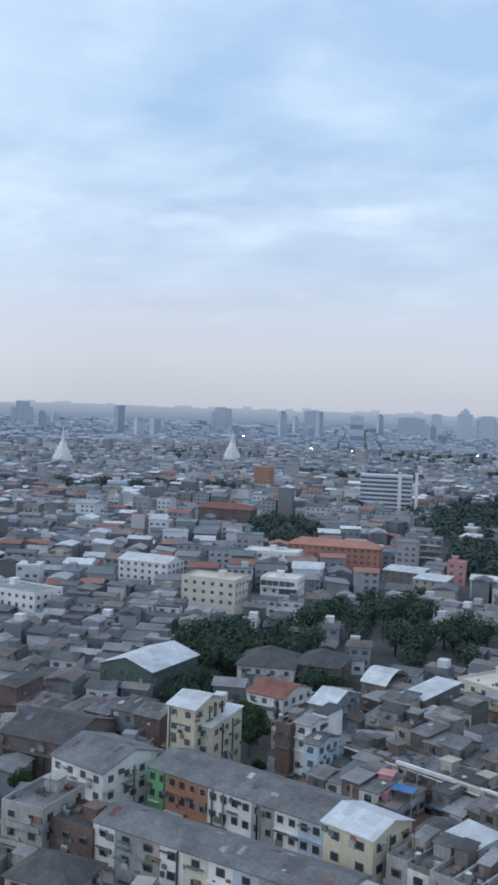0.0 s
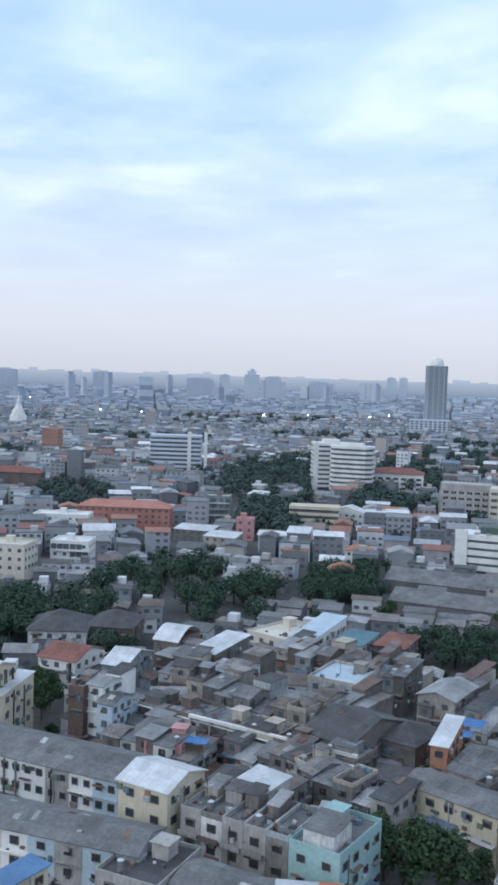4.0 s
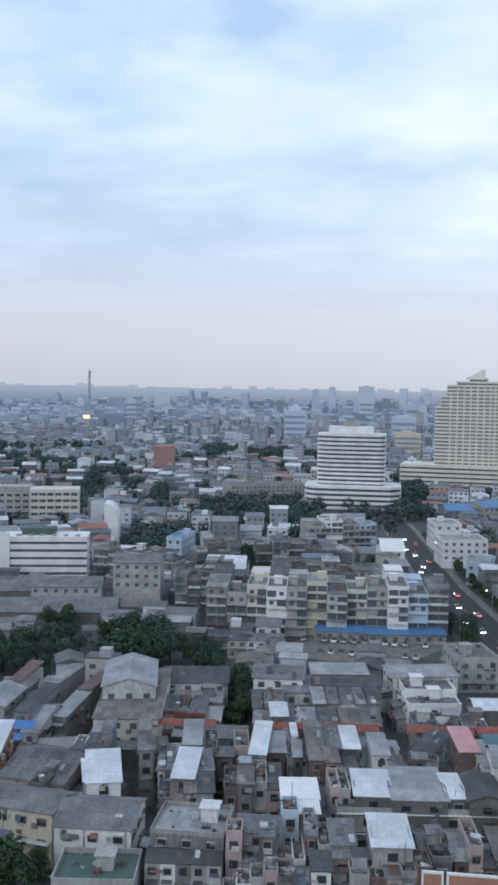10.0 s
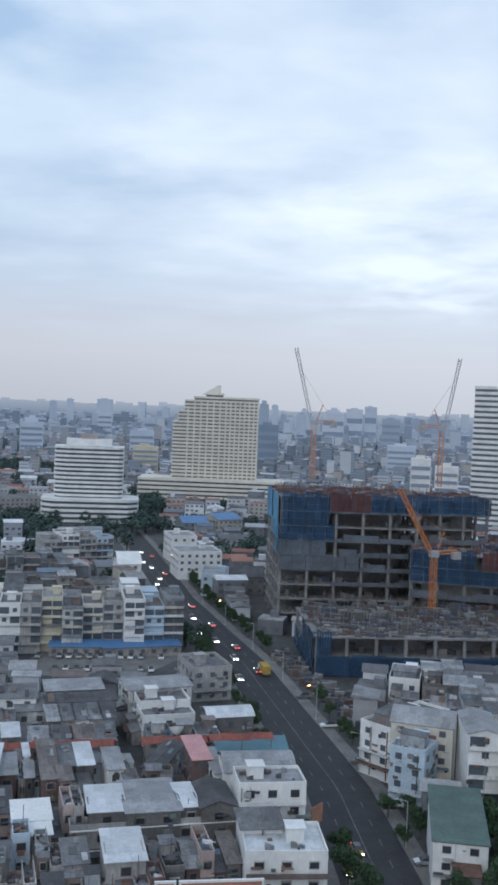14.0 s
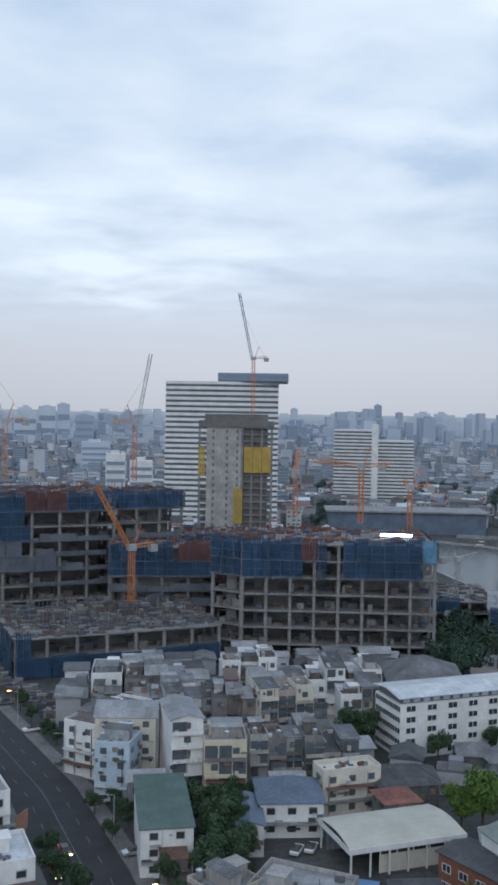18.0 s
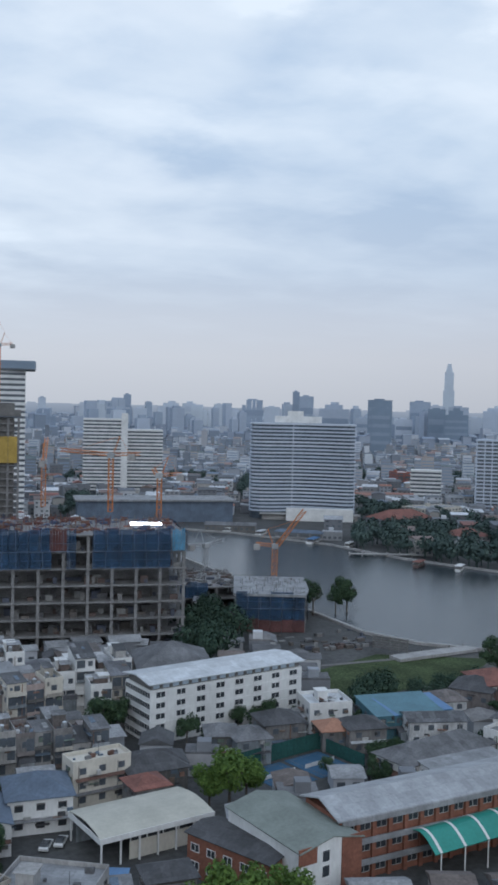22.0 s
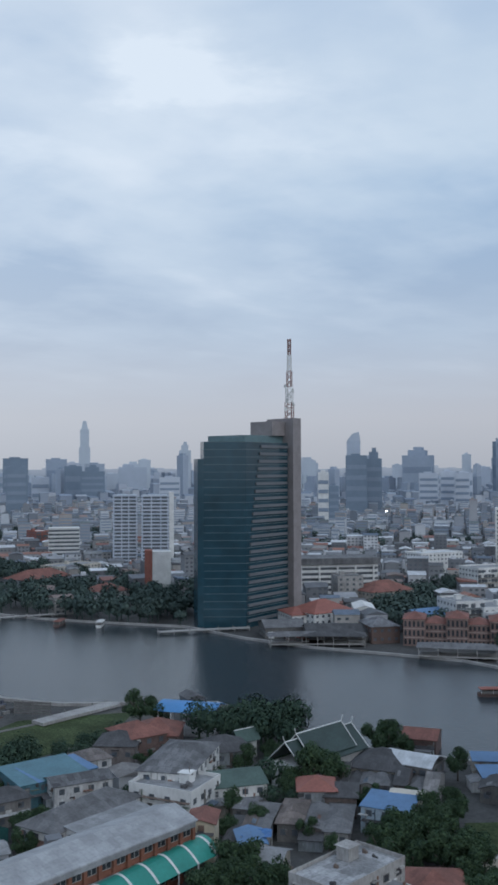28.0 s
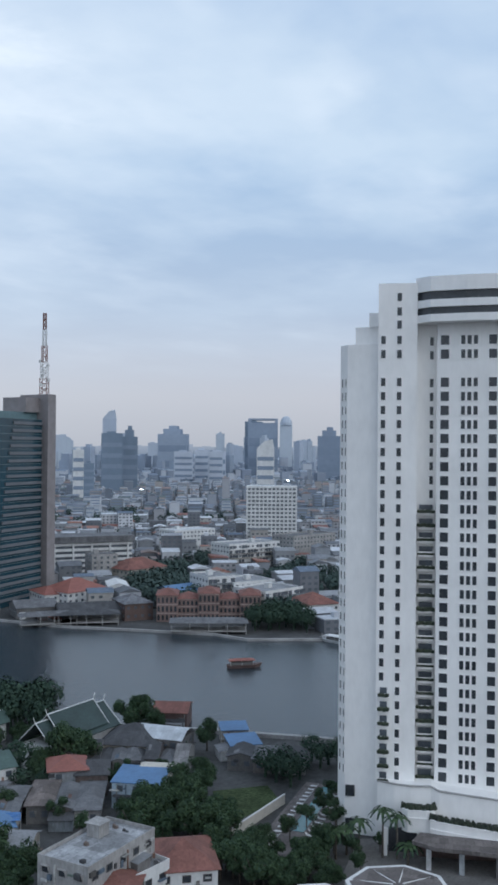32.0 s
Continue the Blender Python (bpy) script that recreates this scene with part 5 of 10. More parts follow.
tower_crane("orange tower crane over the building site", *polar(18.65, 400), 40, 22, 20, 300, radians(4), m_crane, flat=True)
tower_crane("orange crane mast over the building site", *polar(21.5, 400), 38, 16, 3, 300, radians(60), m_crane)
tower_crane("orange crane in the building's courtyard", *polar(5.2, 352), 12.8, 21, 26, 250, radians(60), m_crane)
tower_crane("orange crane mast behind the site", *polar(14.8, 420), 40, 18, 14, 20, radians(40), m_crane)
tower_crane("small grey derrick on the river bank", *polar(24.3, 480), 0, 14, 10, 80, radians(10), m_cranegrey, flat=True)
tower_crane("orange luffing crane on the river bank", *polar(28.4, 455), 0, 18, 21, 118, radians(54), m_crane, 1.35)

s = Soup()
r = random.Random(31)
for i in range(620):
    u, v = r.uniform(-33, 33), r.uniform(-20, 21)
    a, b = 21.5 + 0.982 * u - 0.191 * v, 335 + 0.191 * u + 0.982 * v
    if r.random() < 0.3:
        s.rod((a, b, 12.8), (a + r.uniform(-0.4, 0.4), b, 12.8 + r.uniform(2, 6.5)), 0.13, n=4)
    else:
        s.box(a, a + r.uniform(0.6, 5), b, b + r.uniform(0.5, 2.5), 12.8, 12.8 + r.uniform(0.3, 2.4) * (1.4 if v > 0 else 0.6))
for i in range(45):
    a, b = r.uniform(166, 200), r.uniform(282, 312)
    s.box(a, a + r.uniform(0.6, 4), b, b + r.uniform(0.5, 2), 0, r.uniform(0.3, 1.6))
for i in range(260):
    k = r.uniform(0, 1)
    a, b = -3 - 32 * k + r.uniform(9, 17), 255 + 75 * k + r.uniform(-4, 4)
    s.box(a, a + r.uniform(0.5, 3), b, b + r.uniform(0.4, 2), 0, r.uniform(0.3, 2.4))
tagged(new("site_rubble", s.mesh("site_rubble", m_scrap)), "stacked formwork, rods and rubble in the site yard", "building material", kind="stuff")

# towers beyond the site and along the river
x, y = polar(18.2, 905)
t = ring_tower("striped_tower", "white apartment tower with dark window stripes", x, y, -19, rect_poly(36, 20), 6, 3.2, 20, 0.5, 0.4)
box_part("stair_tower", t, 16, 22, -11.5, -9, 0, 76, m_white)
x, y = polar(20.6, 912)
t = ring_tower("striped_tower", "white apartment tower with dark window stripes", x, y, -19, rect_poly(32, 20), 6, 3.2, 17, 0.5, 0.4)
x, y = polar(21.2, 715)
t = thing("river_mall", x, y, -14, 0, "long low hall with grey-blue cladding", "hall")
claim(x, y, 118, 34, -14)
box_part("wall", t, -56, 56, -16, 16, 0, 15, m_slate)
s = Soup()
s.box(-58, 58, -18, 18, 15, 16.2)
part("roof", s, m_roofpale, t)
x, y = polar(29.9, 748)
# slate core tone covers both bluish windows and painted balcony shade
m_slateglass = paint("slate_blue_balcony_shade", (0.085, 0.11, 0.14), rough=0.4, grain=0.3, dirt=0.3)
RIVER_PLAN = [(-39.5, -4), (-37.5, -8.5), (-32, -10.6), (-24, -9.8), (-15, -6.8), (-8, -4.4), (0, -4.2), (10, -5.6), (20, -7.8), (29, -10.4), (35, -11.6), (39.0, -9.5), (39.5, 9), (-39.5, 9)]
# white bands painted blue-grey for haze and shade on this front
t = ring_tower("riverside_hotel", "white riverside hotel slab bowed inwards with balcony bands", x, y, -28, RIVER_PLAN, 6, 2.75, 24, 0.46, 1.1, m_sky_pale, m_slateglass)
for i in (4,):
    u, v = -7.6, -4.8
    box_part("pier", t, u - 0.3, u + 0.3, v - 0.9, v - 0.2, 0, 73, m_sky_pale)
box_part("plant_room", t, -22, 14, -3, 12, 73, 78, m_white)
box_part("plant_room", t, -12, 0, 0, 10, 78, 82, m_white)
s = Soup()
s.box(-30, 42, -18, -8, 0, 4)
s.box(-32, 44, -20, -8, 4, 4.5)
part("podium", s, m_grey, t)
box_part("entrance_block", t, -12, 38, -24, -15, 0, 9, m_white, "white entrance block before the hotel")
x, y = polar(40.6, 842)
t = ring_tower("apartment_slab", "grey-white twin apartment slab with balconies", x, y, -40, rect_poly(20, 16), 3, 3.05, 19, 0.42, 0.5, m_sky_pale)
for u in (-9.5, -3, 3, 9.5):
    box_part("pier", t, u - 0.45, u + 0.45, -8.9, -8.2, 0, 62, m_sky_pale)
x, y = polar(42.4, 835)
t = ring_tower("apartment_slab", "grey-white twin apartment slab with balconies", x, y, -42, rect_poly(24, 16), 3, 3.05, 19, 0.42, 0.5, m_sky_pale)
for u in (-11.5, -4, 4, 10):
    box_part("pier", t, u - 0.45, u + 0.45, -8.9, -8.2, 0, 62, m_sky_pale)
box_part("end_wall", t, 11, 15, -8.6, 8.6, 0, 64, m_white)
x, y = polar(42.1, 640)
t = thing("sign_tower", x, y, -42, 0, "white stair tower with a red sign panel", "sign tower")
claim(x, y, 16, 10, -42)
box_part("tower", t, 1, 13, -5, 5, 0, 30, m_white)
box_part("sign_panel", t, -4, 0.9, -5.3, 5, 0, 31, m_redbright, "red upright sign panel")
x, y = polar(37.1, 900)
t = ring_tower("white_block", "white apartment block with dark bands", x, y, -37, rect_poly(27, 14), 2, 3.5, 8, 0.5, 0.4)
x, y = polar(63.55, 842)
t = ring_tower("white_office", "white office block with a grid of windows", x, y, -63, rect_poly(43, 18), 2, 3.4, 14, 0.5, 0.3)
for i in range(13):
    u = -21 + 3.5 * i
    box_part("pier", t, u - 0.6, u + 0.6, -9.6, -9.0, 0, 50, m_white)
x, y = polar(52.3, 640)
t = ring_tower("slatted_office", "long office block with white slatted sun screens", x, y, -38, rect_poly(64, 22), 4, 3.4, 5, 0.5, 0.6)
for i in range(6):
    box_part("fin", t, -31 + 12 * i, -30 + 12 * i, -12.4, -11.5, 0, 22, m_white)
box_part("roof", t, -34, 34, -13, 13, 22, 26, m_roofgrey)
x, y = polar(53.6, 600)
house("low white block beside the office", x, y, 16, 16, -38, 18, m_grey, "flat", m_roofgrey)

# green glass tower with its lattice mast
t = thing("glass_tower", 379, 345, 0, 0, "green glass office tower with grey striped side and mast", "tower")
poly = [(0, 0), (41, 4), (48, 46), (15, 45), (-8, 26), (-15, 16.5), (-9.5, 10.5), (-4.5, 5)]
ring_tower("", "", 379, 345, 0, poly, 6, 4.0, 23, 0.05, 0.12, m_mullion, m_greenglass, thing_=t)
s = Soup()
s.solid([(-15.1, 16.4, 0), (-9, 25, 0), (-12, 27, 0), (-17.6, 18.5, 0)][::1], [(-15.1, 16.4, 89), (-9, 25, 89), (-12, 27, 89), (-17.6, 18.5, 89)])
part("side_bay", s, m_greenglass, t)
u = Vector((41, 4, 0)).normalized()
nrm = Vector((u.y, -u.x, 0))
for i in range(24):
    s = Soup()
    a = 1.0 + 0.022 * i * i
    p0, p1 = u * a + nrm * 0.15, u * 41.2 + nrm * 0.15
    q0, q1 = p0 + nrm * 0.7, p1 + nrm * 0.7
    z0 = 3.0 + i * 4.0
    ring = [(q0.x, q0.y), (q1.x, q1.y), (p1.x, p1.y), (p0.x, p0.y)]
    s.solid([(c, d, z0) for c, d in ring], [(c, d, z0 + 1.5) for c, d in ring], bottom=True)
    part("spandrel", s, m_greyband, t, "grey granite spandrel")
s = Soup()
s.solid([(38, -1, 0), (46, 0, 0), (50, 22, 0), (42, 22, 0)], [(38, -1, 112), (46, 0, 112), (50, 22, 112), (42, 22, 112)])
part("service_shaft", s, m_shaft, t, "grey service shaft")
box_part("roof_house", t, 8, 40, 8, 36, 98, 102, m_mullion)
box_part("plant_room", t, 28, 40, 6, 22, 102, 110, m_shaft)
t = thing("radio_mast", 421, 350, 20, 112, "red and white lattice radio mast with dishes", "mast")
for k, (a, b, w) in enumerate(((0, 9, 1.9), (9, 18, 1.6), (18, 27, 1.2), (27, 36, 0.9), (36, 45, 0.7))):
    s = Soup()
    lattice(s, (0, 0, a), (0, 0, b), w, 2.5, 0.22)
    part("mast_section", s, m_redroof if k % 2 == 0 else m_white, t)
for k in range(7):
    s = Soup()
    a = k * 2.4
    s.drum(2.2 * math.cos(a), 2.2 * math.sin(a), 2 + k * 2.6, 3.6 + k * 2.6, 0.9, 0.9, 10)
    part("dish", s, m_white, t)

# white hotel tower beside the balcony
m_hedge = paint("dark_hedge_leaves", ((0.030, 0.042, 0.030), (0.040, 0.055, 0.034), (0.050, 0.062, 0.040)), rough=0.8, grain=0.5, dirt=0.3, by="island", bump=0)
HX, HY = polar(71.5, 212)
t = thing("white_hotel", HX, HY, -71.5, 0, "white tiled hotel tower with rows of dark windows", "hotel")
claim(*polar(73.5, 228), 62, 46, -71.5, 2)
s = Soup()
s.solid([(-14.9, 4, 0), (-13.2, 1.2, 0), (-6.5, 0, 0), (-6.5, 26, 0), (-14.9, 26, 0)], [(-14.9, 4, 106.5), (-13.2, 1.2, 106.5), (-6.5, 0, 106.5), (-6.5, 26, 106.5), (-14.9, 26, 106.5)])
part("wing", s, m_tile, t)
box_part("wing_step", t, -11.6, -6.4, 3, 24, 106.5, 110.5, m_tile)
box_part("wing_step", t, -8.6, -6.4, 2, 24, 110.5, 113.5, m_tile)
box_part("main_body", t, -6.5, 1.8, -1.2, 30, 0, 119.4, m_tile)
box_part("recess_body", t, 1.8, 6.0, 2.5, 30, 0, 112, m_tile)
s = Soup()
s.solid([(6.0, 0, 8), (30, -2.5, 8), (46, 4, 8), (46, 34, 8), (6.0, 34, 8)], [(6.0, 0, 112), (30, -2.5, 112), (46, 4, 112), (46, 34, 112), (6.0, 34, 112)])
part("front_body", s, m_tile, t)
crown = [(1.4, -0.5), (4.5, -3.2), (12, -4.8), (22, -5.6), (32, -5.2), (44, -1), (47, 5), (47, 32), (1.4, 32)]
for z0, z1, o, mat, nm in ((110.8, 112.4, 0.0, m_tile, "crown_band"), (112.4, 113.9, -0.7, m_glass, "crown_window"), (113.9, 115.5, 0.1, m_tile, "crown_band"), (115.5, 117.3, -0.7, m_glass, "crown_window"), (117.3, 120.4, 0.2, m_tile, "crown_band")):
    s = Soup()
    ring = [(a, b - o) if b < 6 else (a, b) for a, b in crown]
    s.solid([(a, b, z0) for a, b in ring], [(a, b, z1) for a, b in ring], bottom=True)
    part(nm, s, mat, t)
rows = [107.2 - 3.012 * i for i in range(32) if i != 2]
for u, yy, w, h, hi in ((-14.35, 3.1, 0.55, 1.7, 104), (-13.5, 1.75, 0.5, 1.7, 104)):
    for z in rows:
        if z < hi:
            part("window", window_mesh(w, h, "plain", m_tile), None, t, at=pose(u, yy - 0.12, z, 0, 0, -58))
for u, yy, w, h, hi, lo in ((-5.4, -1.2, 0.95, 1.75, 120, 33), (-2.0, -1.2, 0.95, 1.75, 120, 9), (4.95, 2.5, 0.75, 1.8, 112, 73), (7.65, -0.17, 1.75, 2.0, 112, 9), (11.45, -0.57, 0.85, 1.85, 112, 9), (12.75, -0.70, 0.85, 1.85, 112, 9), (14.05, -0.84, 0.85, 1.85, 112, 9), (17.6, -1.21, 1.65, 1.95, 112, 9), (21.5, -1.61, 0.85, 1.85, 112, 9), (22.8, -1.75, 0.85, 1.85, 112, 9), (27.0, -2.19, 1.65, 1.95, 112, 9)):
    for z in rows + [110.5, 113.3, 116.4] * (u == -2.0):
        if lo < z < hi:
            part("window", window_mesh(w, h, "single", m_tile), None, t, at=pose(u, yy - 0.02, z, 0, 0, -6 if u > 6 else 0))
brng = random.Random(71)
for u, yy, w, hi in ((3.9, 2.2, 3.3, 73), (-4.9, -1.3, 1.9, 33)):
    for z in rows:
        if z < hi:
            s = Soup()
            s.box(-w / 2, w / 2, -1.3, 0.2, -1.5, -1.3)
            s.box(-w / 2, w / 2, -1.35, -1.2, -1.3, -0.3)
            b = part("balcony", s, m_tile, t, at=pose(u, yy, z))
            s = Soup()
            lush = brng.choice((0.35, 0.6, 0.75, 0.85, 0.95))
            for k in range(9):
                a = -w / 2 + 0.1 + (w - 0.2) * k / 8
                zt = -0.75 + 0.5 * lush * brng.uniform(0.6, 1.0)
                s.drum(a, -1.3 + brng.uniform(-0.15, 0.1), zt - 0.4 * lush - 0.25, zt, 0.2 + 0.2 * lush, 0.22 + 0.26 * lush, 6)
                s.drum(a, -1.3, zt, zt + 0.2 * lush, 0.22 + 0.26 * lush, 0.12, 6)
            part("planting", s, m_hedge, b, "trailing plants over the balcony edge")
            box_part("balcony_door", t, u - w / 2 + 0.2, u + w / 2 - 0.2, yy - 0.02, yy + 0.1, z - 0.9, z + 0.7, m_farglass)
# curved white podium wall, planted terraces and the brown porch before it
wall_line = [(-6, -3.0, 13.0), (-2.5, -4.4, 13.0), (1, -4.9, 12.9), (5.2, -4.9, 13.1), (6.8, -5.4, 12.4), (12, -6.0, 12.1), (20, -6.6, 11.6), (40, -7.5, 10.4)]
low, cope = Soup(), Soup()
for (a0, b0, c0), (a1, b1, c1) in zip(wall_line, wall_line[1:]):
    low.solid([(a0, b0, 0), (a1, b1, 0), (a1, 2.4, 0), (a0, 2.4, 0)], [(a0, b0, c0), (a1, b1, c1), (a1, 2.4, c1), (a0, 2.4, c0)])
    cope.solid([(a0, b0 - 0.18, c0), (a1, b1 - 0.18, c1), (a1, b1 + 0.5, c1), (a0, b0 + 0.5, c0)], [(a0, b0 - 0.18, c0 + 0.2), (a1, b1 - 0.18, c1 + 0.2), (a1, b1 + 0.5, c1 + 0.2), (a0, b0 + 0.5, c0 + 0.2)], bottom=True)
podium = part("podium", low, m_tile, t, "white curved podium wall")
part("coping", cope, m_grey, podium, "grey weathered coping")


def planter(line, depth, z0, drop, seed):
    """A planted terrace: a white wall along a line of (u, v, top) and a clipped hedge in it."""
    r = random.Random(seed)
    body, band, hedge = Soup(), Soup(), Soup()
    for (a0, b0, c0), (a1, b1, c1) in zip(line, line[1:]):
        body.solid([(a0, b0, z0), (a1, b1, z0), (a1, b1 + depth, z0), (a0, b0 + depth, z0)], [(a0, b0, c0), (a1, b1, c1), (a1, b1 + depth, c1), (a0, b0 + depth, c0)], bottom=True)
        for dz in (0.0, drop):
            band.solid([(a0, b0 - 0.15, c0 - dz - 0.3), (a1, b1 - 0.15, c1 - dz - 0.3), (a1, b1 - 0.01, c1 - dz - 0.3), (a0, b0 - 0.01, c0 - dz - 0.3)], [(a0, b0 - 0.15, c0 - dz), (a1, b1 - 0.15, c1 - dz), (a1, b1 - 0.01, c1 - dz), (a0, b0 - 0.01, c0 - dz)], bottom=True)
        for i in range(int(abs(a1 - a0) * 14) + 6):
            f = r.random()
            u, v, z = a0 + (a1 - a0) * f, b0 + (b1 - b0) * f + r.uniform(0.3, 1.6), c0 + (c1 - c0) * f
            hedge.drum(u, v, z - 0.2, z + r.uniform(0.6, 1.0), r.uniform(0.3, 0.5), 0.2, 5)
    w = part("terrace_wall", body, m_tile, t)
    part("moulding", band, m_tile, w)
    part("hedge", hedge, m_hedge, w, "clipped dark green hedge on the terrace")


planter([(-0.8, -7.4, 9.3), (0.4, -8.4, 9.3), (4.2, -8.6, 9.4), (5.4, -8.2, 9.4), (6.1, -7.0, 9.4)], 2.0, 4.7, 1.5, 11)
planter([(5.0, -9.6, 8.0), (8.5, -10.4, 7.8), (18, -11.0, 7.0), (40, -11.4, 5.6)], 2.4, 3.6, 1.7, 12)
s = Soup()
ring = [(1.3, -14.0), (5.7, -16.6), (18, -17.8), (40, -18.4), (40, -11.6), (18, -11.2), (3, -9.4)]
s.solid([(a, b, 4.5) for a, b in ring], [(a, b, 5.3) for a, b in ring], bottom=True)
porch = part("porch_roof", s, m_roofbrown, t, "brown porch roof over the hotel drive")
for u, v in ((4.6, -14.6), (11, -15.8), (18, -16.4), (26, -16.6)):
    box_part("pillar", t, u - 0.5, u + 0.5, v - 0.5, v + 0.5, 0, 4.5, m_wall)
box_part("pillar", t, -4.6, -3.7, -9.6, -8.8, 0, 5.6, m_tile)
# dark panel set in for the shade of the entrance opening
box_part("entrance_glass", t, -3.5, 2.4, -7.0, -6.8, 0, 5.0, m_glass, "tall dark panel for the shaded entrance opening")
box_part("entrance_wall", t, 2.5, 40, -8.6, -8.3, 0, 4.2, m_brownbrick, "brown entrance wall under the porch")
box_part("wing_window", t, -13.0, -11.0, 0.55, 0.75, 8.2, 10.6, m_glass)
box_part("wing_window", t, -13.0, -11.0, 0.55, 0.75, 0.5, 3.4, m_glass)

# open quay front before the old halls
TAKEN.append((385, 239, 12, 26, 1, 0))

# ---- dormitory, school and courts east of the avenue ----
def long_block(name, label, x, y, w, d, rot, h, wall, rm, levels, n, ww, wh, frame_mat, rise=1.6, over=0.8, side_n=4, top_gap=0.0):
    t = thing(name, x, y, rot, 0, label, name.replace("_", " "))
    claim(x, y, w, d, rot, 0.5)
    box_part("wall", t, -w / 2, w / 2, -d / 2, d / 2, 0, h - top_gap, wall)
    if top_gap:
        box_part("attic", t, -w / 2 + 0.6, w / 2 - 0.6, -d / 2 + 0.6, d / 2 - 0.6, h - top_gap, h, m_darkgrey)
    s = Soup()
    s.gable(w, d, h, rise, over, 0.25, "x")
    part("roof", s, rm, t)
    fh = (h - top_gap) / levels
    zs = [fh * (i + 0.55) for i in range(levels)]
    windows_on(t, "front", w, d, zs, n, ww, wh, "double", frame_mat)
    windows_on(t, "left", w, d, zs, side_n, ww, wh, "plain", frame_mat)
    for i in range(1, levels):
        box_part("string_course", t, -w / 2 - 0.12, w / 2 + 0.12, -d / 2 - 0.12, -d / 2 - 0.01, fh * i - 0.12, fh * i + 0.05, wall)
    return t


t = long_block("dormitory", "long white dormitory with a pale roof over a dark attic", 108.5, 231.5, 47, 13, 7.8, 15.0, m_white, m_zinc, 5, 8, 2.5, 1.35, m_white, 1.0, 0.7, 5, 1.5)
for i in range(16):
    box_part("attic_window", t, -22.4 + 2.8 * i, -20.6 + 2.8 * i, -5.95, -5.85, 13.75, 14.7, m_paleblue)
t = long_block("school_block", "long school building of orange brick with a pale roof", 116.5, 149.3, 50, 11.5, 1.5, 11.5, m_brick, m_schoolroof, 3, 14, 2.3, 1.7, m_grey, 2.0, 0.9, 3)
for i in range(15):
    u = -25 + 50 * i / 14
    box_part("pilaster", t, u - 0.4, u + 0.4, -6.35, -5.76, 0, 11.2, m_brick, "orange brick pilaster")
for k in range(3):
    box_part("gallery", t, -25, 25, -6.8, -6.4, 3.83 * k + 2.9, 3.83 * k + 3.9, m_roofpale, "pale gallery parapet")

t = thing("canopy_hall", 126, 142.2, 5, 0, "long green arched canopy with pale ribs on posts", "canopy")
claim(126, 142.2, 38, 9, 5)
s = Soup()
prof = [(-4.6 + 9.2 * i / 10, 5.2 + 2.6 * math.sin(math.pi * i / 10)) for i in range(11)]
vault(s, -19, 19, prof, 0.12)
part("roof", s, m_canopy, t, "green corrugated arched roof")
for k in range(7):
    u = -17.5 + 35 * k / 6
    s = Soup()
    vault(s, u - 0.3, u + 0.3, [(a, b + 0.13) for a, b in prof], 0.07)
    part("rib", s, m_white, t, "pale translucent rib")
    for v in (-4.5, 4.5):
        s = Soup()
        s.drum(u, v, 0, 5.3, 0.14, 0.14, 8)
        part("post", s, m_white, t)

t = thing("school_wing", 85, 148, 7.5, 0, "school wing with a grey-green roof and an orange gable", "school wing")
claim(85, 148, 14, 24, 7.5)
s = Soup()
s.gable_wall(13, 22, 0, 10.5, 1.6, "y")
part("wall", s, m_white, t)
s = Soup()
s.gable(13, 22, 10.5, 1.6, 0.5, 0.18, "y")
part("roof", s, m_greenroof2, t)
box_part("gable_panel", t, 2.2, 6.6, -11.2, -11.02, 0, 11.4, m_brick, "orange-red gable panel")
box_part("gable_panel", t, -7, -3.2, -11.2, -11.02, 8.4, 11.3, m_brick, "orange-red gable panel")
for z in (3, 6.4, 9):
    part("window", window_mesh(1.5, 1.9, "plain", m_white), None, t, at=pose(-1.2, -11.02, z))
t = thing("school_annex", 76.5, 150.5, -66, 0, "low brick annex under a dark sheet roof", "annex")
claim(76.5, 150.5, 19, 9, -66)
box_part("wall", t, -9.5, 9.5, -4.2, 4.2, 0, 7.6, m_brick)
s = Soup()
s.gable(19, 8.4, 7.6, 0.9, 0.5, 0.15, "x")
part("roof", s, m_roofdark, t)
windows_on(t, "front", 19, 8.4, [2.2, 5.4], 5, 1.8, 1.3)
windows_on(t, "left", 19, 8.4, [2.2, 5.4], 2, 1.8, 1.3)

t = thing("carport", 66.0, 173.4, 7, 0, "carport hall with a cream curved roof on white posts", "carport")
claim(66, 173.4, 25, 14, 7)
s = Soup()
prof = [(-7.2 + 14.4 * i / 8, 5.6 + 0.9 * math.sin(math.pi * i / 8)) for i in range(9)]
vault(s, -12, 12, prof, 0.15)
part("roof", s, m_creamroof, t, "cream metal sheet roof")
box_part("fascia", t, -12.1, 12.1, -7.3, -7.15, 4.7, 5.75, m_white)
box_part("fascia", t, -12.15, -12.0, -7.1, 7.1, 4.7, 5.75, m_white)
for i in range(7):
    for v in (-6.8, 6.8):
        box_part("post", t, -11.6 + 23.2 * i / 6 - 0.15, -11.6 + 23.2 * i / 6 + 0.15, v - 0.15, v + 0.15, 0, 5.5, m_white)
box_part("back_wall", t, -11, 11.5, 5.4, 5.7, 0, 4.6, m_wall)
box_part("front_wall", t, -5.5, 11.8, -6.0, -5.8, 0, 3.4, m_beige)
box_part("window_strip", t, -5.3, 11.6, -5.95, -5.85, 3.4, 4.5, m_glass)
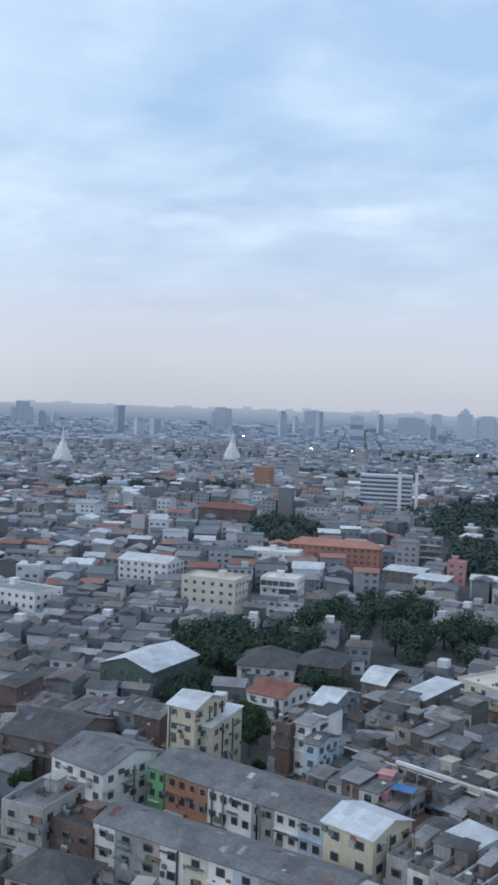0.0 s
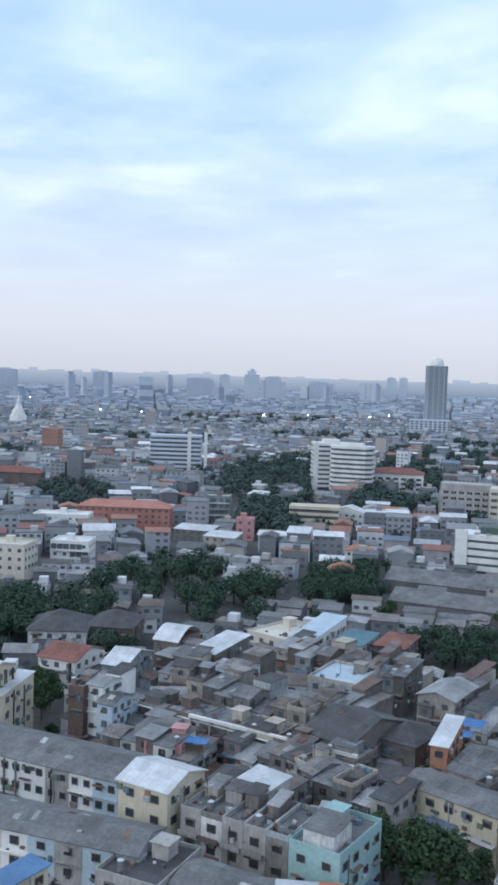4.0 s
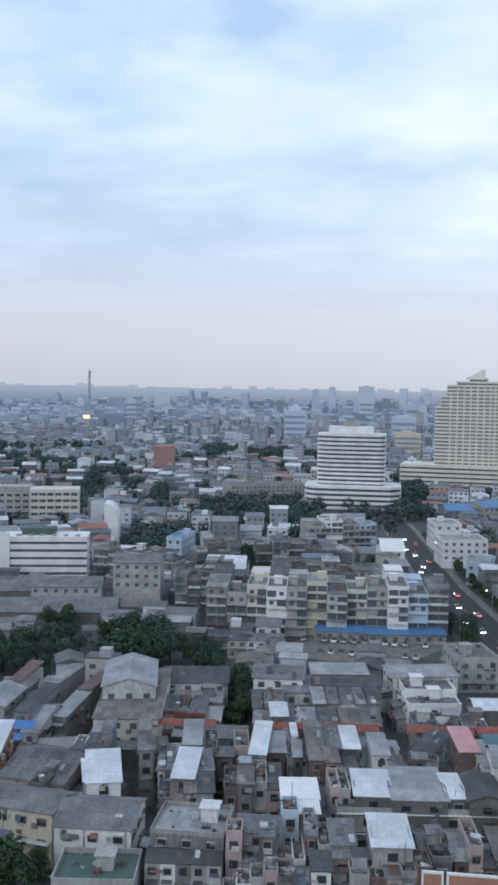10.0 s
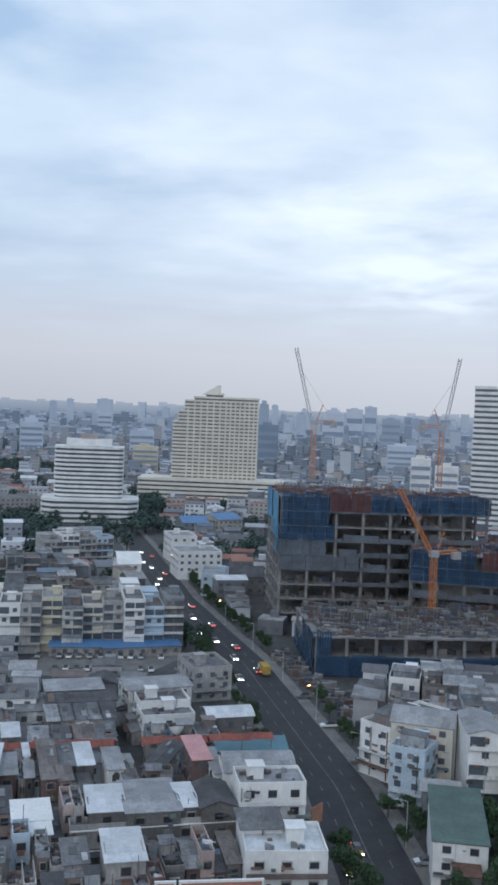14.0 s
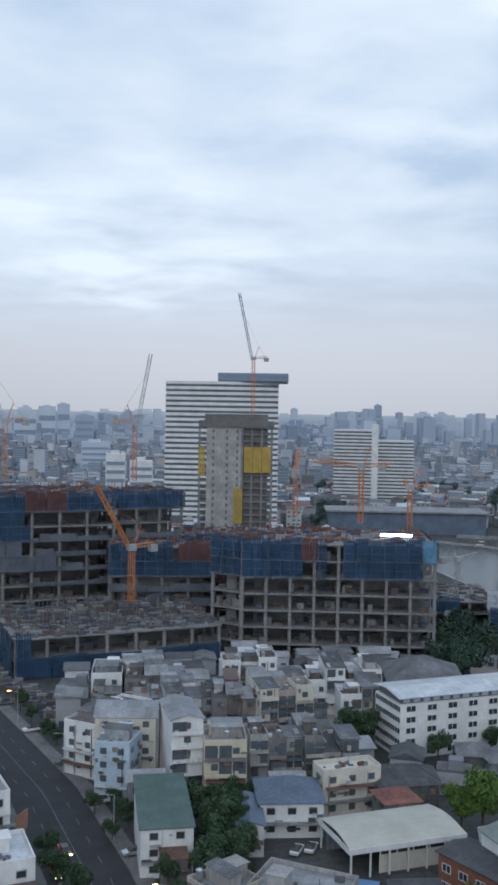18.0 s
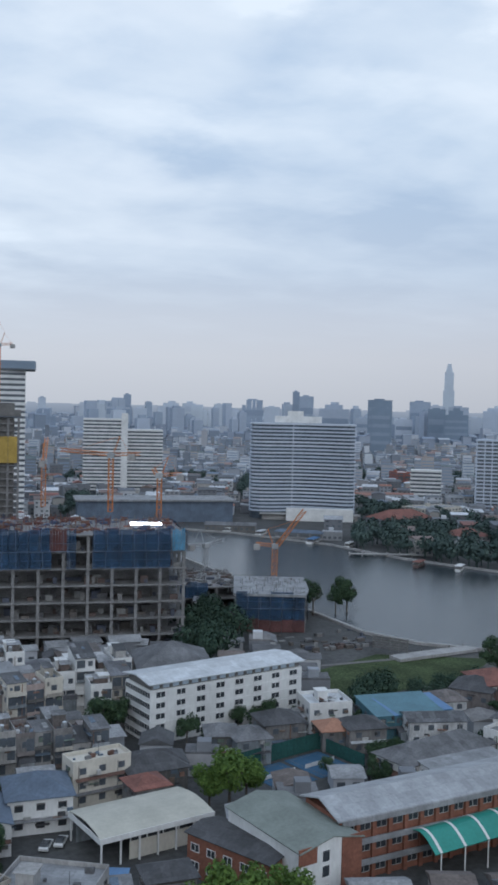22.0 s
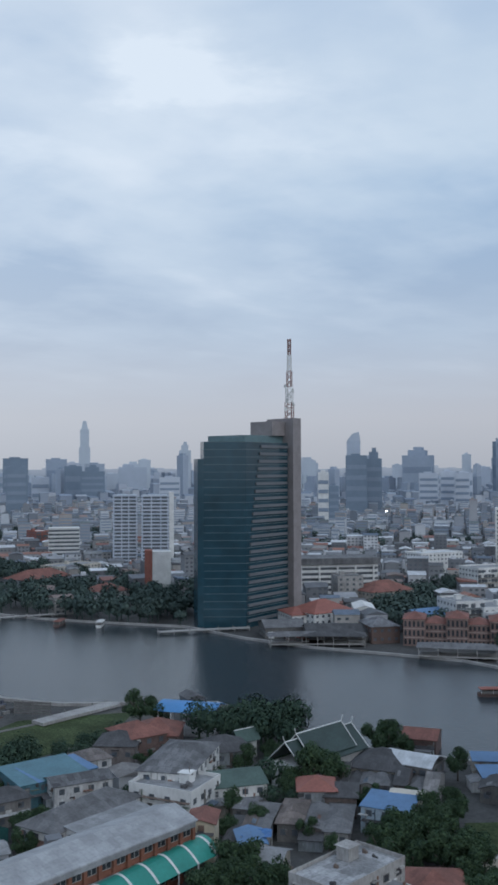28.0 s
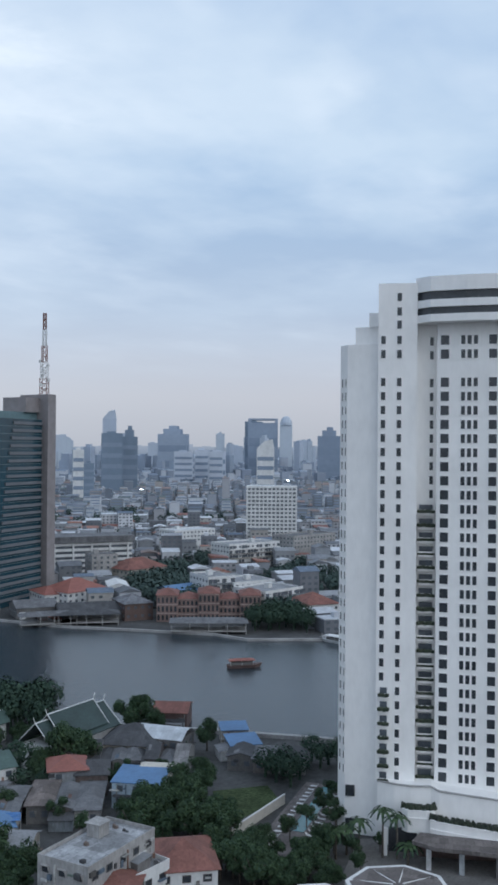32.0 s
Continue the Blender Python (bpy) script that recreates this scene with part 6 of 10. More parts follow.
for i in range(6):
    box_part("mullion", t, -5.4 + 3.4 * i, -5.2 + 3.4 * i, -6.02, -5.8, 3.4, 4.6, m_white)

# tennis courts and a green net fence
t = thing("tennis_court", 112.5, 193, 12, 0, "pair of blue tennis courts with white lines", "tennis court", kind="structure")
claim(112.5, 193, 26, 15, 12, 0)
for k in (-6.2, 6.2):
    box_part("court", t, k - 5.6, k + 5.6, -6.6, 6.6, 0, 0.06, m_court, "blue painted court")
    for a, b, c, d in ((-4.2, 4.2, -5.9, -5.8), (-4.2, 4.2, 5.8, 5.9), (-4.2, -4.1, -5.8, 5.8), (4.1, 4.2, -5.8, 5.8), (-4.1, 4.1, -0.05, 0.05)):
        box_part("line", t, k + a, k + b, c, d, 0.06, 0.075, m_marking)
    box_part("net", t, k - 4.6, k + 4.6, -0.03, 0.03, 0.08, 1.0, m_white)
t = thing("court_fence", 112.5, 193, 12, 0, "tall dark green net fence round the courts", "fence")
for i in range(14):
    u = -13 + 26 * i / 13
    box_part("post", t, u - 0.06, u + 0.06, 7.9, 8.02, 0, 4.2, m_courtgreen)
box_part("net", t, -13, 13, 7.95, 7.99, 0.1, 4.1, m_courtgreen)
box_part("net", t, 13.0, 13.04, -8, 7.9, 0.1, 3.4, m_courtgreen)

FORECOURT = [(176, 72), (196, 76), (206, 62), (200, 36), (180, 34), (172, 52)]
TAKEN.append((188, 55, 15, 22, 1, 0))
m_bluehall = paint("bright_blue_sheet", (0.07, 0.24, 0.52), rough=0.5, grain=0.1, dirt=0.15)
m_mud = paint("grey_brown_mud", (0.11, 0.105, 0.095), grain=0.4, dirt=0.4)
# temple hall by the river
t = thing("temple_hall", 210, 164.5, -2.5, 0, "temple hall with a steep green tiled roof edged white", "temple")
claim(210, 164.5, 32, 14, -2.5)
box_part("wall", t, -13.5, 13.5, -5, 5, 0, 6.5, m_white)
for k, (w, dz) in enumerate(((26, 0.0), (17, 1.3))):
    s = Soup()
    s.gable(w, 11 - k * 1.5, 6.4 + dz, 5.6, 0.8, 0.2, "x")
    r = part("roof", s, m_templeroof, t, "green glazed roof tiles")
    for sx in (-1, 1):
        s = Soup()
        e = sx * (w / 2 + 0.85)
        b = (11 - k * 1.5) / 2 + 0.8
        for sy in (-1, 1):
            s.rod((e, sy * b, 6.5 + dz), (e, 0, 12.3 + dz), 0.16)
        s.rod((e, 0, 12.2 + dz), (e + sx * 0.7, 0, 13.9 + dz), 0.12)
        part("bargeboard", s, m_white, r, "white bargeboard with a curled finial")
    s = Soup()
    s.rod((-w / 2 - 0.8, 0, 12.25 + dz), (w / 2 + 0.8, 0, 12.25 + dz), 0.2)
    part("ridge", s, m_white, r)

# meadow, car park and hotel garden
sheet("meadow", [(138, 246), (150, 262), (190, 276), (224, 256), (200, 240), (165, 236)], 0.03, m_grass, "rough green meadow with worn patches", "meadow")
sheet("car_park", [(-103, 286), (-62, 288), (-50, 326), (-98, 318)], 0.03, m_pave, "pale concrete car park", "car park")
TAKEN.append((-77, 304, 26, 18, 1, 0))
t = thing("swimming_pool", 201, 90.5, 9, 0, "narrow turquoise hotel pool with a pale rim", "pool", kind="structure")
claim(201, 90.5, 46, 13, 9, 1)
box_part("deck", t, -23, 23, -6.5, 6.5, 0, 0.12, m_roofbrown)
box_part("water", t, -8, 21, -1.6, 1.6, 0.12, 0.2, m_pool)
box_part("rim", t, -8.4, 21.4, 1.6, 2.0, 0.12, 0.3, m_pave)
box_part("rim", t, -8.4, 21.4, -2.0, -1.6, 0.12, 0.3, m_pave)
s = Soup()
s.box(-0.35, 0.35, -0.95, 0.5, 0.3, 0.38)
s.solid([(-0.35, 0.5, 0.3), (0.35, 0.5, 0.3), (0.35, 0.6, 0.3), (-0.35, 0.6, 0.3)], [(-0.35, 1.0, 0.85), (0.35, 1.0, 0.85), (0.35, 1.08, 0.85), (-0.35, 1.08, 0.85)])
lounge = s.mesh("bed", m_white)
s = Soup()
for a in (-0.3, 0.3):
    for b in (-0.8, 0.7):
        s.box(a - 0.03, a + 0.03, b - 0.03, b + 0.03, 0, 0.3)
leg = s.mesh("leg_frame", m_grey)
r = random.Random(3)
for i in range(34):
    u, v = -20 + 40 * (i % 17) / 16, 3.6 if i < 17 else -3.4
    c, s_ = math.cos(radians(9)), math.sin(radians(9))
    q = thing("sun_lounger", 201 + u * c - v * s_, 90.5 + u * s_ + v * c, 9 + r.uniform(-8, 8) + (180 if i < 17 else 0), 0.12, "white sun lounger beside the hotel pool", "sun lounger", "loungers round the pool")
    part("bed", lounge, None, q)
    part("leg_frame", leg, None, q)
t = thing("terrace_pavilion", 165.2, 56.5, 12, 0, "twin octagonal brown terrace roof with a white rim", "pavilion")
claim(161, 62, 34, 24, -55, 0)
for cx, cy, rad in ((0, 0, 9.6), (-9.0, 12.6, 6.8)):
    s = Soup()
    s.drum(cx, cy, 5.4, 6.2, rad, rad, 8)
    part("rim", s, m_white, t, "white moulded rim")
    s = Soup()
    s.drum(cx, cy, 6.2, 6.5, rad - 0.8, rad - 1.6, 8)
    part("roof", s, m_roofbrown, t)
    s = Soup()
    s.drum(cx, cy, 0, 5.4, rad - 1.2, rad - 1.2, 8)
    part("wall", s, m_tile, t)
    for i in range(8):
        a = math.pi * i / 4
        s = Soup()
        s.rod((cx + (rad - 1) * math.cos(a), cy + (rad - 1) * math.sin(a), 6.35), (cx + math.cos(a), cy + math.sin(a), 6.6), 0.12)
        part("rib", s, m_white, t)

# garden wall and lawn beside the pool
sheet("lawn", [(187, 105), (208, 100.5), (216, 108), (206, 118)], 0.04, m_grass, "dark green hotel lawn", "lawn")
TAKEN.append((202, 108, 13, 8, 1, 0))
t = thing("garden_wall", 192, 99.6, -2.2, 0, "pale rendered garden wall with a coping", "wall")
box_part("wall", t, -15, 15, -0.12, 0.12, 0, 2.2, m_beige)
box_part("coping", t, -15.1, 15.1, -0.2, 0.2, 2.2, 2.32, m_white)
sheet("forecourt", FORECOURT, 0.04, m_pave, "brownish paved forecourt of the hotel", "forecourt")

# open landing hall with a blue curved roof
t = thing("landing_hall", 220, 224.5, -64, 0, "open riverside hall with a bright blue curved roof", "hall")
claim(220, 224.5, 18, 15, -64)
s = Soup()
vault(s, -10, 10, [(-7 + 14 * i / 8, 7.2 + 1.8 * math.sin(math.pi * i / 8)) for i in range(9)], 0.15)
part("roof", s, m_bluehall, t, "bright blue steel sheets")
for i in range(5):
    for v in (-6.6, 6.6):
        box_part("post", t, -8.6 + 4.3 * i - 0.14, -8.6 + 4.3 * i + 0.14, v - 0.14, v + 0.14, 0, 7.4, m_white)
box_part("floor_slab", t, -9, 9, -7, 7, 0, 0.3, m_grey)

# old quay, slatted fence and path on the open ground by the river
TAKEN.append((192, 255, 34, 20, 1, 0))
t = thing("old_quay", 208, 267.3, 2.5, 0, "old concrete quay deck on the muddy bank", "quay")
box_part("deck", t, -17, 17, -3, 3, 0.2, 1.2, m_grey)
for i in range(6):
    box_part("post", t, -15.5 + 6.2 * i - 0.2, -15.5 + 6.2 * i + 0.2, 2.9, 3.2, 0, 2.0, m_darkgrey)
t = thing("slatted_fence", 196.5, 277, -56, 0, "tall dark slatted fence by the river", "fence")
for i in range(5):
    box_part("post", t, -6.5 + 3.2 * i - 0.1, -6.5 + 3.2 * i + 0.1, -0.1, 0.1, 0, 5.2, m_darkgrey)
for k in range(5):
    box_part("slat", t, -6.6, 6.6, -0.16, -0.1, 0.8 + 0.9 * k, 1.4 + 0.9 * k, m_darkgrey)
sheet("footpath", strip([(150, 272), (164, 270), (192, 268)], -1.0, 1.0), 0.03, m_pave, "pale concrete footpath along the meadow", "path", up=0.1)
sheet("mud_bank", [(186, 262), (224, 262), (236, 246), (212, 238), (184, 240)], 0.02, m_mud, "grey-brown muddy waste ground", "waste ground")
t = thing("shrine", 210.5, 192.5, -10, 0, "small shrine with a green roof edged white", "shrine")
claim(210.5, 192.5, 8, 6, -10)
box_part("wall", t, -3, 3, -2, 2, 0, 5, m_white)
s = Soup()
s.gable(7, 4.6, 5, 3.0, 0.5, 0.18, "x")
r = part("roof", s, m_greenroof, t)
s = Soup()
s.rod((-3.6, 0, 8.15), (3.6, 0, 8.15), 0.16)
part("ridge", s, m_white, r)


def customs_hall(x, y, rot):
    """A long old river office of three storeys: end pavilions, arched windows and pale string courses."""
    t = thing("customs_hall", x, y, rot, 0, "old pinkish-brown customs hall with arched windows and red roofs", "hall")
    claim(x, y, 52, 20, rot, 1)
    for x0, x1, front, h in ((-25, -15, -9.5, 12.5), (-15, -5, -7.5, 10.5), (-5, 5, -10, 13.5), (5, 15, -7.5, 10.5), (15, 25, -9.5, 12.5)):
        box_part("wall", t, x0, x1, front, 8, 0, h, m_customs)
        s = Soup()
        s.hip(x1 - x0, 8 - front, h, 2.6, 0.5, cx=(x0 + x1) / 2, cy=(8 + front) / 2)
        part("roof", s, m_redroof, t, "weathered red tiled roof")
        for k in range(1, 4):
            box_part("string_course", t, x0, x1, front - 0.25, front - 0.01, h * k / 3 - 0.35, h * k / 3, m_pinkish)
        for k in range(3):
            for i in range(5):
                u, z, e = x0 + (x1 - x0) * (i + 0.5) / 5, h * k / 3 + 0.7, h / 3 - 1.5
                s = Soup()
                ring = [(u - 0.55, z), (u + 0.55, z), (u + 0.55, z + e * 0.7), (u + 0.3, z + e * 0.95), (u, z + e), (u - 0.3, z + e * 0.95), (u - 0.55, z + e * 0.7)]
                s.solid([(a, front + 0.05, b) for a, b in ring], [(a, front - 0.1, b) for a, b in ring])
                part("arched_window", s, m_glass, t)
    return t


# ---- the streets below the balcony ----
# west: long terraces and shop houses
terrace(8, 'shop house in a terrace under one long grey sheet roof', -157.0, 91.7, 40.8, 12.8, 23.6, 13, walls=(m_lime, m_orange, m_orange, m_white, m_white, m_grey, m_white, m_paleblue,), roof='gable_x', rm=m_roofgrey)
terrace(10, 'shop house in a stained terrace under one long grey sheet roof', -135.3, 74.7, 47.4, 9.6, 28.5, 13, walls=(m_white, m_wall, m_grey, m_white, m_beige, m_white, m_paleblue, m_grey, m_paleblue, m_wall,), roof='gable_x', rm=m_roofgrey)
house('town house with a dark flat roof and white windows', -111.7, 83.3, 10.3, 13.0, 22.5, 12, m_grey, 'flat', m_roofdark)
house('cream terrace house under a grey sheet roof', -100.6, 87.7, 11.3, 8.5, 17.6, 12, m_cream, 'gable_x', m_roofgrey)
t = house('hall with a curved pale and orange sheet roof', -92.1, 93.7, 13.0, 10.1, 42.4, 11, m_cream, 'arch', m_zinc)
for a, b, mat, label in ((3.6, 6.95, m_orangesheet, "faded orange roof sheets"), (-6.95, -2.6, m_roofgrey, "weathered grey roof sheets")):
    s = Soup()
    vault(s, a, b, [(-5.4 + 10.8 * i / 8, 11.16 + 2.02 * math.sin(math.pi * i / 8)) for i in range(9)], 0.05)
    part("roof_strip", s, mat, t, label)
house('narrow cream house with a blue-edged roof', -117.1, 63.5, 11.2, 3.5, 104.9, 14, m_cream, 'shed', m_blueroof)
house('tall cream house with a bright sheet roof', -126.2, 96.3, 9.9, 11.0, 17.9, 17, m_cream, 'gable_x', m_zinc)
terrace(5, 'grey apartment house with a cluttered flat roof', -111.6, 103.3, 19.7, 11.4, 17.9, 14, walls=(m_grey, m_wall, m_grey, m_grey, m_wall,), roof='flat', rm=m_roofgrey)
house('apartment house with a turquoise end wall', -97.8, 108.6, 8.6, 14.3, 15.3, 14, m_teal, 'flat', m_roofgrey)
house('rooftop hut with a pale sheet roof', -115.9, 109.6, 6.7, 6.5, 9.4, 16, m_wall, 'shed', m_zinc, z0=13.6)
house('tall cream town house with a white roof', -193.1, 98.2, 7.3, 12.3, 29.3, 18, m_cream, 'gable_x', m_zinc)
house('cream town house wing with a white lean-to roof', -191.1, 103.0, 3.9, 13.6, 31.2, 14, m_cream, 'shed', m_zinc)
house('white corner house with a low grey roof', -183.0, 73.3, 14.9, 17.1, 22.0, 13, m_white, 'gable_x', m_roofgrey)
house('stained grey apartment block with a flat roof', -168.1, 55.1, 8.9, 12.9, 36.0, 13, m_grey, 'flat', m_roofgrey)
house('brown brick house with a dark roof', -160.5, 59.9, 11.6, 8.7, 29.1, 11, m_rust, 'flat', m_roofdark)
house('low hall with a dark roof and skylights', -147.7, 50.5, 11.8, 10.3, 37.3, 9, m_wall, 'hip', m_roofdark)
house('low workshop under a wide dark roof', -214.6, 73.6, 18.0, 20.5, 36.6, 9, m_wall, 'gable_x', m_roofdark)
terrace(7, 'low shop house with a rust-red eave board', -229.6, 85.4, 51.4, 10.8, 31.3, 9, walls=(m_rust, m_wall, m_rust, m_wall, m_rust, m_wall, m_rust,))
house('warehouse with a large bright white roof', -261.9, 117.2, 18.3, 24.2, 31.3, 9, m_greenroof, 'gable_y', m_zinc)
house('low house with a dark brown hipped roof', -254.1, 153.9, 17.1, 18.0, 50.4, 7, m_wall, 'hip', m_roofdark)
house('low house with a dark brown hipped roof', -247.1, 169.0, 14.1, 16.4, 40.8, 7, m_wall, 'hip', m_roofdark)
house('white house with a faded red tiled roof', -219.6, 136.4, 11.3, 14.5, 25.4, 9, m_white, 'gable_x', m_redroof)
terrace(3, 'four-storey house with a red side wall', -180.2, 121.8, 11.8, 17.0, 22.9, 13, walls=(m_rust, m_white, m_paleblue,))
house('house with a bright sheet roof', -201.7, 141.9, 6.5, 15.3, 27.7, 11, m_wall, 'gable_x', m_zinc)
house('house with a bright curved sheet roof', -211.4, 165.4, 7.2, 14.0, 25.2, 11, m_wall, 'arch', m_zinc)
house('dark-walled house with a bright lean-to roof', -196.4, 168.8, 7.5, 16.8, 15.1, 11, m_darkgrey, 'shed', m_zinc)
house('pink house with a flat terrace roof', -155.1, 120.3, 7.7, 10.9, 34.6, 9, m_pink, 'flat', m_pink)
terrace(6, 'old row house with a pale concrete roof ledge', -151.1, 138.1, 57.4, 9.6, 13.6, 9, roof='flat', ledge=m_white)
terrace(6, 'old row house with rusty sheet roofs', -176.9, 128.8, 33.4, 14.8, 20.4, 9)
terrace(5, 'old row house with rusty sheet roofs', -157.2, 119.1, 21.2, 11.4, 19.5, 9)
terrace(5, 'old row house with grey sheet roofs', -186.8, 156.6, 23.2, 15.1, 22.6, 9)
terrace(5, 'old row house with grey sheet roofs', -192.6, 163.7, 29.3, 15.2, 10.8, 9)
terrace(6, 'old row house with grey sheet roofs', -161.2, 153.9, 29.5, 16.7, 11.5, 9)
terrace(4, 'old row house with grey sheet roofs', -140.6, 134.8, 17.1, 11.8, 9.3, 9)
terrace(4, 'old row house with grey sheet roofs', -127.2, 119.1, 15.9, 9.3, 6.5, 10)
terrace(3, 'old row house with grey sheet roofs', -127.1, 133.4, 10.5, 9.1, -3.9, 10)
# closed dark walls stand for the shade under this open roof
house('open hall with a dark roof on white posts', -132.6, 152.1, 12.2, 20.7, 4.7, 11, m_darkgrey, 'gable_x', m_roofdark)
house('low house with a dark hipped roof', -125.1, 160.2, 9.4, 12.9, 12.8, 10, m_darkgrey, 'hip', m_roofdark)
terrace(4, 'old dark row house with patched roofs', -112.9, 132.3, 17.2, 9.8, 9.4, 11, walls=(m_darkgrey, m_wall, m_darkgrey, m_grey,))
house('narrow orange house with a pale roof', -113.1, 157.3, 3.3, 14.4, 24.0, 14, m_orange, 'shed', m_zinc)
house('pinkish house with pale sheet roofs', -100.7, 157.6, 13.2, 16.4, 4.5, 11, m_pinkish, 'gable_x', m_roof)
house('house with a bright new sheet roof', -88.2, 155.2, 6.0, 12.5, 30.7, 13, m_white, 'shed', m_zinc)
house('cream house with square windows and a grey roof', -98.6, 142.6, 19.1, 9.0, 4.1, 11, m_cream, 'gable_x', m_roofgrey)
house('white house with a broad grey roof', -81.5, 142.8, 12.9, 12.2, 16.3, 11, m_white, 'gable_x', m_roofgrey)
house('garage with a flat dark green roof', -75.1, 130.7, 12.7, 10.1, 20.4, 8, m_grey, 'flat', m_greenroof)
t = thing("roof_beam", -142.2, 136.0, 17.4, 0, "long pale concrete beam over a row of roofs", "beam")
box_part("beam", t, -20, 20, -0.35, 0.35, 9.6, 10.3, m_white)
for i in range(9):
    box_part("post", t, -19.5 + 4.85 * i - 0.2, -19.5 + 4.85 * i + 0.2, -0.25, 0.25, 0, 9.6, m_grey)
# centre-west: houses up to the factory
house('white domed building with arched facade', -201.5, 199.3, 15.3, 19.7, 5.6, 9, m_beige, 'flat', m_beige)
house('pale blue house with a blue-grey roof', -197.4, 208.0, 7.5, 23.0, 18.5, 9, m_white, 'shed', m_paleblue)
house('house with a turquoise hipped roof', -187.5, 213.7, 8.6, 15.9, 22.5, 8, m_wall, 'hip', m_tealroof)
house('house with a dark red hipped roof', -178.1, 221.0, 8.8, 15.8, 23.1, 8, m_wall, 'hip', m_redroof)
terrace(5, 'low row house with grey roofs', -182.3, 192.7, 23.1, 18.8, 12.3, 9)
house('house with a flat pale blue terrace', -160.7, 179.1, 12.7, 15.8, 19.5, 10, m_wall, 'flat', m_paleblue)
terrace(5, 'low row house with grey roofs', -145.4, 165.8, 17.7, 18.3, 7.5, 10)
terrace(4, 'low row house with grey roofs', -157.4, 196.7, 11.5, 22.7, 17.3, 10)
house('hall with a bright white gabled roof', -135.3, 187.6, 9.1, 14.3, 14.2, 11, m_wall, 'gable_y', m_roofpale)
terrace(6, 'house with pale patched sheet roofs', -129.6, 199.0, 21.0, 38.2, 8.2, 9)
house('long brown house with a tan front roof', -106.8, 202.3, 14.4, 29.5, 20.5, 10, m_beige, 'shed', m_roofbrown)
house('raised roof lantern with bright gabled sheets', -110.7, 207.9, 12.3, 21.7, 25.9, 14, m_wall, 'gable_y', m_roofpale, z0=9.0)
terrace(4, 'row house with cluttered roof terraces', -93.6, 156.1, 11.6, 19.6, 3.6, 11, roof='mixed')
house('house with a bright white lean-to roof', -88.0, 154.1, 6.5, 8.4, 33.2, 13, m_grey, 'shed', m_zinc)
terrace(3, 'row house with small roofs', -101.2, 174.3, 7.0, 16.8, 19.0, 10)
# centre: blocks beside the avenue
house('low shed with a turquoise roof', -19.5, 221.6, 16.3, 8.5, 11.6, 6, m_wall, 'shed', m_tealroof)
house('white block with a curved pale roof', -15.7, 192.1, 13.8, 10.4, 15.1, 13, m_white, 'arch', m_roofpale)
house('white apartment block with a roof terrace', -12.0, 177.2, 12.4, 8.1, 14.9, 16, m_white, 'flat', m_roofpale)
house('white house with a small grey hipped roof', -12.4, 163.5, 6.8, 7.9, 14.6, 14, m_white, 'hip', m_roofgrey)
house('white apartment house with square windows', -8.0, 158.1, 13.3, 11.1, 11.1, 13, m_white, 'flat', m_zinc)
terrace(12, 'apartment house with balconies in a long row', -97.5, 330.0, 82.2, 36.0, 17.0, 16, walls=(m_wall, m_grey, m_beige, m_white, m_grey, m_cream, m_wall, m_beige, m_grey, m_white, m_paleblue, m_wall,), roof='mixed')
house('long low shed with a blue roof', -87.4, 314.0, 17.5, 7.7, 12.2, 3.2, m_wall, 'shed', m_blueroof)
house('long low shed with a blue roof', -66.9, 319.6, 26.3, 7.8, 23.7, 3.2, m_wall, 'shed', m_blueroof)
terrace(4, 'low hut with patched roofs', -109.8, 284.0, 23.7, 13.8, 19.9, 5)
# east of the avenue
house('low shop hall with a green and grey roof', 23.1, 182.2, 9.6, 20.6, -2.2, 9, m_white, 'shed', m_greenroof)
house('tall white block with a teal screen', 16.4, 232.5, 9.0, 23.2, -39.5, 12, m_white, 'flat', m_roofgrey)
house('pale blue block with a blank wall', 17.0, 212.5, 7.8, 8.5, -23.1, 12, m_paleblue, 'flat', m_zinc)
house('beige block with a curved pale roof', 19.9, 222.7, 13.7, 11.0, -10.4, 15, m_beige, 'arch', m_roofpale)
house('tall white apartment house with balconies', 30.8, 212.3, 6.9, 14.9, 2.5, 18, m_white, 'gable_y', m_roofpale)
house('cream apartment house with balconies', 39.3, 205.6, 9.1, 11.0, -7.3, 14, m_cream, 'flat', m_roofpale)
terrace(6, 'old apartment house with cluttered roof', 58.5, 215.1, 25.0, 15.2, -2.2, 11, walls=(m_grey, m_wall, m_grey, m_wall, m_grey, m_wall,), roof='mixed')
house('beige house with long window bands', 64.2, 196.0, 13.2, 6.0, 6.3, 9, m_beige, 'flat', m_beige)
house('white villa with a blue-grey hipped roof', 49.9, 190.0, 12.6, 12.3, -7.7, 7, m_white, 'hip', m_slate)
house('small villa wing with a blue-grey roof', 40.3, 184.3, 5.0, 14.5, -7.9, 6, m_white, 'gable_y', m_slate)
house('villa with a brownish-red roof', 71.7, 186.2, 7.5, 7.2, 2.9, 6, m_wall, 'hip', m_redroof)
house('villa with a dark hipped roof', 76.6, 195.3, 13.1, 9.1, -1.0, 6, m_wall, 'hip', m_roofdark)
house('white house with two dark windows', 18.8, 275.0, 8.4, 15.2, -6.5, 11, m_white, 'flat', m_roofgrey)
terrace(5, 'row house with grey roofs', 37.5, 273.5, 28.9, 18.4, -2.1, 10)
terrace(3, 'row house with grey roofs', 38.6, 254.0, 13.4, 13.8, 1.7, 10)
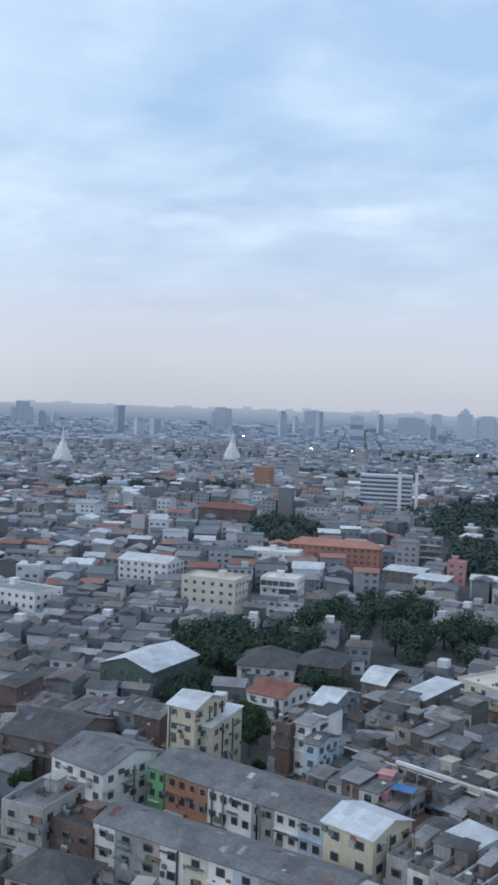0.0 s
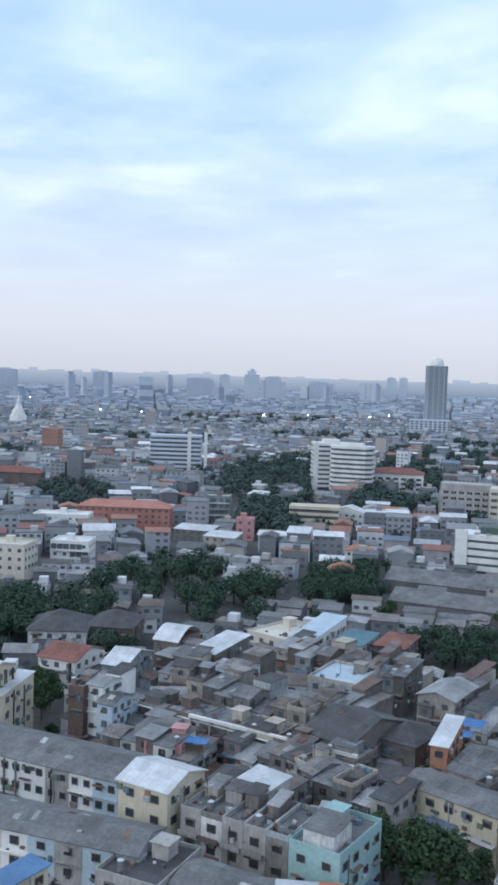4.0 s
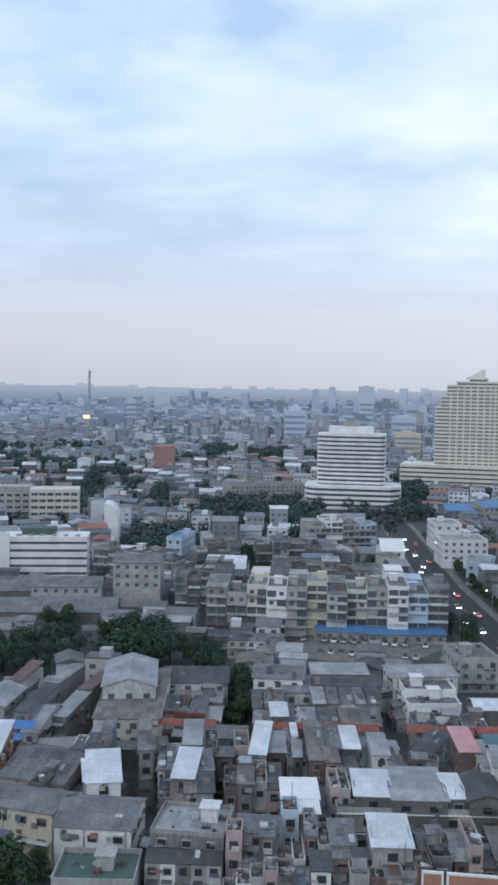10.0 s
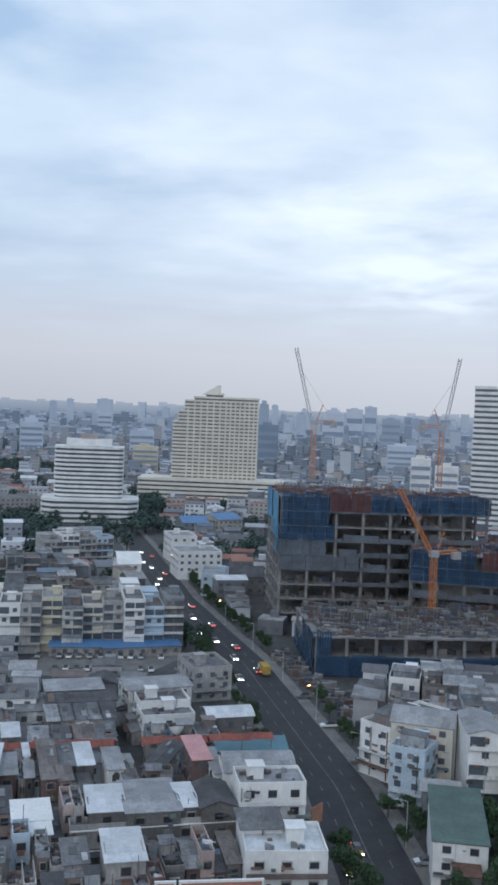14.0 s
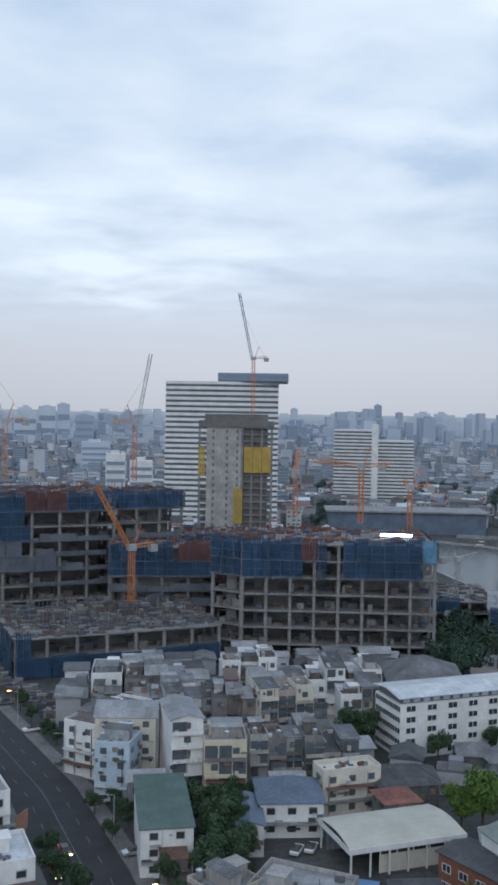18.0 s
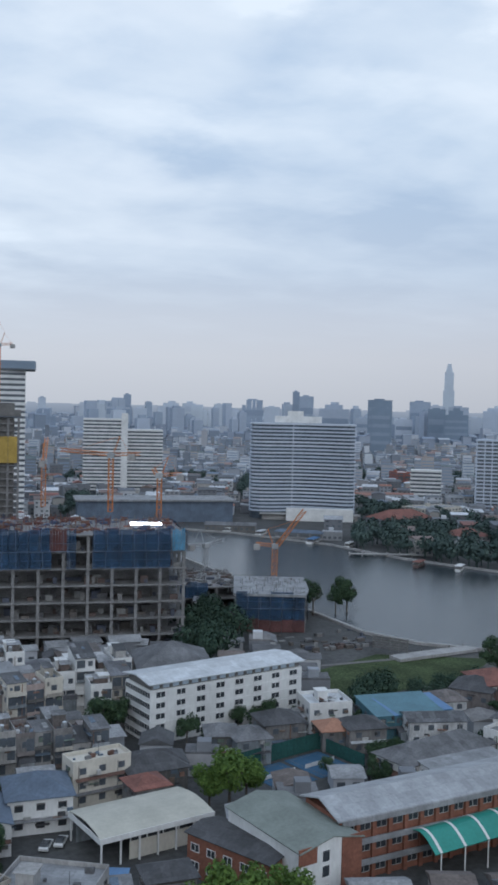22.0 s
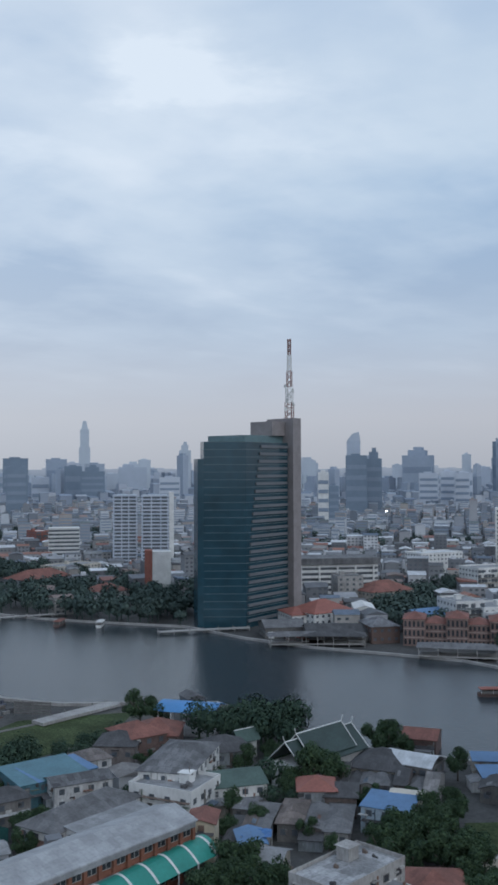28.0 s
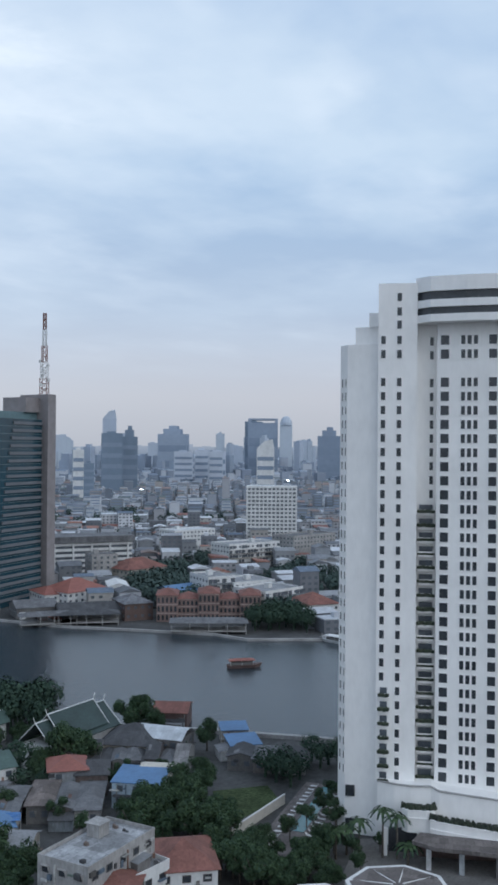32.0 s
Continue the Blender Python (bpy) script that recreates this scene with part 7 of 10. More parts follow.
terrace(3, 'white house with roof tanks', 60.1, 280.4, 15.8, 18.7, -6.4, 12, walls=(m_white, m_wall, m_white,), roof='mixed')
terrace(3, 'pinkish apartment house with small balconies', 61.1, 244.4, 14.3, 15.1, 3.3, 14, walls=(m_beige, m_pinkish, m_beige,), roof='mixed')
terrace(3, 'row house with long lean-to roof', 50.1, 252.0, 11.5, 21.1, -6.8, 11)
terrace(4, 'white apartment house with air conditioners', 82.3, 262.0, 20.7, 25.9, -6.5, 14, walls=(m_white, m_white, m_wall, m_white,), roof='mixed')
terrace(2, 'white apartment house with air conditioners', 82.9, 245.3, 11.1, 12.3, -6.7, 13, walls=(m_white, m_wall,), roof='mixed')
house('hall with a broad dark grey roof', 109.0, 263.9, 21.4, 23.4, -15.6, 9, m_wall, 'hip', m_roofgrey)
terrace(5, 'row house with stained walls', 22.7, 257.2, 18.3, 11.4, -6.8, 9)
house('flat roofed concrete house with parapet and tanks', 36.8, 137.2, 14.6, 19.9, -35.5, 12, m_grey, 'flat', m_roofpale)
house('old house with a walled roof terrace', 28.1, 144.3, 7.9, 8.6, -61.0, 12, m_wall, 'flat', m_roofpale)
house('hut with a blue tarpaulin roof', 52.6, 150.6, 4.3, 3.0, -25.9, 6, m_wall, 'shed', m_blueroof)
terrace(3, 'low house with patched roof', 56.0, 144.5, 13.7, 6.7, -13.2, 6)
house('villa with a dark grey roof', 61.3, 148.2, 8.3, 6.3, -7.1, 6, m_wall, 'hip', m_roofdark)
house('villa with a dark grey roof', 78.5, 198.0, 12.2, 8.0, -12.2, 6, m_wall, 'hip', m_roofdark)
house('small house with grey hipped roof', 99.4, 209.0, 7.4, 8.2, -20.0, 6, m_wall, 'hip', m_roofgrey)
house('small house with grey hipped roof', 104.5, 204.3, 8.5, 8.9, -6.8, 6, m_wall, 'hip', m_roofgrey)
house('villa with a dark hipped roof', 115.3, 209.3, 10.4, 9.5, -5.9, 7, m_wall, 'hip', m_roofdark)
house('small white house with a flat roof', 133.9, 218.0, 11.7, 10.8, -11.7, 7, m_white, 'flat', m_zinc)
house('pavilion with a bright orange hipped roof', 128.0, 204.0, 7.6, 7.9, -13.6, 5, m_wall, 'hip', m_orange)
house('villa with grey roofs', 134.1, 200.3, 9.7, 8.6, -11.2, 6, m_wall, 'hip', m_roofdark)
house('villa with grey roofs', 118.1, 210.7, 8.3, 8.9, -14.4, 6, m_wall, 'hip', m_roofdark)
house('house with a wide blue sheet roof', 154.6, 207.2, 17.4, 11.0, -3.5, 6, m_tealroof, 'shed', m_blueroof)
house('house with rusty roof', 168.2, 210.4, 8.3, 8.8, -15.1, 6, m_wall, 'hip', m_roofbrown)
house('house with rusty roof', 193.3, 220.2, 12.1, 14.6, -11.5, 6, m_rust, 'hip', m_redroof)
house('house with grey roof', 154.1, 197.6, 15.0, 8.3, -19.3, 6, m_wall, 'gable_x', m_roof)
house('broad low building with a pale grey hipped roof', 140.4, 178.9, 28.9, 10.9, 9.8, 6, m_white, 'hip', m_roofgrey)
house('low annex with a pale roof', 141.0, 168.5, 21.0, 7.3, 2.5, 6, m_wall, 'shed', m_roofpale)
house('modern white villa with roof terraces', 174.8, 182.2, 13.5, 27.3, -60.9, 10, m_white, 'hip', m_roof)
house('modern white villa wing with dark windows', 164.3, 173.1, 17.2, 14.6, -74.0, 8, m_white, 'flat', m_roofpale)
house('house with a pale green roof', 179.5, 169.1, 15.2, 13.4, -30.0, 6, m_white, 'gable_x', m_greenroof)
house('low house with a grey hipped roof', 195.9, 187.8, 14.4, 12.2, -29.3, 7, m_wall, 'hip', m_roofdark)
# riverside village
house('house with rusty red roof', 201.5, 219.7, 13.5, 15.1, -51.3, 5, m_rust, 'hip', m_redroof)
house('low house with grey roof', 185.6, 219.2, 11.5, 12.6, -51.8, 5, m_wall, 'hip', m_roofdark)
house('house with a teal-blue sheet roof and front', 151.1, 208.3, 19.0, 13.6, -9.8, 6, m_tealroof, 'shed', m_tealroof)
house('cream villa with a red roof', 151.6, 150.9, 6.0, 8.3, -52.4, 8, m_cream, 'gable_y', m_redroof)
house('white house with a blue tin roof', 156.0, 140.9, 5.6, 8.6, -39.8, 5, m_white, 'gable_y', m_blueroof)
terrace(3, 'village house with grey roofs', 178.1, 140.5, 16.2, 18.4, -58.0, 5, roof='low')
terrace(3, 'village house with dark roofs', 162.1, 146.7, 8.6, 15.3, -56.7, 5, roof='low')
terrace(2, 'village house with dark roofs', 173.3, 154.0, 11.0, 9.1, -65.8, 5, roof='low')
house('house with a bright red roof', 190.1, 149.9, 8.9, 10.1, -48.7, 6, m_wall, 'hip', m_redbright)
house('village house with a grey hipped roof', 193.4, 144.7, 7.6, 10.7, -55.0, 5, m_wall, 'hip', m_roofdark)
house('house with a wide blue sheet roof', 191.3, 128.9, 11.5, 9.3, -72.1, 6, m_paleblue, 'shed', m_blueroof)
house('house with an ochre roof', 197.9, 128.4, 7.6, 8.2, -69.4, 6, m_wall, 'gable_x', m_beige)
house('long house with a bright curved white roof', 223.0, 143.0, 13.7, 9.6, -79.9, 6, m_wall, 'arch', m_zinc)
terrace(4, 'village house with grey roofs', 210.4, 150.0, 13.3, 19.6, -59.3, 5, roof='low')
terrace(4, 'village house with grey roofs', 214.8, 138.3, 15.2, 16.7, -65.6, 5, roof='low')
house('house with a rusty brown roof', 219.3, 150.1, 14.9, 15.3, -70.2, 5, m_wall, 'hip', m_roofdark)
house('house with a small red roof on the bank', 249.4, 156.9, 10.1, 11.9, -66.2, 5, m_rust, 'gable_x', m_redroof)
house('old concrete building with a broken flat roof', 141.1, 104.2, 10.9, 19.6, -91.1, 13, m_grey, 'flat', m_roof)
house('villa with a red-brown hipped roof', 158.0, 97.0, 11.5, 15.0, -52.0, 6.5, m_white, 'hip', m_redroof)
house('villa wing with a red-brown hipped roof', 138.4, 99.8, 10.3, 9.8, -67.3, 8, m_white, 'hip', m_redroof)
house('white villa with a stepped facade', 145.6, 99.2, 6.4, 11.0, -99.9, 8, m_white, 'flat', m_roofpale)
house('village house with a pale roof', 151.2, 131.3, 6.4, 8.1, -65.3, 5, m_wall, 'gable_x', m_roofpale)
house('blue-roofed boat house on the bank', 243.8, 132.9, 7.4, 6.6, -54.1, 4, m_wall, 'shed', m_blueroof)
house('blue-roofed boat house on the bank', 233.7, 124.5, 8.4, 8.0, -47.6, 4, m_wall, 'shed', m_blueroof)
terrace(3, 'village house with rusty roofs', 228.8, 114.5, 20.2, 11.8, -67.3, 5, roof='low')
# far bank of the river
customs_hall(*polar(59.9, 476), -60)
house('old brown house with a grey roof', 396.0, 273.0, 14.2, 20.3, -36.5, 8, m_brownbrick, 'hip', m_roof)
house('house with bright orange-red roofs', 408.4, 318.0, 26.9, 22.0, -13.2, 9, m_white, 'hip', m_redbright)
house('house with an orange-red roof', 398.0, 327.5, 11.4, 22.0, -29.9, 8, m_white, 'hip', m_redbright)
house('small white house with a gable', 428.7, 305.6, 10.5, 22.0, -49.3, 10, m_white, 'gable_y', m_white)
house('house with a blue sheet roof', 434.4, 270.7, 20.2, 22.0, -15.2, 8, m_wall, 'gable_x', m_blueroof)
house('white apartment block beside trees', 445.2, 256.1, 15.8, 22.0, -33.3, 16, m_white, 'flat', m_roofpale)
house('white apartment block beside trees', 458.5, 244.4, 25.2, 22.0, -30.0, 13, m_white, 'flat', m_roofpale)
house('white apartment block with a set-back top', 444.0, 222.1, 27.6, 22.0, -17.2, 12, m_white, 'flat', m_roofpale)
house('house with a dark red hipped roof', 439.8, 195.6, 18.0, 22.0, -40.2, 8, m_white, 'hip', m_redroof)
house('long house with a red roof among trees', 495.3, 338.8, 31.2, 22.0, -16.5, 10, m_wall, 'hip', m_redroof)
house('low market hall with a dark grey roof', 384.0, 288.6, 33.1, 18.0, -45.4, 5, m_darkgrey, 'gable_x', m_roofdark)
house('low market hall with a dark grey roof', 375.9, 318.1, 20.2, 18.0, -37.3, 5, m_darkgrey, 'gable_x', m_roofgrey)
house('white block with a flat roof', 681.9, 416.4, 40.7, 22.0, -21.2, 16, m_white, 'flat', m_zinc)
house('apartment block with window rows', 609.9, 323.7, 44.3, 22.0, -25.7, 16, m_white, 'flat', m_roofpale)
house('grey office block with window bands', 670.3, 305.8, 47.2, 22.0, -17.5, 18, m_grey, 'flat', m_roofgrey)
house('low white house with a pale roof', 472.0, 615.4, 43.3, 22.0, 6.7, 9, m_beige, 'flat', m_roofpale)
house('house with a red roof among trees', 409.0, 569.9, 43.3, 22.0, 6.2, 8, m_wall, 'hip', m_redroof)
house('house with an orange roof by the river', 397.9, 482.5, 19.7, 22.0, 4.6, 7, m_wall, 'hip', m_redroof)
house('apartment house with a red sign board', 615.9, 858.0, 17.6, 22.0, -8.8, 18, m_redbright, 'flat', m_white)
house('ferry hall on the quay', 284.3, 589.2, 34.0, 11.0, -30.0, 4.5, m_darkgrey, 'gable_x', m_roofgrey)
# mid-distance houses beside the avenue
house('low white office block with a flat roof', -73.2, 475.2, 21.6, 22.0, 20.8, 13, m_white, 'flat', m_roofpale)
house('white house with a flat roof', -89.3, 521.0, 13.9, 22.0, 22.0, 14, m_white, 'flat', m_roofpale)
house('long house with a blue roof', -100.1, 626.7, 16.9, 22.0, 23.2, 9, m_wall, 'gable_x', m_blueroof)
house('long house with a blue roof', -83.1, 644.3, 19.2, 22.0, 42.4, 10, m_wall, 'gable_x', m_blueroof)
house('house with a bright blue front', -58.0, 436.8, 11.8, 22.0, 5.7, 9, m_paleblue, 'flat', m_roofpale)
house('low house with a dark roof', -44.7, 444.6, 15.2, 22.0, 8.7, 8, m_wall, 'gable_x', m_roofdark)
terrace(4, 'pale grey apartment house behind trees', -136.2, 478.6, 35.3, 22.0, 31.7, 16, walls=(m_grey, m_white, m_grey, m_paleblue,), roof='mixed')
terrace(5, 'apartment house with mixed balconies', -139.0, 417.3, 36.0, 22.0, 25.4, 15, roof='mixed')
terrace(4, 'apartment house with mixed balconies', -172.9, 403.7, 20.0, 22.0, 33.4, 14, roof='mixed')
terrace(4, 'house with bright sheet roofs', -122.6, 382.8, 26.2, 22.0, 24.7, 12)
terrace(4, 'house with bright sheet roofs', -97.4, 386.8, 28.5, 22.0, 31.6, 12)
# dark walls in place of the shaded space inside the open shed
house('open shed with a white arched roof', -142.5, 354.8, 8.0, 18.1, 19.1, 14, m_darkgrey, 'arch', m_zinc)
terrace(4, 'apartment house with mixed balconies', -140.9, 346.5, 22.8, 22.0, 13.4, 13, roof='mixed')
house('small white kiosk with a curved roof', -99.1, 436.3, 10.3, 21.1, 20.2, 12, m_white, 'arch', m_white)
terrace(5, 'apartment house in a pale row', -192.4, 372.0, 39.5, 20.4, -3.7, 14, roof='mixed')
house('narrow house with bright blue painted walls', -194.4, 414.0, 7.4, 22.0, 7.7, 14, m_paleblue, 'flat', m_blueroof)
terrace(4, 'grey apartment house with bands', -148.9, 338.6, 19.1, 22.0, 16.0, 15, roof='mixed')
house('long grey block behind trees', -253.2, 686.1, 59.6, 22.0, 38.2, 12, m_grey, 'flat', m_roofgrey)
# lanes between the factory and the avenue
house('long hall with a dark ridged roof', -102.3, 228.5, 16.1, 14.1, 22.7, 9, m_wall, 'gable_x', m_roofdark)
house('old hall with a stained pale terrace', -98.1, 217.3, 15.5, 12.3, 17.6, 7, m_wall, 'flat', m_roofpale)
terrace(4, 'row house over a rust-red eave board', -94.6, 208.8, 14.3, 10.8, 17.5, 6, ledge=m_eave)
house('hall with a pale ridged roof', -112.7, 219.3, 5.8, 13.4, 37.2, 10, m_wall, 'shed', m_roofpale)
house('brown house with a tan front roof', -105.7, 209.0, 4.5, 20.1, 22.4, 8, m_pinkish, 'shed', m_roofbrown)
house('hall with a grey ridged roof and white wall', -82.6, 236.8, 12.6, 12.7, 18.6, 10, m_white, 'gable_x', m_roofgrey, rise=0.8)
house('low lean-to hall with a grey roof', -76.2, 233.4, 7.5, 11.0, 22.6, 8, m_wall, 'shed', m_roofgrey)
house('hall with a pale lean-to roof', -69.7, 248.7, 15.0, 8.9, 22.8, 9, m_wall, 'shed', m_roofpale, rise=0.5)
house('hall under a dark ridged roof', -65.8, 241.3, 17.5, 9.2, 22.7, 8.5, m_wall, 'gable_x', m_roofdark, rise=0.6)
terrace(5, 'old row house with patched grey roofs', -62.4, 229.5, 16.4, 9.7, 22.5, 8, roof='shed', rm=m_roof)
terrace(3, 'old row house with patched grey roofs', -79.0, 219.0, 7.3, 10.7, 22.4, 8, roof='shed', rm=m_roof)
house('house with a bright lean-to roof', -73.2, 210.5, 3.7, 7.5, 22.4, 9, m_wall, 'shed', m_zinc)
terrace(6, 'row house over a rust-red eave board', -65.2, 214.7, 29.2, 9.3, 19.1, 7, roof='shed', rm=m_roof, ledge=m_eave)
house('house with a pale ridged roof', -49.0, 254.8, 17.2, 11.0, 28.0, 9.5, m_wall, 'gable_x', m_roofpale, rise=0.9)
house('white-fronted block with window rows', -45.7, 246.1, 13.0, 11.4, 22.6, 8.5, m_white, 'flat', m_roofgrey)
house('low block with a cluttered flat roof', -43.1, 239.4, 13.1, 9.7, 22.5, 7, m_white, 'flat', m_roofgrey)
# open shed: its inner shade is painted as closed dark walls
house('open shed with a bright curved roof', -27.3, 238.6, 11.5, 7.5, 22.4, 8, m_darkgrey, 'arch', m_zinc)
terrace(3, 'row house over a rust-red eave board', -36.9, 227.8, 17.2, 9.2, 18.4, 6, roof='flat', rm=m_roofgrey, ledge=m_eave)
house('plain pale cube of a building', -39.4, 280.2, 11.7, 15.8, 26.4, 9, m_grey, 'flat', m_roofgrey)
terrace(3, 'old row house with patched grey roofs', -88.1, 178.4, 8.6, 17.5, 28.2, 10)
house('narrow house with a pale lean-to roof', -81.5, 180.7, 3.5, 11.3, 22.2, 12, m_wall, 'shed', m_roofpale)
# dark grey walls paint in the shaded opening of this house
house('dark house with an open roof room', -77.2, 180.0, 2.7, 10.9, 22.1, 11, m_darkgrey, 'flat', m_roofdark)
house('house with a bright lean-to roof', -75.7, 165.1, 4.0, 12.0, 17.3, 12, m_wall, 'shed', m_zinc)
house('house with a grey lean-to roof', -74.7, 170.1, 3.7, 8.2, 27.3, 11, m_rust, 'shed', m_roofgrey)
terrace(2, 'old row house with patched grey roofs', -82.8, 170.8, 2.6, 10.2, 22.0, 10, roof='shed', rm=m_roofgrey)
terrace(4, 'old row house with patched grey roofs', -74.1, 161.0, 9.9, 9.7, 26.2, 9)
house('house with a bright lean-to roof', -67.4, 183.0, 3.1, 14.7, 15.4, 12, m_wall, 'shed', m_zinc)
house('house with a pale lean-to roof', -65.0, 185.1, 3.8, 9.3, 22.1, 11, m_rust, 'shed', m_roofpale)
house('house with a walled roof terrace', -71.7, 183.2, 2.9, 9.0, 22.1, 11, m_pinkish, 'flat', m_roofgrey)
terrace(4, 'old row house with patched grey roofs', -63.7, 168.7, 10.7, 12.5, 21.9, 10, walls=(m_rust, m_wall, m_grey, m_pinkish,), roof='mixed')
terrace(2, 'old row house with patched grey roofs', -71.7, 178.5, 6.4, 4.9, 22.0, 9)
terrace(3, 'old row house with patched grey roofs', -61.9, 188.6, 4.2, 17.6, 22.1, 10)
house('rust-brown house with an iron roof', -56.8, 185.9, 3.2, 17.1, 22.1, 12, m_rust, 'shed', m_roofbrown)
house('house with a grey lean-to roof', -55.0, 192.4, 2.7, 10.3, 22.1, 11, m_wall, 'shed', m_roofgrey)
house('house with a pale lean-to roof', -51.9, 193.7, 3.6, 10.3, 22.1, 11, m_wall, 'shed', m_zinc)
terrace(3, 'old row house with patched grey roofs', -50.9, 184.1, 6.8, 9.5, 26.5, 10, walls=(m_pinkish, m_rust, m_wall,))
house('white house with a pale lean-to roof', -45.2, 192.5, 3.2, 9.9, 22.1, 11, m_white, 'shed', m_roofpale)
terrace(2, 'old row house with patched grey roofs', -42.1, 192.3, 3.0, 13.9, 22.0, 10)
house('house with a dark ridged roof', -36.6, 203.1, 4.1, 16.5, -5.6, 9, m_grey, 'gable_y', m_roofdark)
terrace(3, 'old row house with patched grey roofs', -33.7, 189.9, 7.6, 3.9, 16.6, 10, walls=(m_rust, m_wall, m_grey,))
house('house with an orange-pink lean-to roof', -29.0, 199.5, 3.9, 11.3, 22.1, 12, m_rust, 'shed', m_pink)
house('white house with a pale lean-to roof', -24.7, 195.6, 2.4, 11.4, 22.0, 11, m_white, 'shed', m_roofpale)
house('low shed with a turquoise roof', -23.9, 221.9, 8.3, 6.3, 22.2, 6, m_wall, 'shed', m_tealroof)
house('house with a brilliant white flat roof', -51.9, 161.1, 6.3, 8.1, 21.8, 13, m_grey, 'shed', m_white, rise=0.3)
house('house wing with a brilliant white roof', -48.4, 155.6, 3.3, 5.1, 21.8, 12.6, m_grey, 'shed', m_white, rise=0.3)
terrace(3, 'old row house with patched grey roofs', -47.4, 167.0, 5.5, 10.9, 21.8, 11, walls=(m_wall, m_pinkish, m_grey,), roof='mixed')
# dark walls put the shade of the open galleries into the colour
house('gallery block under a bright sheet roof', -40.7, 168.4, 6.4, 10.6, 19.2, 13, m_darkgrey, 'shed', m_zinc, rise=0.5)
house('gallery block under a pale sheet roof', -33.3, 171.3, 9.7, 13.4, 20.1, 13, m_darkgrey, 'shed', m_roofpale, rise=0.5)
house('gallery block under a pale sheet roof', -26.8, 172.9, 3.2, 9.7, 21.9, 13, m_darkgrey, 'shed', m_zinc, rise=0.5)
house('gallery block under a dark ridged roof', -21.9, 174.2, 6.3, 11.2, 19.2, 13, m_darkgrey, 'gable_y', m_roofdark, rise=1.3)
house('long balcony block with shaded galleries', -31.4, 166.8, 29.5, 3.3, 20.4, 10.5, m_grey, 'flat', m_roofgrey, ledge=m_white)
house('house with a high bright sheet roof', -32.8, 148.8, 6.1, 10.2, 19.5, 14, m_grey, 'shed', m_zinc, rise=0.6)
house('block with a pale walled roof terrace', -64.8, 144.2, 12.1, 10.8, 12.9, 12, m_wall, 'flat', m_roofpale)
terrace(5, 'row house with dark eaves and white windows', -63.6, 138.3, 12.2, 5.3, 18.9, 9, walls=(m_grey, m_white, m_wall, m_grey, m_wall,), roof='gable_x', rm=m_roofdark)
terrace(4, 'row house with stained pinkish walls', -53.0, 143.9, 10.7, 4.4, 20.3, 11, walls=(m_pinkish, m_grey, m_wall, m_pinkish,), roof='mixed')
house('house with a grey lean-to roof', -54.2, 146.7, 6.9, 5.3, 17.5, 12, m_grey, 'shed', m_roofgrey)
house('narrow blue-grey house with a flat roof', -51.0, 153.3, 2.8, 5.6, 21.8, 13, m_paleblue, 'flat', m_roofgrey)
terrace(3, 'row house with stained pale walls', -45.9, 148.8, 6.0, 10.1, 21.6, 11, walls=(m_white, m_wall, m_grey,), roof='mixed')
house('house with a grey lean-to roof', -40.7, 149.2, 3.8, 7.5, 21.6, 12, m_grey, 'shed', m_roofgrey)
terrace(2, 'row house with stained pinkish walls', -38.0, 145.7, 6.0, 3.8, 19.4, 11, walls=(m_pinkish, m_wall,), roof='mixed')
terrace(2, 'row house with stained pinkish walls', -29.8, 156.3, 2.7, 10.2, 21.6, 10.5, walls=(m_rust, m_pinkish,))
house('house with a green painted roof terrace', -26.1, 154.0, 3.3, 8.5, 21.6, 10, m_wall, 'flat', m_terracegreen)
terrace(4, 'row house with stained brown walls', -20.4, 158.3, 9.2, 11.0, 19.4, 10, walls=(m_rust, m_pinkish, m_rust, m_wall,))
terrace(5, 'row house with stained pinkish walls', -50.1, 135.4, 10.5, 5.0, 20.3, 10, walls=(m_pinkish, m_wall, m_grey,), roof='mixed')
terrace(4, 'row house with stained pale walls', -39.9, 140.1, 11.7, 5.7, 20.5, 10, walls=(m_pinkish, m_white, m_wall, m_grey,), roof='mixed')
terrace(4, 'row house with stained brown walls', -30.0, 144.0, 9.2, 5.7, 20.2, 10, walls=(m_rust, m_pinkish, m_wall,), roof='mixed')

# ---- roof clutter, vehicles, boats and lamps ----
crng = random.Random(77)


def on_roof(x, y, rot, u, v):
    c, s_ = math.cos(radians(rot)), math.sin(radians(rot))
    return x + u * c - v * s_, y + u * s_ + v * c


s = Soup()
s.drum(0, 0, 0.5, 2.0, 0.55, 0.55, 12)
s.drum(0, 0, 2.0, 2.25, 0.55, 0.12, 12)
TANK = s.mesh("vessel", m_steel)
s = Soup()
for a, b in ((-0.4, -0.4), (0.4, -0.4), (0.4, 0.4), (-0.4, 0.4)):
    s.box(a - 0.05, a + 0.05, b - 0.05, b + 0.05, 0, 0.6)
STAND = s.mesh("stand", m_grey)


def water_tank(x, y, z):
    t = thing("water_tank", x, y, crng.uniform(0, 90), z, "steel water tank on a short stand", "water tank", "roof tanks")
    part("vessel", TANK, None, t)
    part("stand", STAND, None, t)


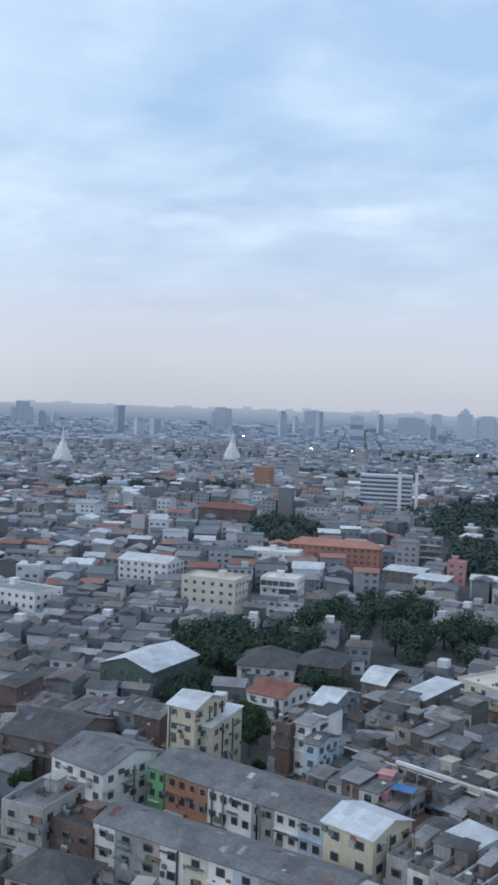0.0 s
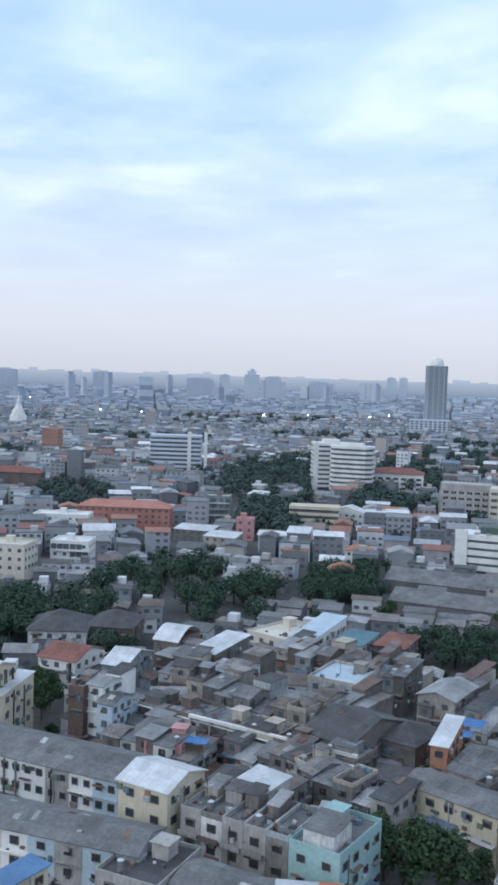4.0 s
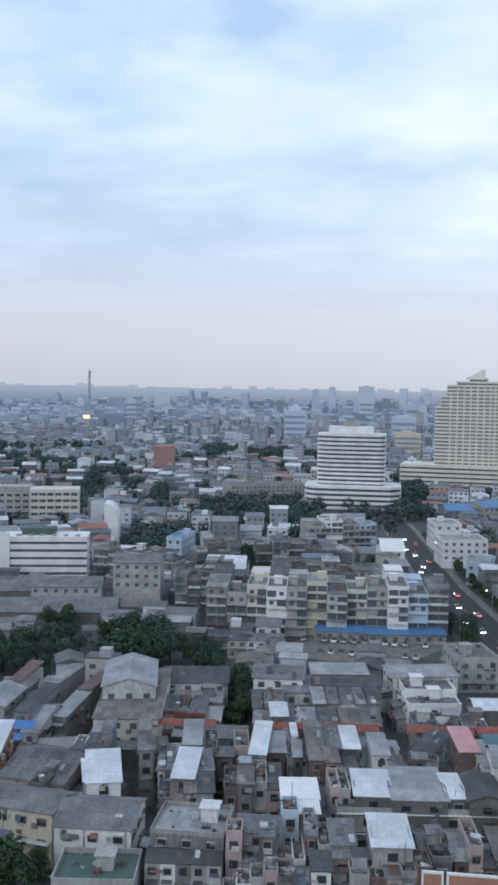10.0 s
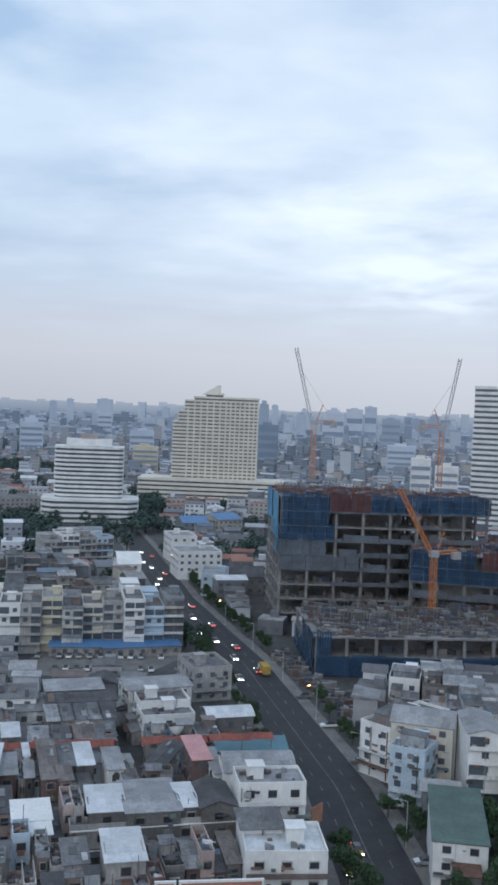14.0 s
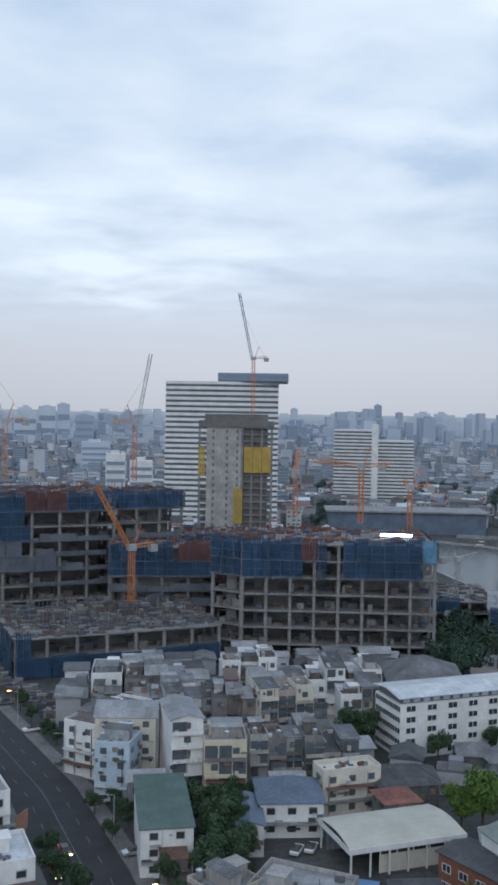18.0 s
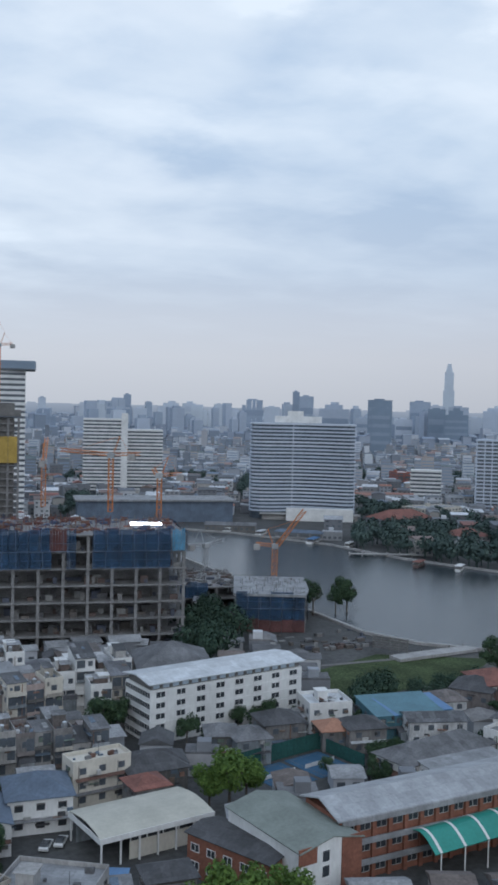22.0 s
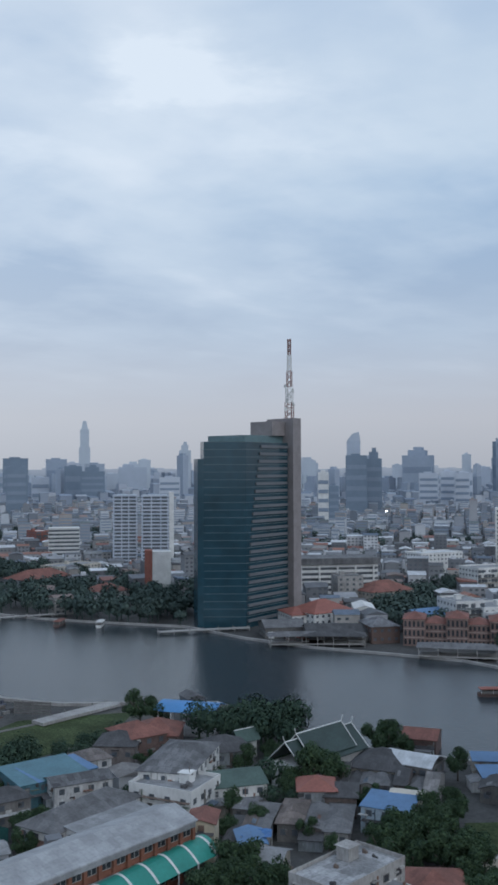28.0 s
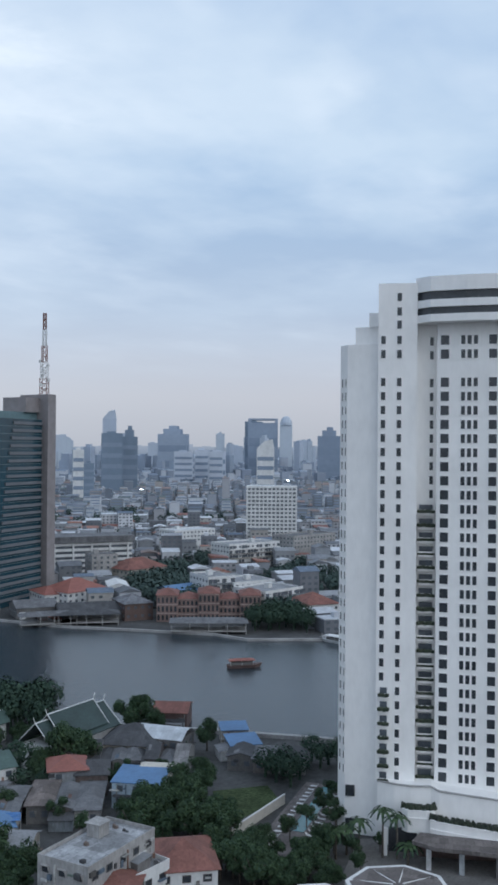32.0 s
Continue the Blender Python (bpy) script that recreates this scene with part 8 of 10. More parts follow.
def roof_shed(x, y, rot, z, w, d, h, wall, rm):
    t = thing("roof_shed", x, y, rot, z, "lean-to shed of patched sheets on a roof", "shed", "roof sheds")
    box_part("wall", t, -w / 2, w / 2, -d / 2, d / 2, 0, h, wall)
    s = Soup()
    a, b = w / 2 + 0.25, d / 2 + 0.3
    lo = [(-a, -b, h), (a, -b, h), (a, b, h + d * 0.14), (-a, b, h + d * 0.14)]
    s.solid(lo, [(p[0], p[1], p[2] + 0.08) for p in lo], bottom=True)
    part("roof", s, rm, t)


for x, y, w, d, rot, h, roof, rm in HOMES:
    if roof == "flat" and 2.8 < w < 10.5 and d > 4:
        z = h + 0.12
        if crng.random() < 0.75:
            sw, sd = w * crng.uniform(0.45, 0.8), d * crng.uniform(0.25, 0.45)
            px, py = on_roof(x, y, rot, crng.uniform(-0.08, 0.08) * w, d * crng.uniform(-0.25, 0.02) if w > 5 else d * 0.2)
            roof_shed(px, py, rot, z, sw, sd, crng.uniform(1.8, 2.6), crng.choice((m_wall, m_wall, m_roofbrown, m_grey, m_wall)), crng.choice((m_roof, m_roofpale, m_roof, m_rust, m_roof, m_roof, m_roofgrey, m_roofdark)))
        if crng.random() < 0.5:
            px, py = on_roof(x, y, rot, w * crng.uniform(-0.35, 0.35), -d * 0.38)
            water_tank(px, py, z)



def roof_height(roof, w, d, h, u, v):
    if roof == "shed":
        return h + 0.10 * (v + d / 2)
    if roof == "gable_x":
        return h + 0.16 * (d - 2 * abs(v))
    if roof == "gable_y":
        return h + 0.16 * (w - 2 * abs(u))
    return h


# rust-orange sheet eaves along the market lane
for x, y, w, rot in ((-94, 193.0, 23, 19), (-62, 204.0, 28, 19), (-36, 213.0, 15, 19), (-21.5, 218.5, 15, 19)):
    t = thing("lane_eave", x, y, rot, 0, "long rust-orange sheet eave over a market lane", "awning", "market eaves")
    s = Soup()
    n = int(w / 2.4)
    for k in range(n):
        u0, u1 = -w / 2 + w * k / n, -w / 2 + w * (k + 1) / n - 0.06
        z = 8.6 + 0.12 * math.sin(k * 1.9)
        lo = [(u0, -1.1, z), (u1, -1.1, z), (u1, 1.0, z + 0.9), (u0, 1.0, z + 0.9)]
        s.solid(lo, [(a, b, c + 0.08) for a, b, c in lo], bottom=True)
    part("sheets", s, m_eave, t)
    for u in (-w / 2 + 0.6, 0, w / 2 - 0.6):
        box_part("post", t, u - 0.08, u + 0.08, -0.7, -0.54, 0, 8.7, m_darkgrey)

# loose sheets, boards and odds and ends on the roofs, awnings over the lanes
sheets, odds, awnings = Soup(), Soup(), Soup()
for x, y, w, d, rot, h, roof, rm in HOMES:
    def at(u, v, z):
        px, py = on_roof(x, y, rot, u, v)
        return (px, py, z)
    if roof in ("shed", "gable_x", "gable_y") and rm in (m_roof, m_roofgrey, m_roofdark, m_roofbrown, m_rust):
        for i in range(crng.randrange(1, 4) + int(w * d / 70)):
            sw, sd = crng.uniform(0.7, 1.6), crng.uniform(1.4, 3.4)
            u, v = crng.uniform(-w / 2, w / 2 - sw), crng.uniform(-d / 2, d / 2 - sd)
            if roof == "gable_x" and v < 0 < v + sd or roof == "gable_y" and u < 0 < u + sw:
                continue
            q = [(u, v), (u + sw, v), (u + sw, v + sd), (u, v + sd)]
            lo = [at(a, b, roof_height(roof, w, d, h, a, b) + 0.19) for a, b in q]
            sheets.solid(lo, [(p[0], p[1], p[2] + 0.05) for p in lo])
    elif roof == "flat":
        for i in range(crng.randrange(5, 12)):
            u, v, k = crng.uniform(-w * 0.42, w * 0.42), crng.uniform(-d * 0.42, d * 0.42), crng.uniform(0.2, 0.7)
            lo = [at(u - k, v - k * 0.7, h + 0.12), at(u + k, v - k * 0.7, h + 0.12), at(u + k, v + k * 0.7, h + 0.12), at(u - k, v + k * 0.7, h + 0.12)]
            odds.solid(lo, [(p[0], p[1], p[2] + k * crng.uniform(0.6, 1.8)) for p in lo])
        if crng.random() < 0.6:
            u = crng.uniform(-w * 0.3, w * 0.3)
            odds.rod(at(u, 0, h + 0.1), at(u, 0, h + crng.uniform(2.5, 4.5)), 0.06, n=4)
    if h > 5 and facing(x, y, rot, "front") > 0.2:
        for z in (3.2, 6.2):
            if z < h - 1.5 and crng.random() < 0.65:
                a0, a1, o = -w / 2 + crng.uniform(0.1, 0.5), w / 2 - crng.uniform(0.1, 0.5), crng.uniform(0.7, 1.4)
                lo = [at(a0, -d / 2 - o, z - 0.25), at(a1, -d / 2 - o, z - 0.25), at(a1, -d / 2 - 0.02, z), at(a0, -d / 2 - 0.02, z)]
                awnings.solid(lo, [(p[0], p[1], p[2] + 0.06) for p in lo], bottom=True)
# boxes, pipes and boards on the walls, and lean-to rooms in the lanes
wall_odds, lean_walls, lean_roofs = Soup(), Soup(), Soup()
for x, y, w, d, rot, h, roof, rm in HOMES:
    if math.hypot(x, y) > 300:
        continue
    for side in ("front", "left", "right"):
        if facing(x, y, rot, side) < 0.2:
            continue
        span, off = (w, d / 2) if side == "front" else (d, w / 2)

        def spot(u, out, z):
            q = {"front": (u, -off - out), "left": (-off - out, -u), "right": (off + out, u)}[side]
            return (*on_roof(x, y, rot, *q), z)
        for i in range(int(span * h / 11)):
            u, z = crng.uniform(-span / 2 + 0.4, span / 2 - 0.4), crng.uniform(1.5, max(1.6, h - 0.9))
            k, o, e = crng.uniform(0.2, 0.8), crng.uniform(0.15, 0.55), crng.uniform(0.25, 1.1)
            if crng.random() < 0.06:
                k, z, e = 0.06, 0.5, h - 0.8
            elif crng.random() < 0.22:
                k, e, o = crng.uniform(0.8, 1.5), 0.12, crng.uniform(0.5, 1.0)
            lo = [spot(u - k, o, z), spot(u + k, o, z), spot(u + k, -0.05, z), spot(u - k, -0.05, z)]
            wall_odds.solid(lo, [(q[0], q[1], q[2] + e) for q in lo], bottom=True)
        if span < 3 or crng.random() < (0.25 if x < 10 else 0.7):
            continue
        for i in range(1 + int(span > 9)):
            deep, part_w = crng.uniform(1.4, 3.6), min(span, crng.uniform(2.5, 7)) / 2
            u = crng.uniform(-span / 2 + part_w, span / 2 - part_w)
            px, py, _ = spot(u, deep * 0.55 + 0.4, 0)
            if not is_free(px, py, 0.25) or near_line(px, py, ROAD, 12):
                continue
            z = crng.uniform(2.5, max(2.9, min(h * 0.62, 7.0)))
            lo = [spot(u - part_w, deep, 0), spot(u + part_w, deep, 0), spot(u + part_w, 0.02, 0), spot(u - part_w, 0.02, 0)]
            if side == "left":
                lo.reverse()
            lean_walls.solid(lo, [(q[0], q[1], z) for q in lo])
            lo = [spot(u - part_w - 0.2, deep + 0.4, z - 0.05), spot(u + part_w + 0.2, deep + 0.4, z - 0.05), spot(u + part_w + 0.2, 0.03, z + deep * 0.18), spot(u - part_w - 0.2, 0.03, z + deep * 0.18)]
            lean_roofs.solid(lo, [(q[0], q[1], q[2] + 0.09) for q in lo], bottom=True)
tagged(new("wall_odds", wall_odds.mesh("wall_odds", m_wallodds)), "air conditioners, pipes, boards and shades on old walls", "wall clutter", kind="stuff")
tagged(new("lean_to_walls", lean_walls.mesh("lean_to_walls", m_leanwall)), "patched walls of lean-to rooms in the lanes", "lean-to rooms", kind="stuff")
tagged(new("lean_to_roofs", lean_roofs.mesh("lean_to_roofs", m_patch)), "grey and rusty sheet roofs of lean-to rooms", "lean-to roofs", kind="stuff")
tagged(new("roof_sheets", sheets.mesh("roof_sheets", m_patch)), "odd rusty and grey sheets patched onto roofs", "roof sheets", kind="stuff")
tagged(new("roof_odds", odds.mesh("roof_odds", m_patch)), "boxes, pots and poles scattered on flat roofs", "roof clutter", kind="stuff")
tagged(new("lane_awnings", awnings.mesh("lane_awnings", m_patch)), "rusty and grey sheet awnings over the lanes", "awnings", kind="stuff")

# vehicles


def car_meshes():
    b = Soup()
    ring = [(-2.2, 0.35), (2.2, 0.35), (2.25, 0.75), (1.2, 0.95), (-1.9, 1.0), (-2.25, 0.8)]
    k = len(ring)
    b.v.extend([(px, -0.88, pz) for px, pz in ring] + [(px, 0.88, pz) for px, pz in ring])
    b.f = [tuple(range(k)), tuple(range(2 * k - 1, k - 1, -1))] + [(i, k + i, k + (i + 1) % k, (i + 1) % k) for i in range(k)]
    b.m = [0] * len(b.f)
    c = Soup()
    c.solid([(-1.9, -0.8, 0.95), (1.15, -0.8, 0.95), (1.15, 0.8, 0.95), (-1.9, 0.8, 0.95)], [(-1.45, -0.66, 1.48), (0.35, -0.66, 1.48), (0.35, 0.66, 1.48), (-1.45, 0.66, 1.48)])
    w = Soup()
    n = 10
    pts = [(0.33 * math.cos(2 * math.pi * i / n), 0.33 * math.sin(2 * math.pi * i / n)) for i in range(n)]
    w.solid([(p, -0.1, q) for p, q in pts], [(p, 0.1, q) for p, q in pts], bottom=True)
    h = Soup()
    h.box(-0.04, 0.04, -0.28, 0.28, -0.15, 0.15)
    return b, c, w, h


cb, cc, cw, chl = car_meshes()
BODY = {k: cb.mesh("body", m) for k, m in (("white", m_white), ("grey", m_grey), ("dark", m_darkgrey), ("yellow", m_yellow), ("pink", m_pink), ("silver", m_steel))}
CABIN, WHEEL = cc.mesh("cabin", m_glass), cw.mesh("wheel", m_darkgrey)
HEAD, TAIL = chl.mesh("headlight", m_headlamp), chl.mesh("tail_light", m_taillamp)


def car(x, y, rot, key, lit=0, group="", z=0.06):
    """lit: 0 dark, 1 with headlights on, 2 with tail lights on."""
    t = thing("car", x, y, rot, z, {"white": "white saloon car", "grey": "grey saloon car", "dark": "dark saloon car", "yellow": "yellow-green taxi", "pink": "pink taxi", "silver": "silver saloon car"}[key] + (" driving with its lamps on" if lit else " parked beside other cars"), "car", group)
    part("body", BODY[key], None, t)
    part("cabin", CABIN, None, t)
    for a in (-1.35, 1.4) if math.hypot(x, y) < 235 else ():
        for b in (-0.8, 0.8):
            part("wheel", WHEEL, None, t, at=pose(a, b, 0.33))
    if lit:
        for b in (-0.6, 0.6):
            part("headlight", HEAD, None, t, at=pose(2.26, b, 0.68))
            part("tail_light", TAIL, None, t, at=pose(-2.26, b, 0.78))


def along(line, dist):
    for (ax, ay), (bx, by) in zip(line, line[1:]):
        k = math.hypot(bx - ax, by - ay)
        if dist <= k:
            return ax + (bx - ax) * dist / k, ay + (by - ay) * dist / k, math.degrees(math.atan2(by - ay, bx - ax))
        dist -= k
    return bx, by, 0


for dist, lane, key, lit in ((96, -2, "yellow", 1), (88, -5.2, "yellow", 1), (71, 2.4, "white", 1), (214, -5.2, "white", 1), (222, 2.2, "dark", 1), (238, -2.0, "white", 1), (252, 2.4, "pink", 1), (262, -2.4, "white", 1), (276, -5, "grey", 1), (287, 2.5, "white", 1), (300, -2.2, "dark", 1), (312, -5.1, "white", 1), (322, 2.3, "grey", 1), (335, -2.4, "white", 1), (352, -2.2, "white", 1), (360, 2.6, "dark", 1), (372, -5, "white", 1), (386, -2.2, "white", 1), (400, 2.4, "grey", 1), (418, -2.2, "white", 1), (436, -4.8, "white", 1), (455, 2.2, "dark", 1), (470, -2.2, "white", 1)):
    x, y, a = along(ROAD, dist)
    c, s_ = math.cos(radians(a)), math.sin(radians(a))
    car(x - lane * s_ * -1, y - lane * c, a + (180 if lane < 0 else 0), key, lit, "cars on the avenue")
for i in range(26):
    u, v = -20 + 40 * (i % 13) / 12, -8 if i < 13 else 7
    if crng.random() < 0.82:
        x, y = on_roof(-77, 304, 12, u, v)
        car(x, y, 12 + 90 + crng.uniform(-5, 5), crng.choice(("white", "white", "silver", "dark", "grey")), 0, "cars in the car park")
for k in range(2):
    car(48.5 + k * 3.0, 177.5 + k * 0.5, 60, "white", 0, "", 0.02)
car(161, 110, 30, "white", 0, "", 0.02)
for k in range(6):
    x, y, a = along(ROAD, 66 + 26 * k)
    car(x + 10.0, y + 0.8, a + 90, crng.choice(("white", "silver", "dark")), 0, "cars beside the pavement", 0.22)

# lane lines
for lane in (-3.6, 0.0, 3.6):
    s = Soup()
    d = 0.0
    while d < 480:
        p, q = along(ROAD, d), along(ROAD, d + (6 if lane == 0 else 3))
        pts = []
        for (x, y, a), e in ((p, -0.09), (q, -0.09), (q, 0.09), (p, 0.09)):
            c, s_ = math.cos(radians(a)), math.sin(radians(a))
            pts.append((x + (lane + e) * s_, y - (lane + e) * c))
        s.solid([(a, b, 0.05) for a, b in pts[::-1]], [(a, b, 0.062) for a, b in pts[::-1]])
        d += 6.2 if lane == 0 else 9
    tagged(new("lane_line", s.mesh("lane_line", m_marking)), "worn white lane line on the asphalt", "lane line", kind="stuff")

# roadside trees and street lamps
for i in range(66):
    x, y, a = along(ROAD, 40 + i * 5.2)
    for side, off in ((1, 12.2), (-1, 11.6)):
        if side < 0 and i > 40 or crng.random() < (0.2 if side > 0 else 0.45):
            continue
        c, s_ = math.cos(radians(a)), math.sin(radians(a))
        px, py = x + side * off * s_, y - side * off * c
        if is_free(px, py, 0.2):
            tree(px, py, crng.uniform(3.8, 7.5), "dark", "small dusty street tree beside the avenue", "street trees")
for i in range(11):
    x, y, a = along(ROAD, 60 + i * 38)
    c, s_ = math.cos(radians(a)), math.sin(radians(a))
    t = thing("street_lamp", x + 8.0 * s_, y - 8.0 * c, a, 0.2, "tall grey street lamp with an amber light", "street lamp", "street lamps")
    s = Soup()
    s.drum(0, 0, 0, 9, 0.11, 0.07, 7)
    s.rod((0, 0, 9), (0, 2.2, 9.5), 0.06)
    part("post", s, m_cranegrey, t)
    box_part("lamp_head", t, -0.15, 0.15, 1.9, 2.7, 9.4, 9.55, m_amber if i % 3 == 0 else m_cranegrey)

# a yellow lorry on the avenue, and tarpaulins stretched over lanes and terraces
t = thing("lorry", -23.8, 305.4, 108, 0.06, "yellow box lorry driving on the avenue", "lorry")
box_part("cargo_box", t, -4.2, 1.6, -1.2, 1.2, 0.9, 3.4, m_yellow)
s = Soup()
s.solid([(1.7, -1.15, 0.7), (3.7, -1.15, 0.7), (3.7, 1.15, 0.7), (1.7, 1.15, 0.7)], [(1.7, -1.1, 2.7), (3.1, -1.1, 2.7), (3.1, 1.1, 2.7), (1.7, 1.1, 2.7)], bottom=True)
part("cab", s, m_white, t)
box_part("windscreen", t, 3.25, 3.5, -1.0, 1.0, 1.6, 2.4, m_glass)
box_part("chassis", t, -4.2, 3.6, -0.5, 0.5, 0.5, 0.88, m_darkgrey)
for a in (-3.0, -2.0, 2.6):
    for b in (-1.0, 1.0):
        part("wheel", WHEEL, None, t, at=pose(a, b, 0.42))


def tarpaulin(x, y, z, w, d, rot):
    t = thing("tarpaulin", x, y, rot, 0, "blue tarpaulin stretched on poles over a lane", "tarpaulin", "blue tarpaulins")
    s, n = Soup(), 5
    for i in range(n):
        for j in range(n):
            q = [(-w / 2 + w * (i + a) / n, -d / 2 + d * (j + b) / n) for a, b in ((0, 0), (1, 0), (1, 1), (0, 1))]
            s.face([(u, v, z - 0.5 * math.cos(3 * u / w) * math.cos(3 * v / d) + 0.12 * math.sin(2.3 * u + 1.7 * v)) for u, v in q])
    part("sheet", s, m_tarp, t)
    for u in (-w / 2, w / 2):
        for v in (-d / 2, d / 2):
            s = Soup()
            s.rod((u, v, 0), (u, v, z + 0.15), 0.06)
            part("pole", s, m_grey, t)


for x, y, z, w, d, rot in ((-120.5, 177, 9.8, 5, 5.5, 20), (-119, 171.5, 9.2, 3.5, 4, 28), (-71.8, 162.1, 9.5, 3, 3, 20), (-116.8, 266.8, 3, 7, 4, 15), (-108.9, 278.6, 3.2, 8, 4, 25), (-115.5, 285.7, 3.4, 6, 4, 10), (-148.5, 121.9, 10.2, 4.5, 3.5, 30), (157.6, 140.6, 5.6, 6.5, 5, -50)):
    tarpaulin(x, y, z, w, d, rot)

# satellite dish and a framed roof sign
t = thing("satellite_dish", -36.7, 220.2, 200, 6.12, "large white satellite dish on a flat roof", "satellite dish")
s = Soup()
for k in range(4):
    s.drum(0, 0, 1.5 + 0.12 * k * k, 1.5 + 0.12 * (k + 1) ** 2, 0.45 * k + 0.02, 0.45 * (k + 1), 18)
d = part("reflector", s, m_white, t)
d.rotation_euler = (0.35, 0, 0)
s = Soup()
s.drum(0, 0, 0, 1.7, 0.12, 0.1, 8)
part("post", s, m_grey, t)

t = thing("roof_sign", -15.8, 132.8, 14, 0, "large orange sign panel in a white frame", "billboard")
claim(-15.8, 132.8, 18, 3, 14)
for a, b in ((-8.6, -5.6), (-5.2, 6.8)):
    box_part("panel", t, a + 0.3, b - 0.3, -0.15, 0.05, 8.3, 17.7, m_orange, "faded orange panel")
    for x0, x1, z0, z1 in ((a, b, 17.7, 18.0), (a, b, 8.0, 8.3), (a, a + 0.3, 8.3, 17.7), (b - 0.3, b, 8.3, 17.7)):
        box_part("frame_bar", t, x0, x1, -0.25, 0.15, z0, z1, m_white)
    for u in (a + 0.6, b - 0.6):
        box_part("post", t, u - 0.12, u + 0.12, 0.16, 0.4, 0, 17.5, m_grey)

# orange billboard beside the white block, and the lit hoarding on the site
t = thing("billboard", -3.2, 181, 60, 0, "small orange sign board on posts", "billboard")
for u in (-1.4, 1.4):
    box_part("post", t, u - 0.1, u + 0.1, -0.1, 0.1, 0, 9, m_grey)
box_part("panel", t, -2, 2, -0.3, -0.1, 6.5, 10, m_orange)
t = thing("site_light", *polar(20.75, 350), -20, 39.9, "long bright white site light on a frame", "lamp")
box_part("tube", t, -5.6, 5.6, -0.5, 0.0, 1.0, 1.9, m_lamp)
for u in (-5, 0, 5):
    box_part("bracket", t, u - 0.1, u + 0.1, 0.0, 0.3, 0, 1.9, m_grey)
x, y = polar(-30.75, 1390)
t = thing("led_billboard", x, y, 30, 0, "bright orange lit billboard on a pylon", "billboard")
box_part("pylon", t, -1.5, 1.5, 0, 2, 0, 36, m_grey)
box_part("panel", t, -4.5, 4.5, -0.8, -0.1, 38, 42.5, m_led)
x, y = polar(-30.6, 2100)
t = thing("radio_mast", x, y, 0, 0, "slim grey lattice radio mast", "mast")
s = Soup()
lattice(s, (0, 0, 0), (0, 0, 118), 1.6, 8, 0.45)
part("mast_section", s, m_sky_tower, t)
for az, dist, z in ((-60.8, 1900, 30), (-56.8, 1500, 26), (-54.4, 1450, 26), (-47.2, 1500, 24), (-44.6, 1500, 26), (-41.0, 1500, 26), (-39.9, 1600, 26), (55.9, 1300, 26), (42.6, 1500, 34), (64.5, 1500, 32)):
    x, y = polar(az, dist)
    t = thing("flood_light", x, y, -az, 0, "bright flood light on a tall pole", "lamp", "flood lights")
    s = Soup()
    s.drum(0, 0, 0, z, 0.4, 0.25, 6)
    part("pole", s, m_grey, t)
    box_part("lamp", t, -1.1, 1.1, -0.8, 0.0, z, z + 1.4, m_lamp)


# boats and piers
def boat(x, y, rot, ln, label, hull, top, rows=3):
    t = thing("boat", x, y, rot, 0.06, label, "boat")
    b = Soup()
    a, w = ln / 2, ln * 0.14
    lo = [(-a, -w * 0.7, 0), (a * 0.6, -w * 0.7, 0), (a * 0.95, 0, 0), (a * 0.6, w * 0.7, 0), (-a, w * 0.7, 0)]
    hi = [(-a, -w, 1.2), (a * 0.65, -w, 1.3), (a * 1.1, 0, 1.7), (a * 0.65, w, 1.3), (-a, w, 1.2)]
    b.solid(lo, hi, bottom=True)
    part("hull", b, hull, t)
    box_part("cabin", t, -a * 0.8, a * 0.45, -w * 0.8, w * 0.8, 1.2, 2.3, m_darkgrey)
    s = Soup()
    s.hip(a * 1.5, w * 2, 2.9, 0.6, 0.2, 0.1, cx=-a * 0.15)
    part("roof", s, top, t)
    for i in range(rows):
        for v in (-w * 0.85, w * 0.85):
            u = -a * 0.85 + a * 1.35 * i / (rows - 1)
            box_part("post", t, u - 0.06, u + 0.06, v - 0.06, v + 0.06, 1.2, 2.9, m_white)


boat(*polar(62.0, 370), -50, 13, "red-roofed river ferry with a dark hull", m_rust, m_redbright)
boat(*polar(50.9, 468), 60, 14, "red riverboat moored at the pier", m_rust, m_redbright)
boat(*polar(36.9, 533), 35, 14, "small red pavilion boat at the bank", m_rust, m_redroof)
boat(*polar(39.2, 526), 40, 12, "white launch moored by the bank", m_white, m_white)
boat(*polar(25.9, 655), 30, 18, "white ferry moored at the quay", m_white, m_white)
boat(*polar(27.6, 640), 40, 14, "white ferry moored at the quay", m_white, m_zinc)
boat(*polar(30.7, 610), 40, 18, "blue-roofed boat at the hotel pier", m_white, m_blueroof)
boat(*polar(32.8, 595), 40, 12, "white launch at the hotel pier", m_white, m_white)
boat(*polar(49.0, 487), 55, 12, "white launch moored by the tower", m_white, m_white)
boat(*polar(50.2, 478), 55, 14, "red and white boat by the tower", m_rust, m_white)
boat(*polar(67.3, 420), 75, 14, "white ferry at the far pier", m_white, m_white)


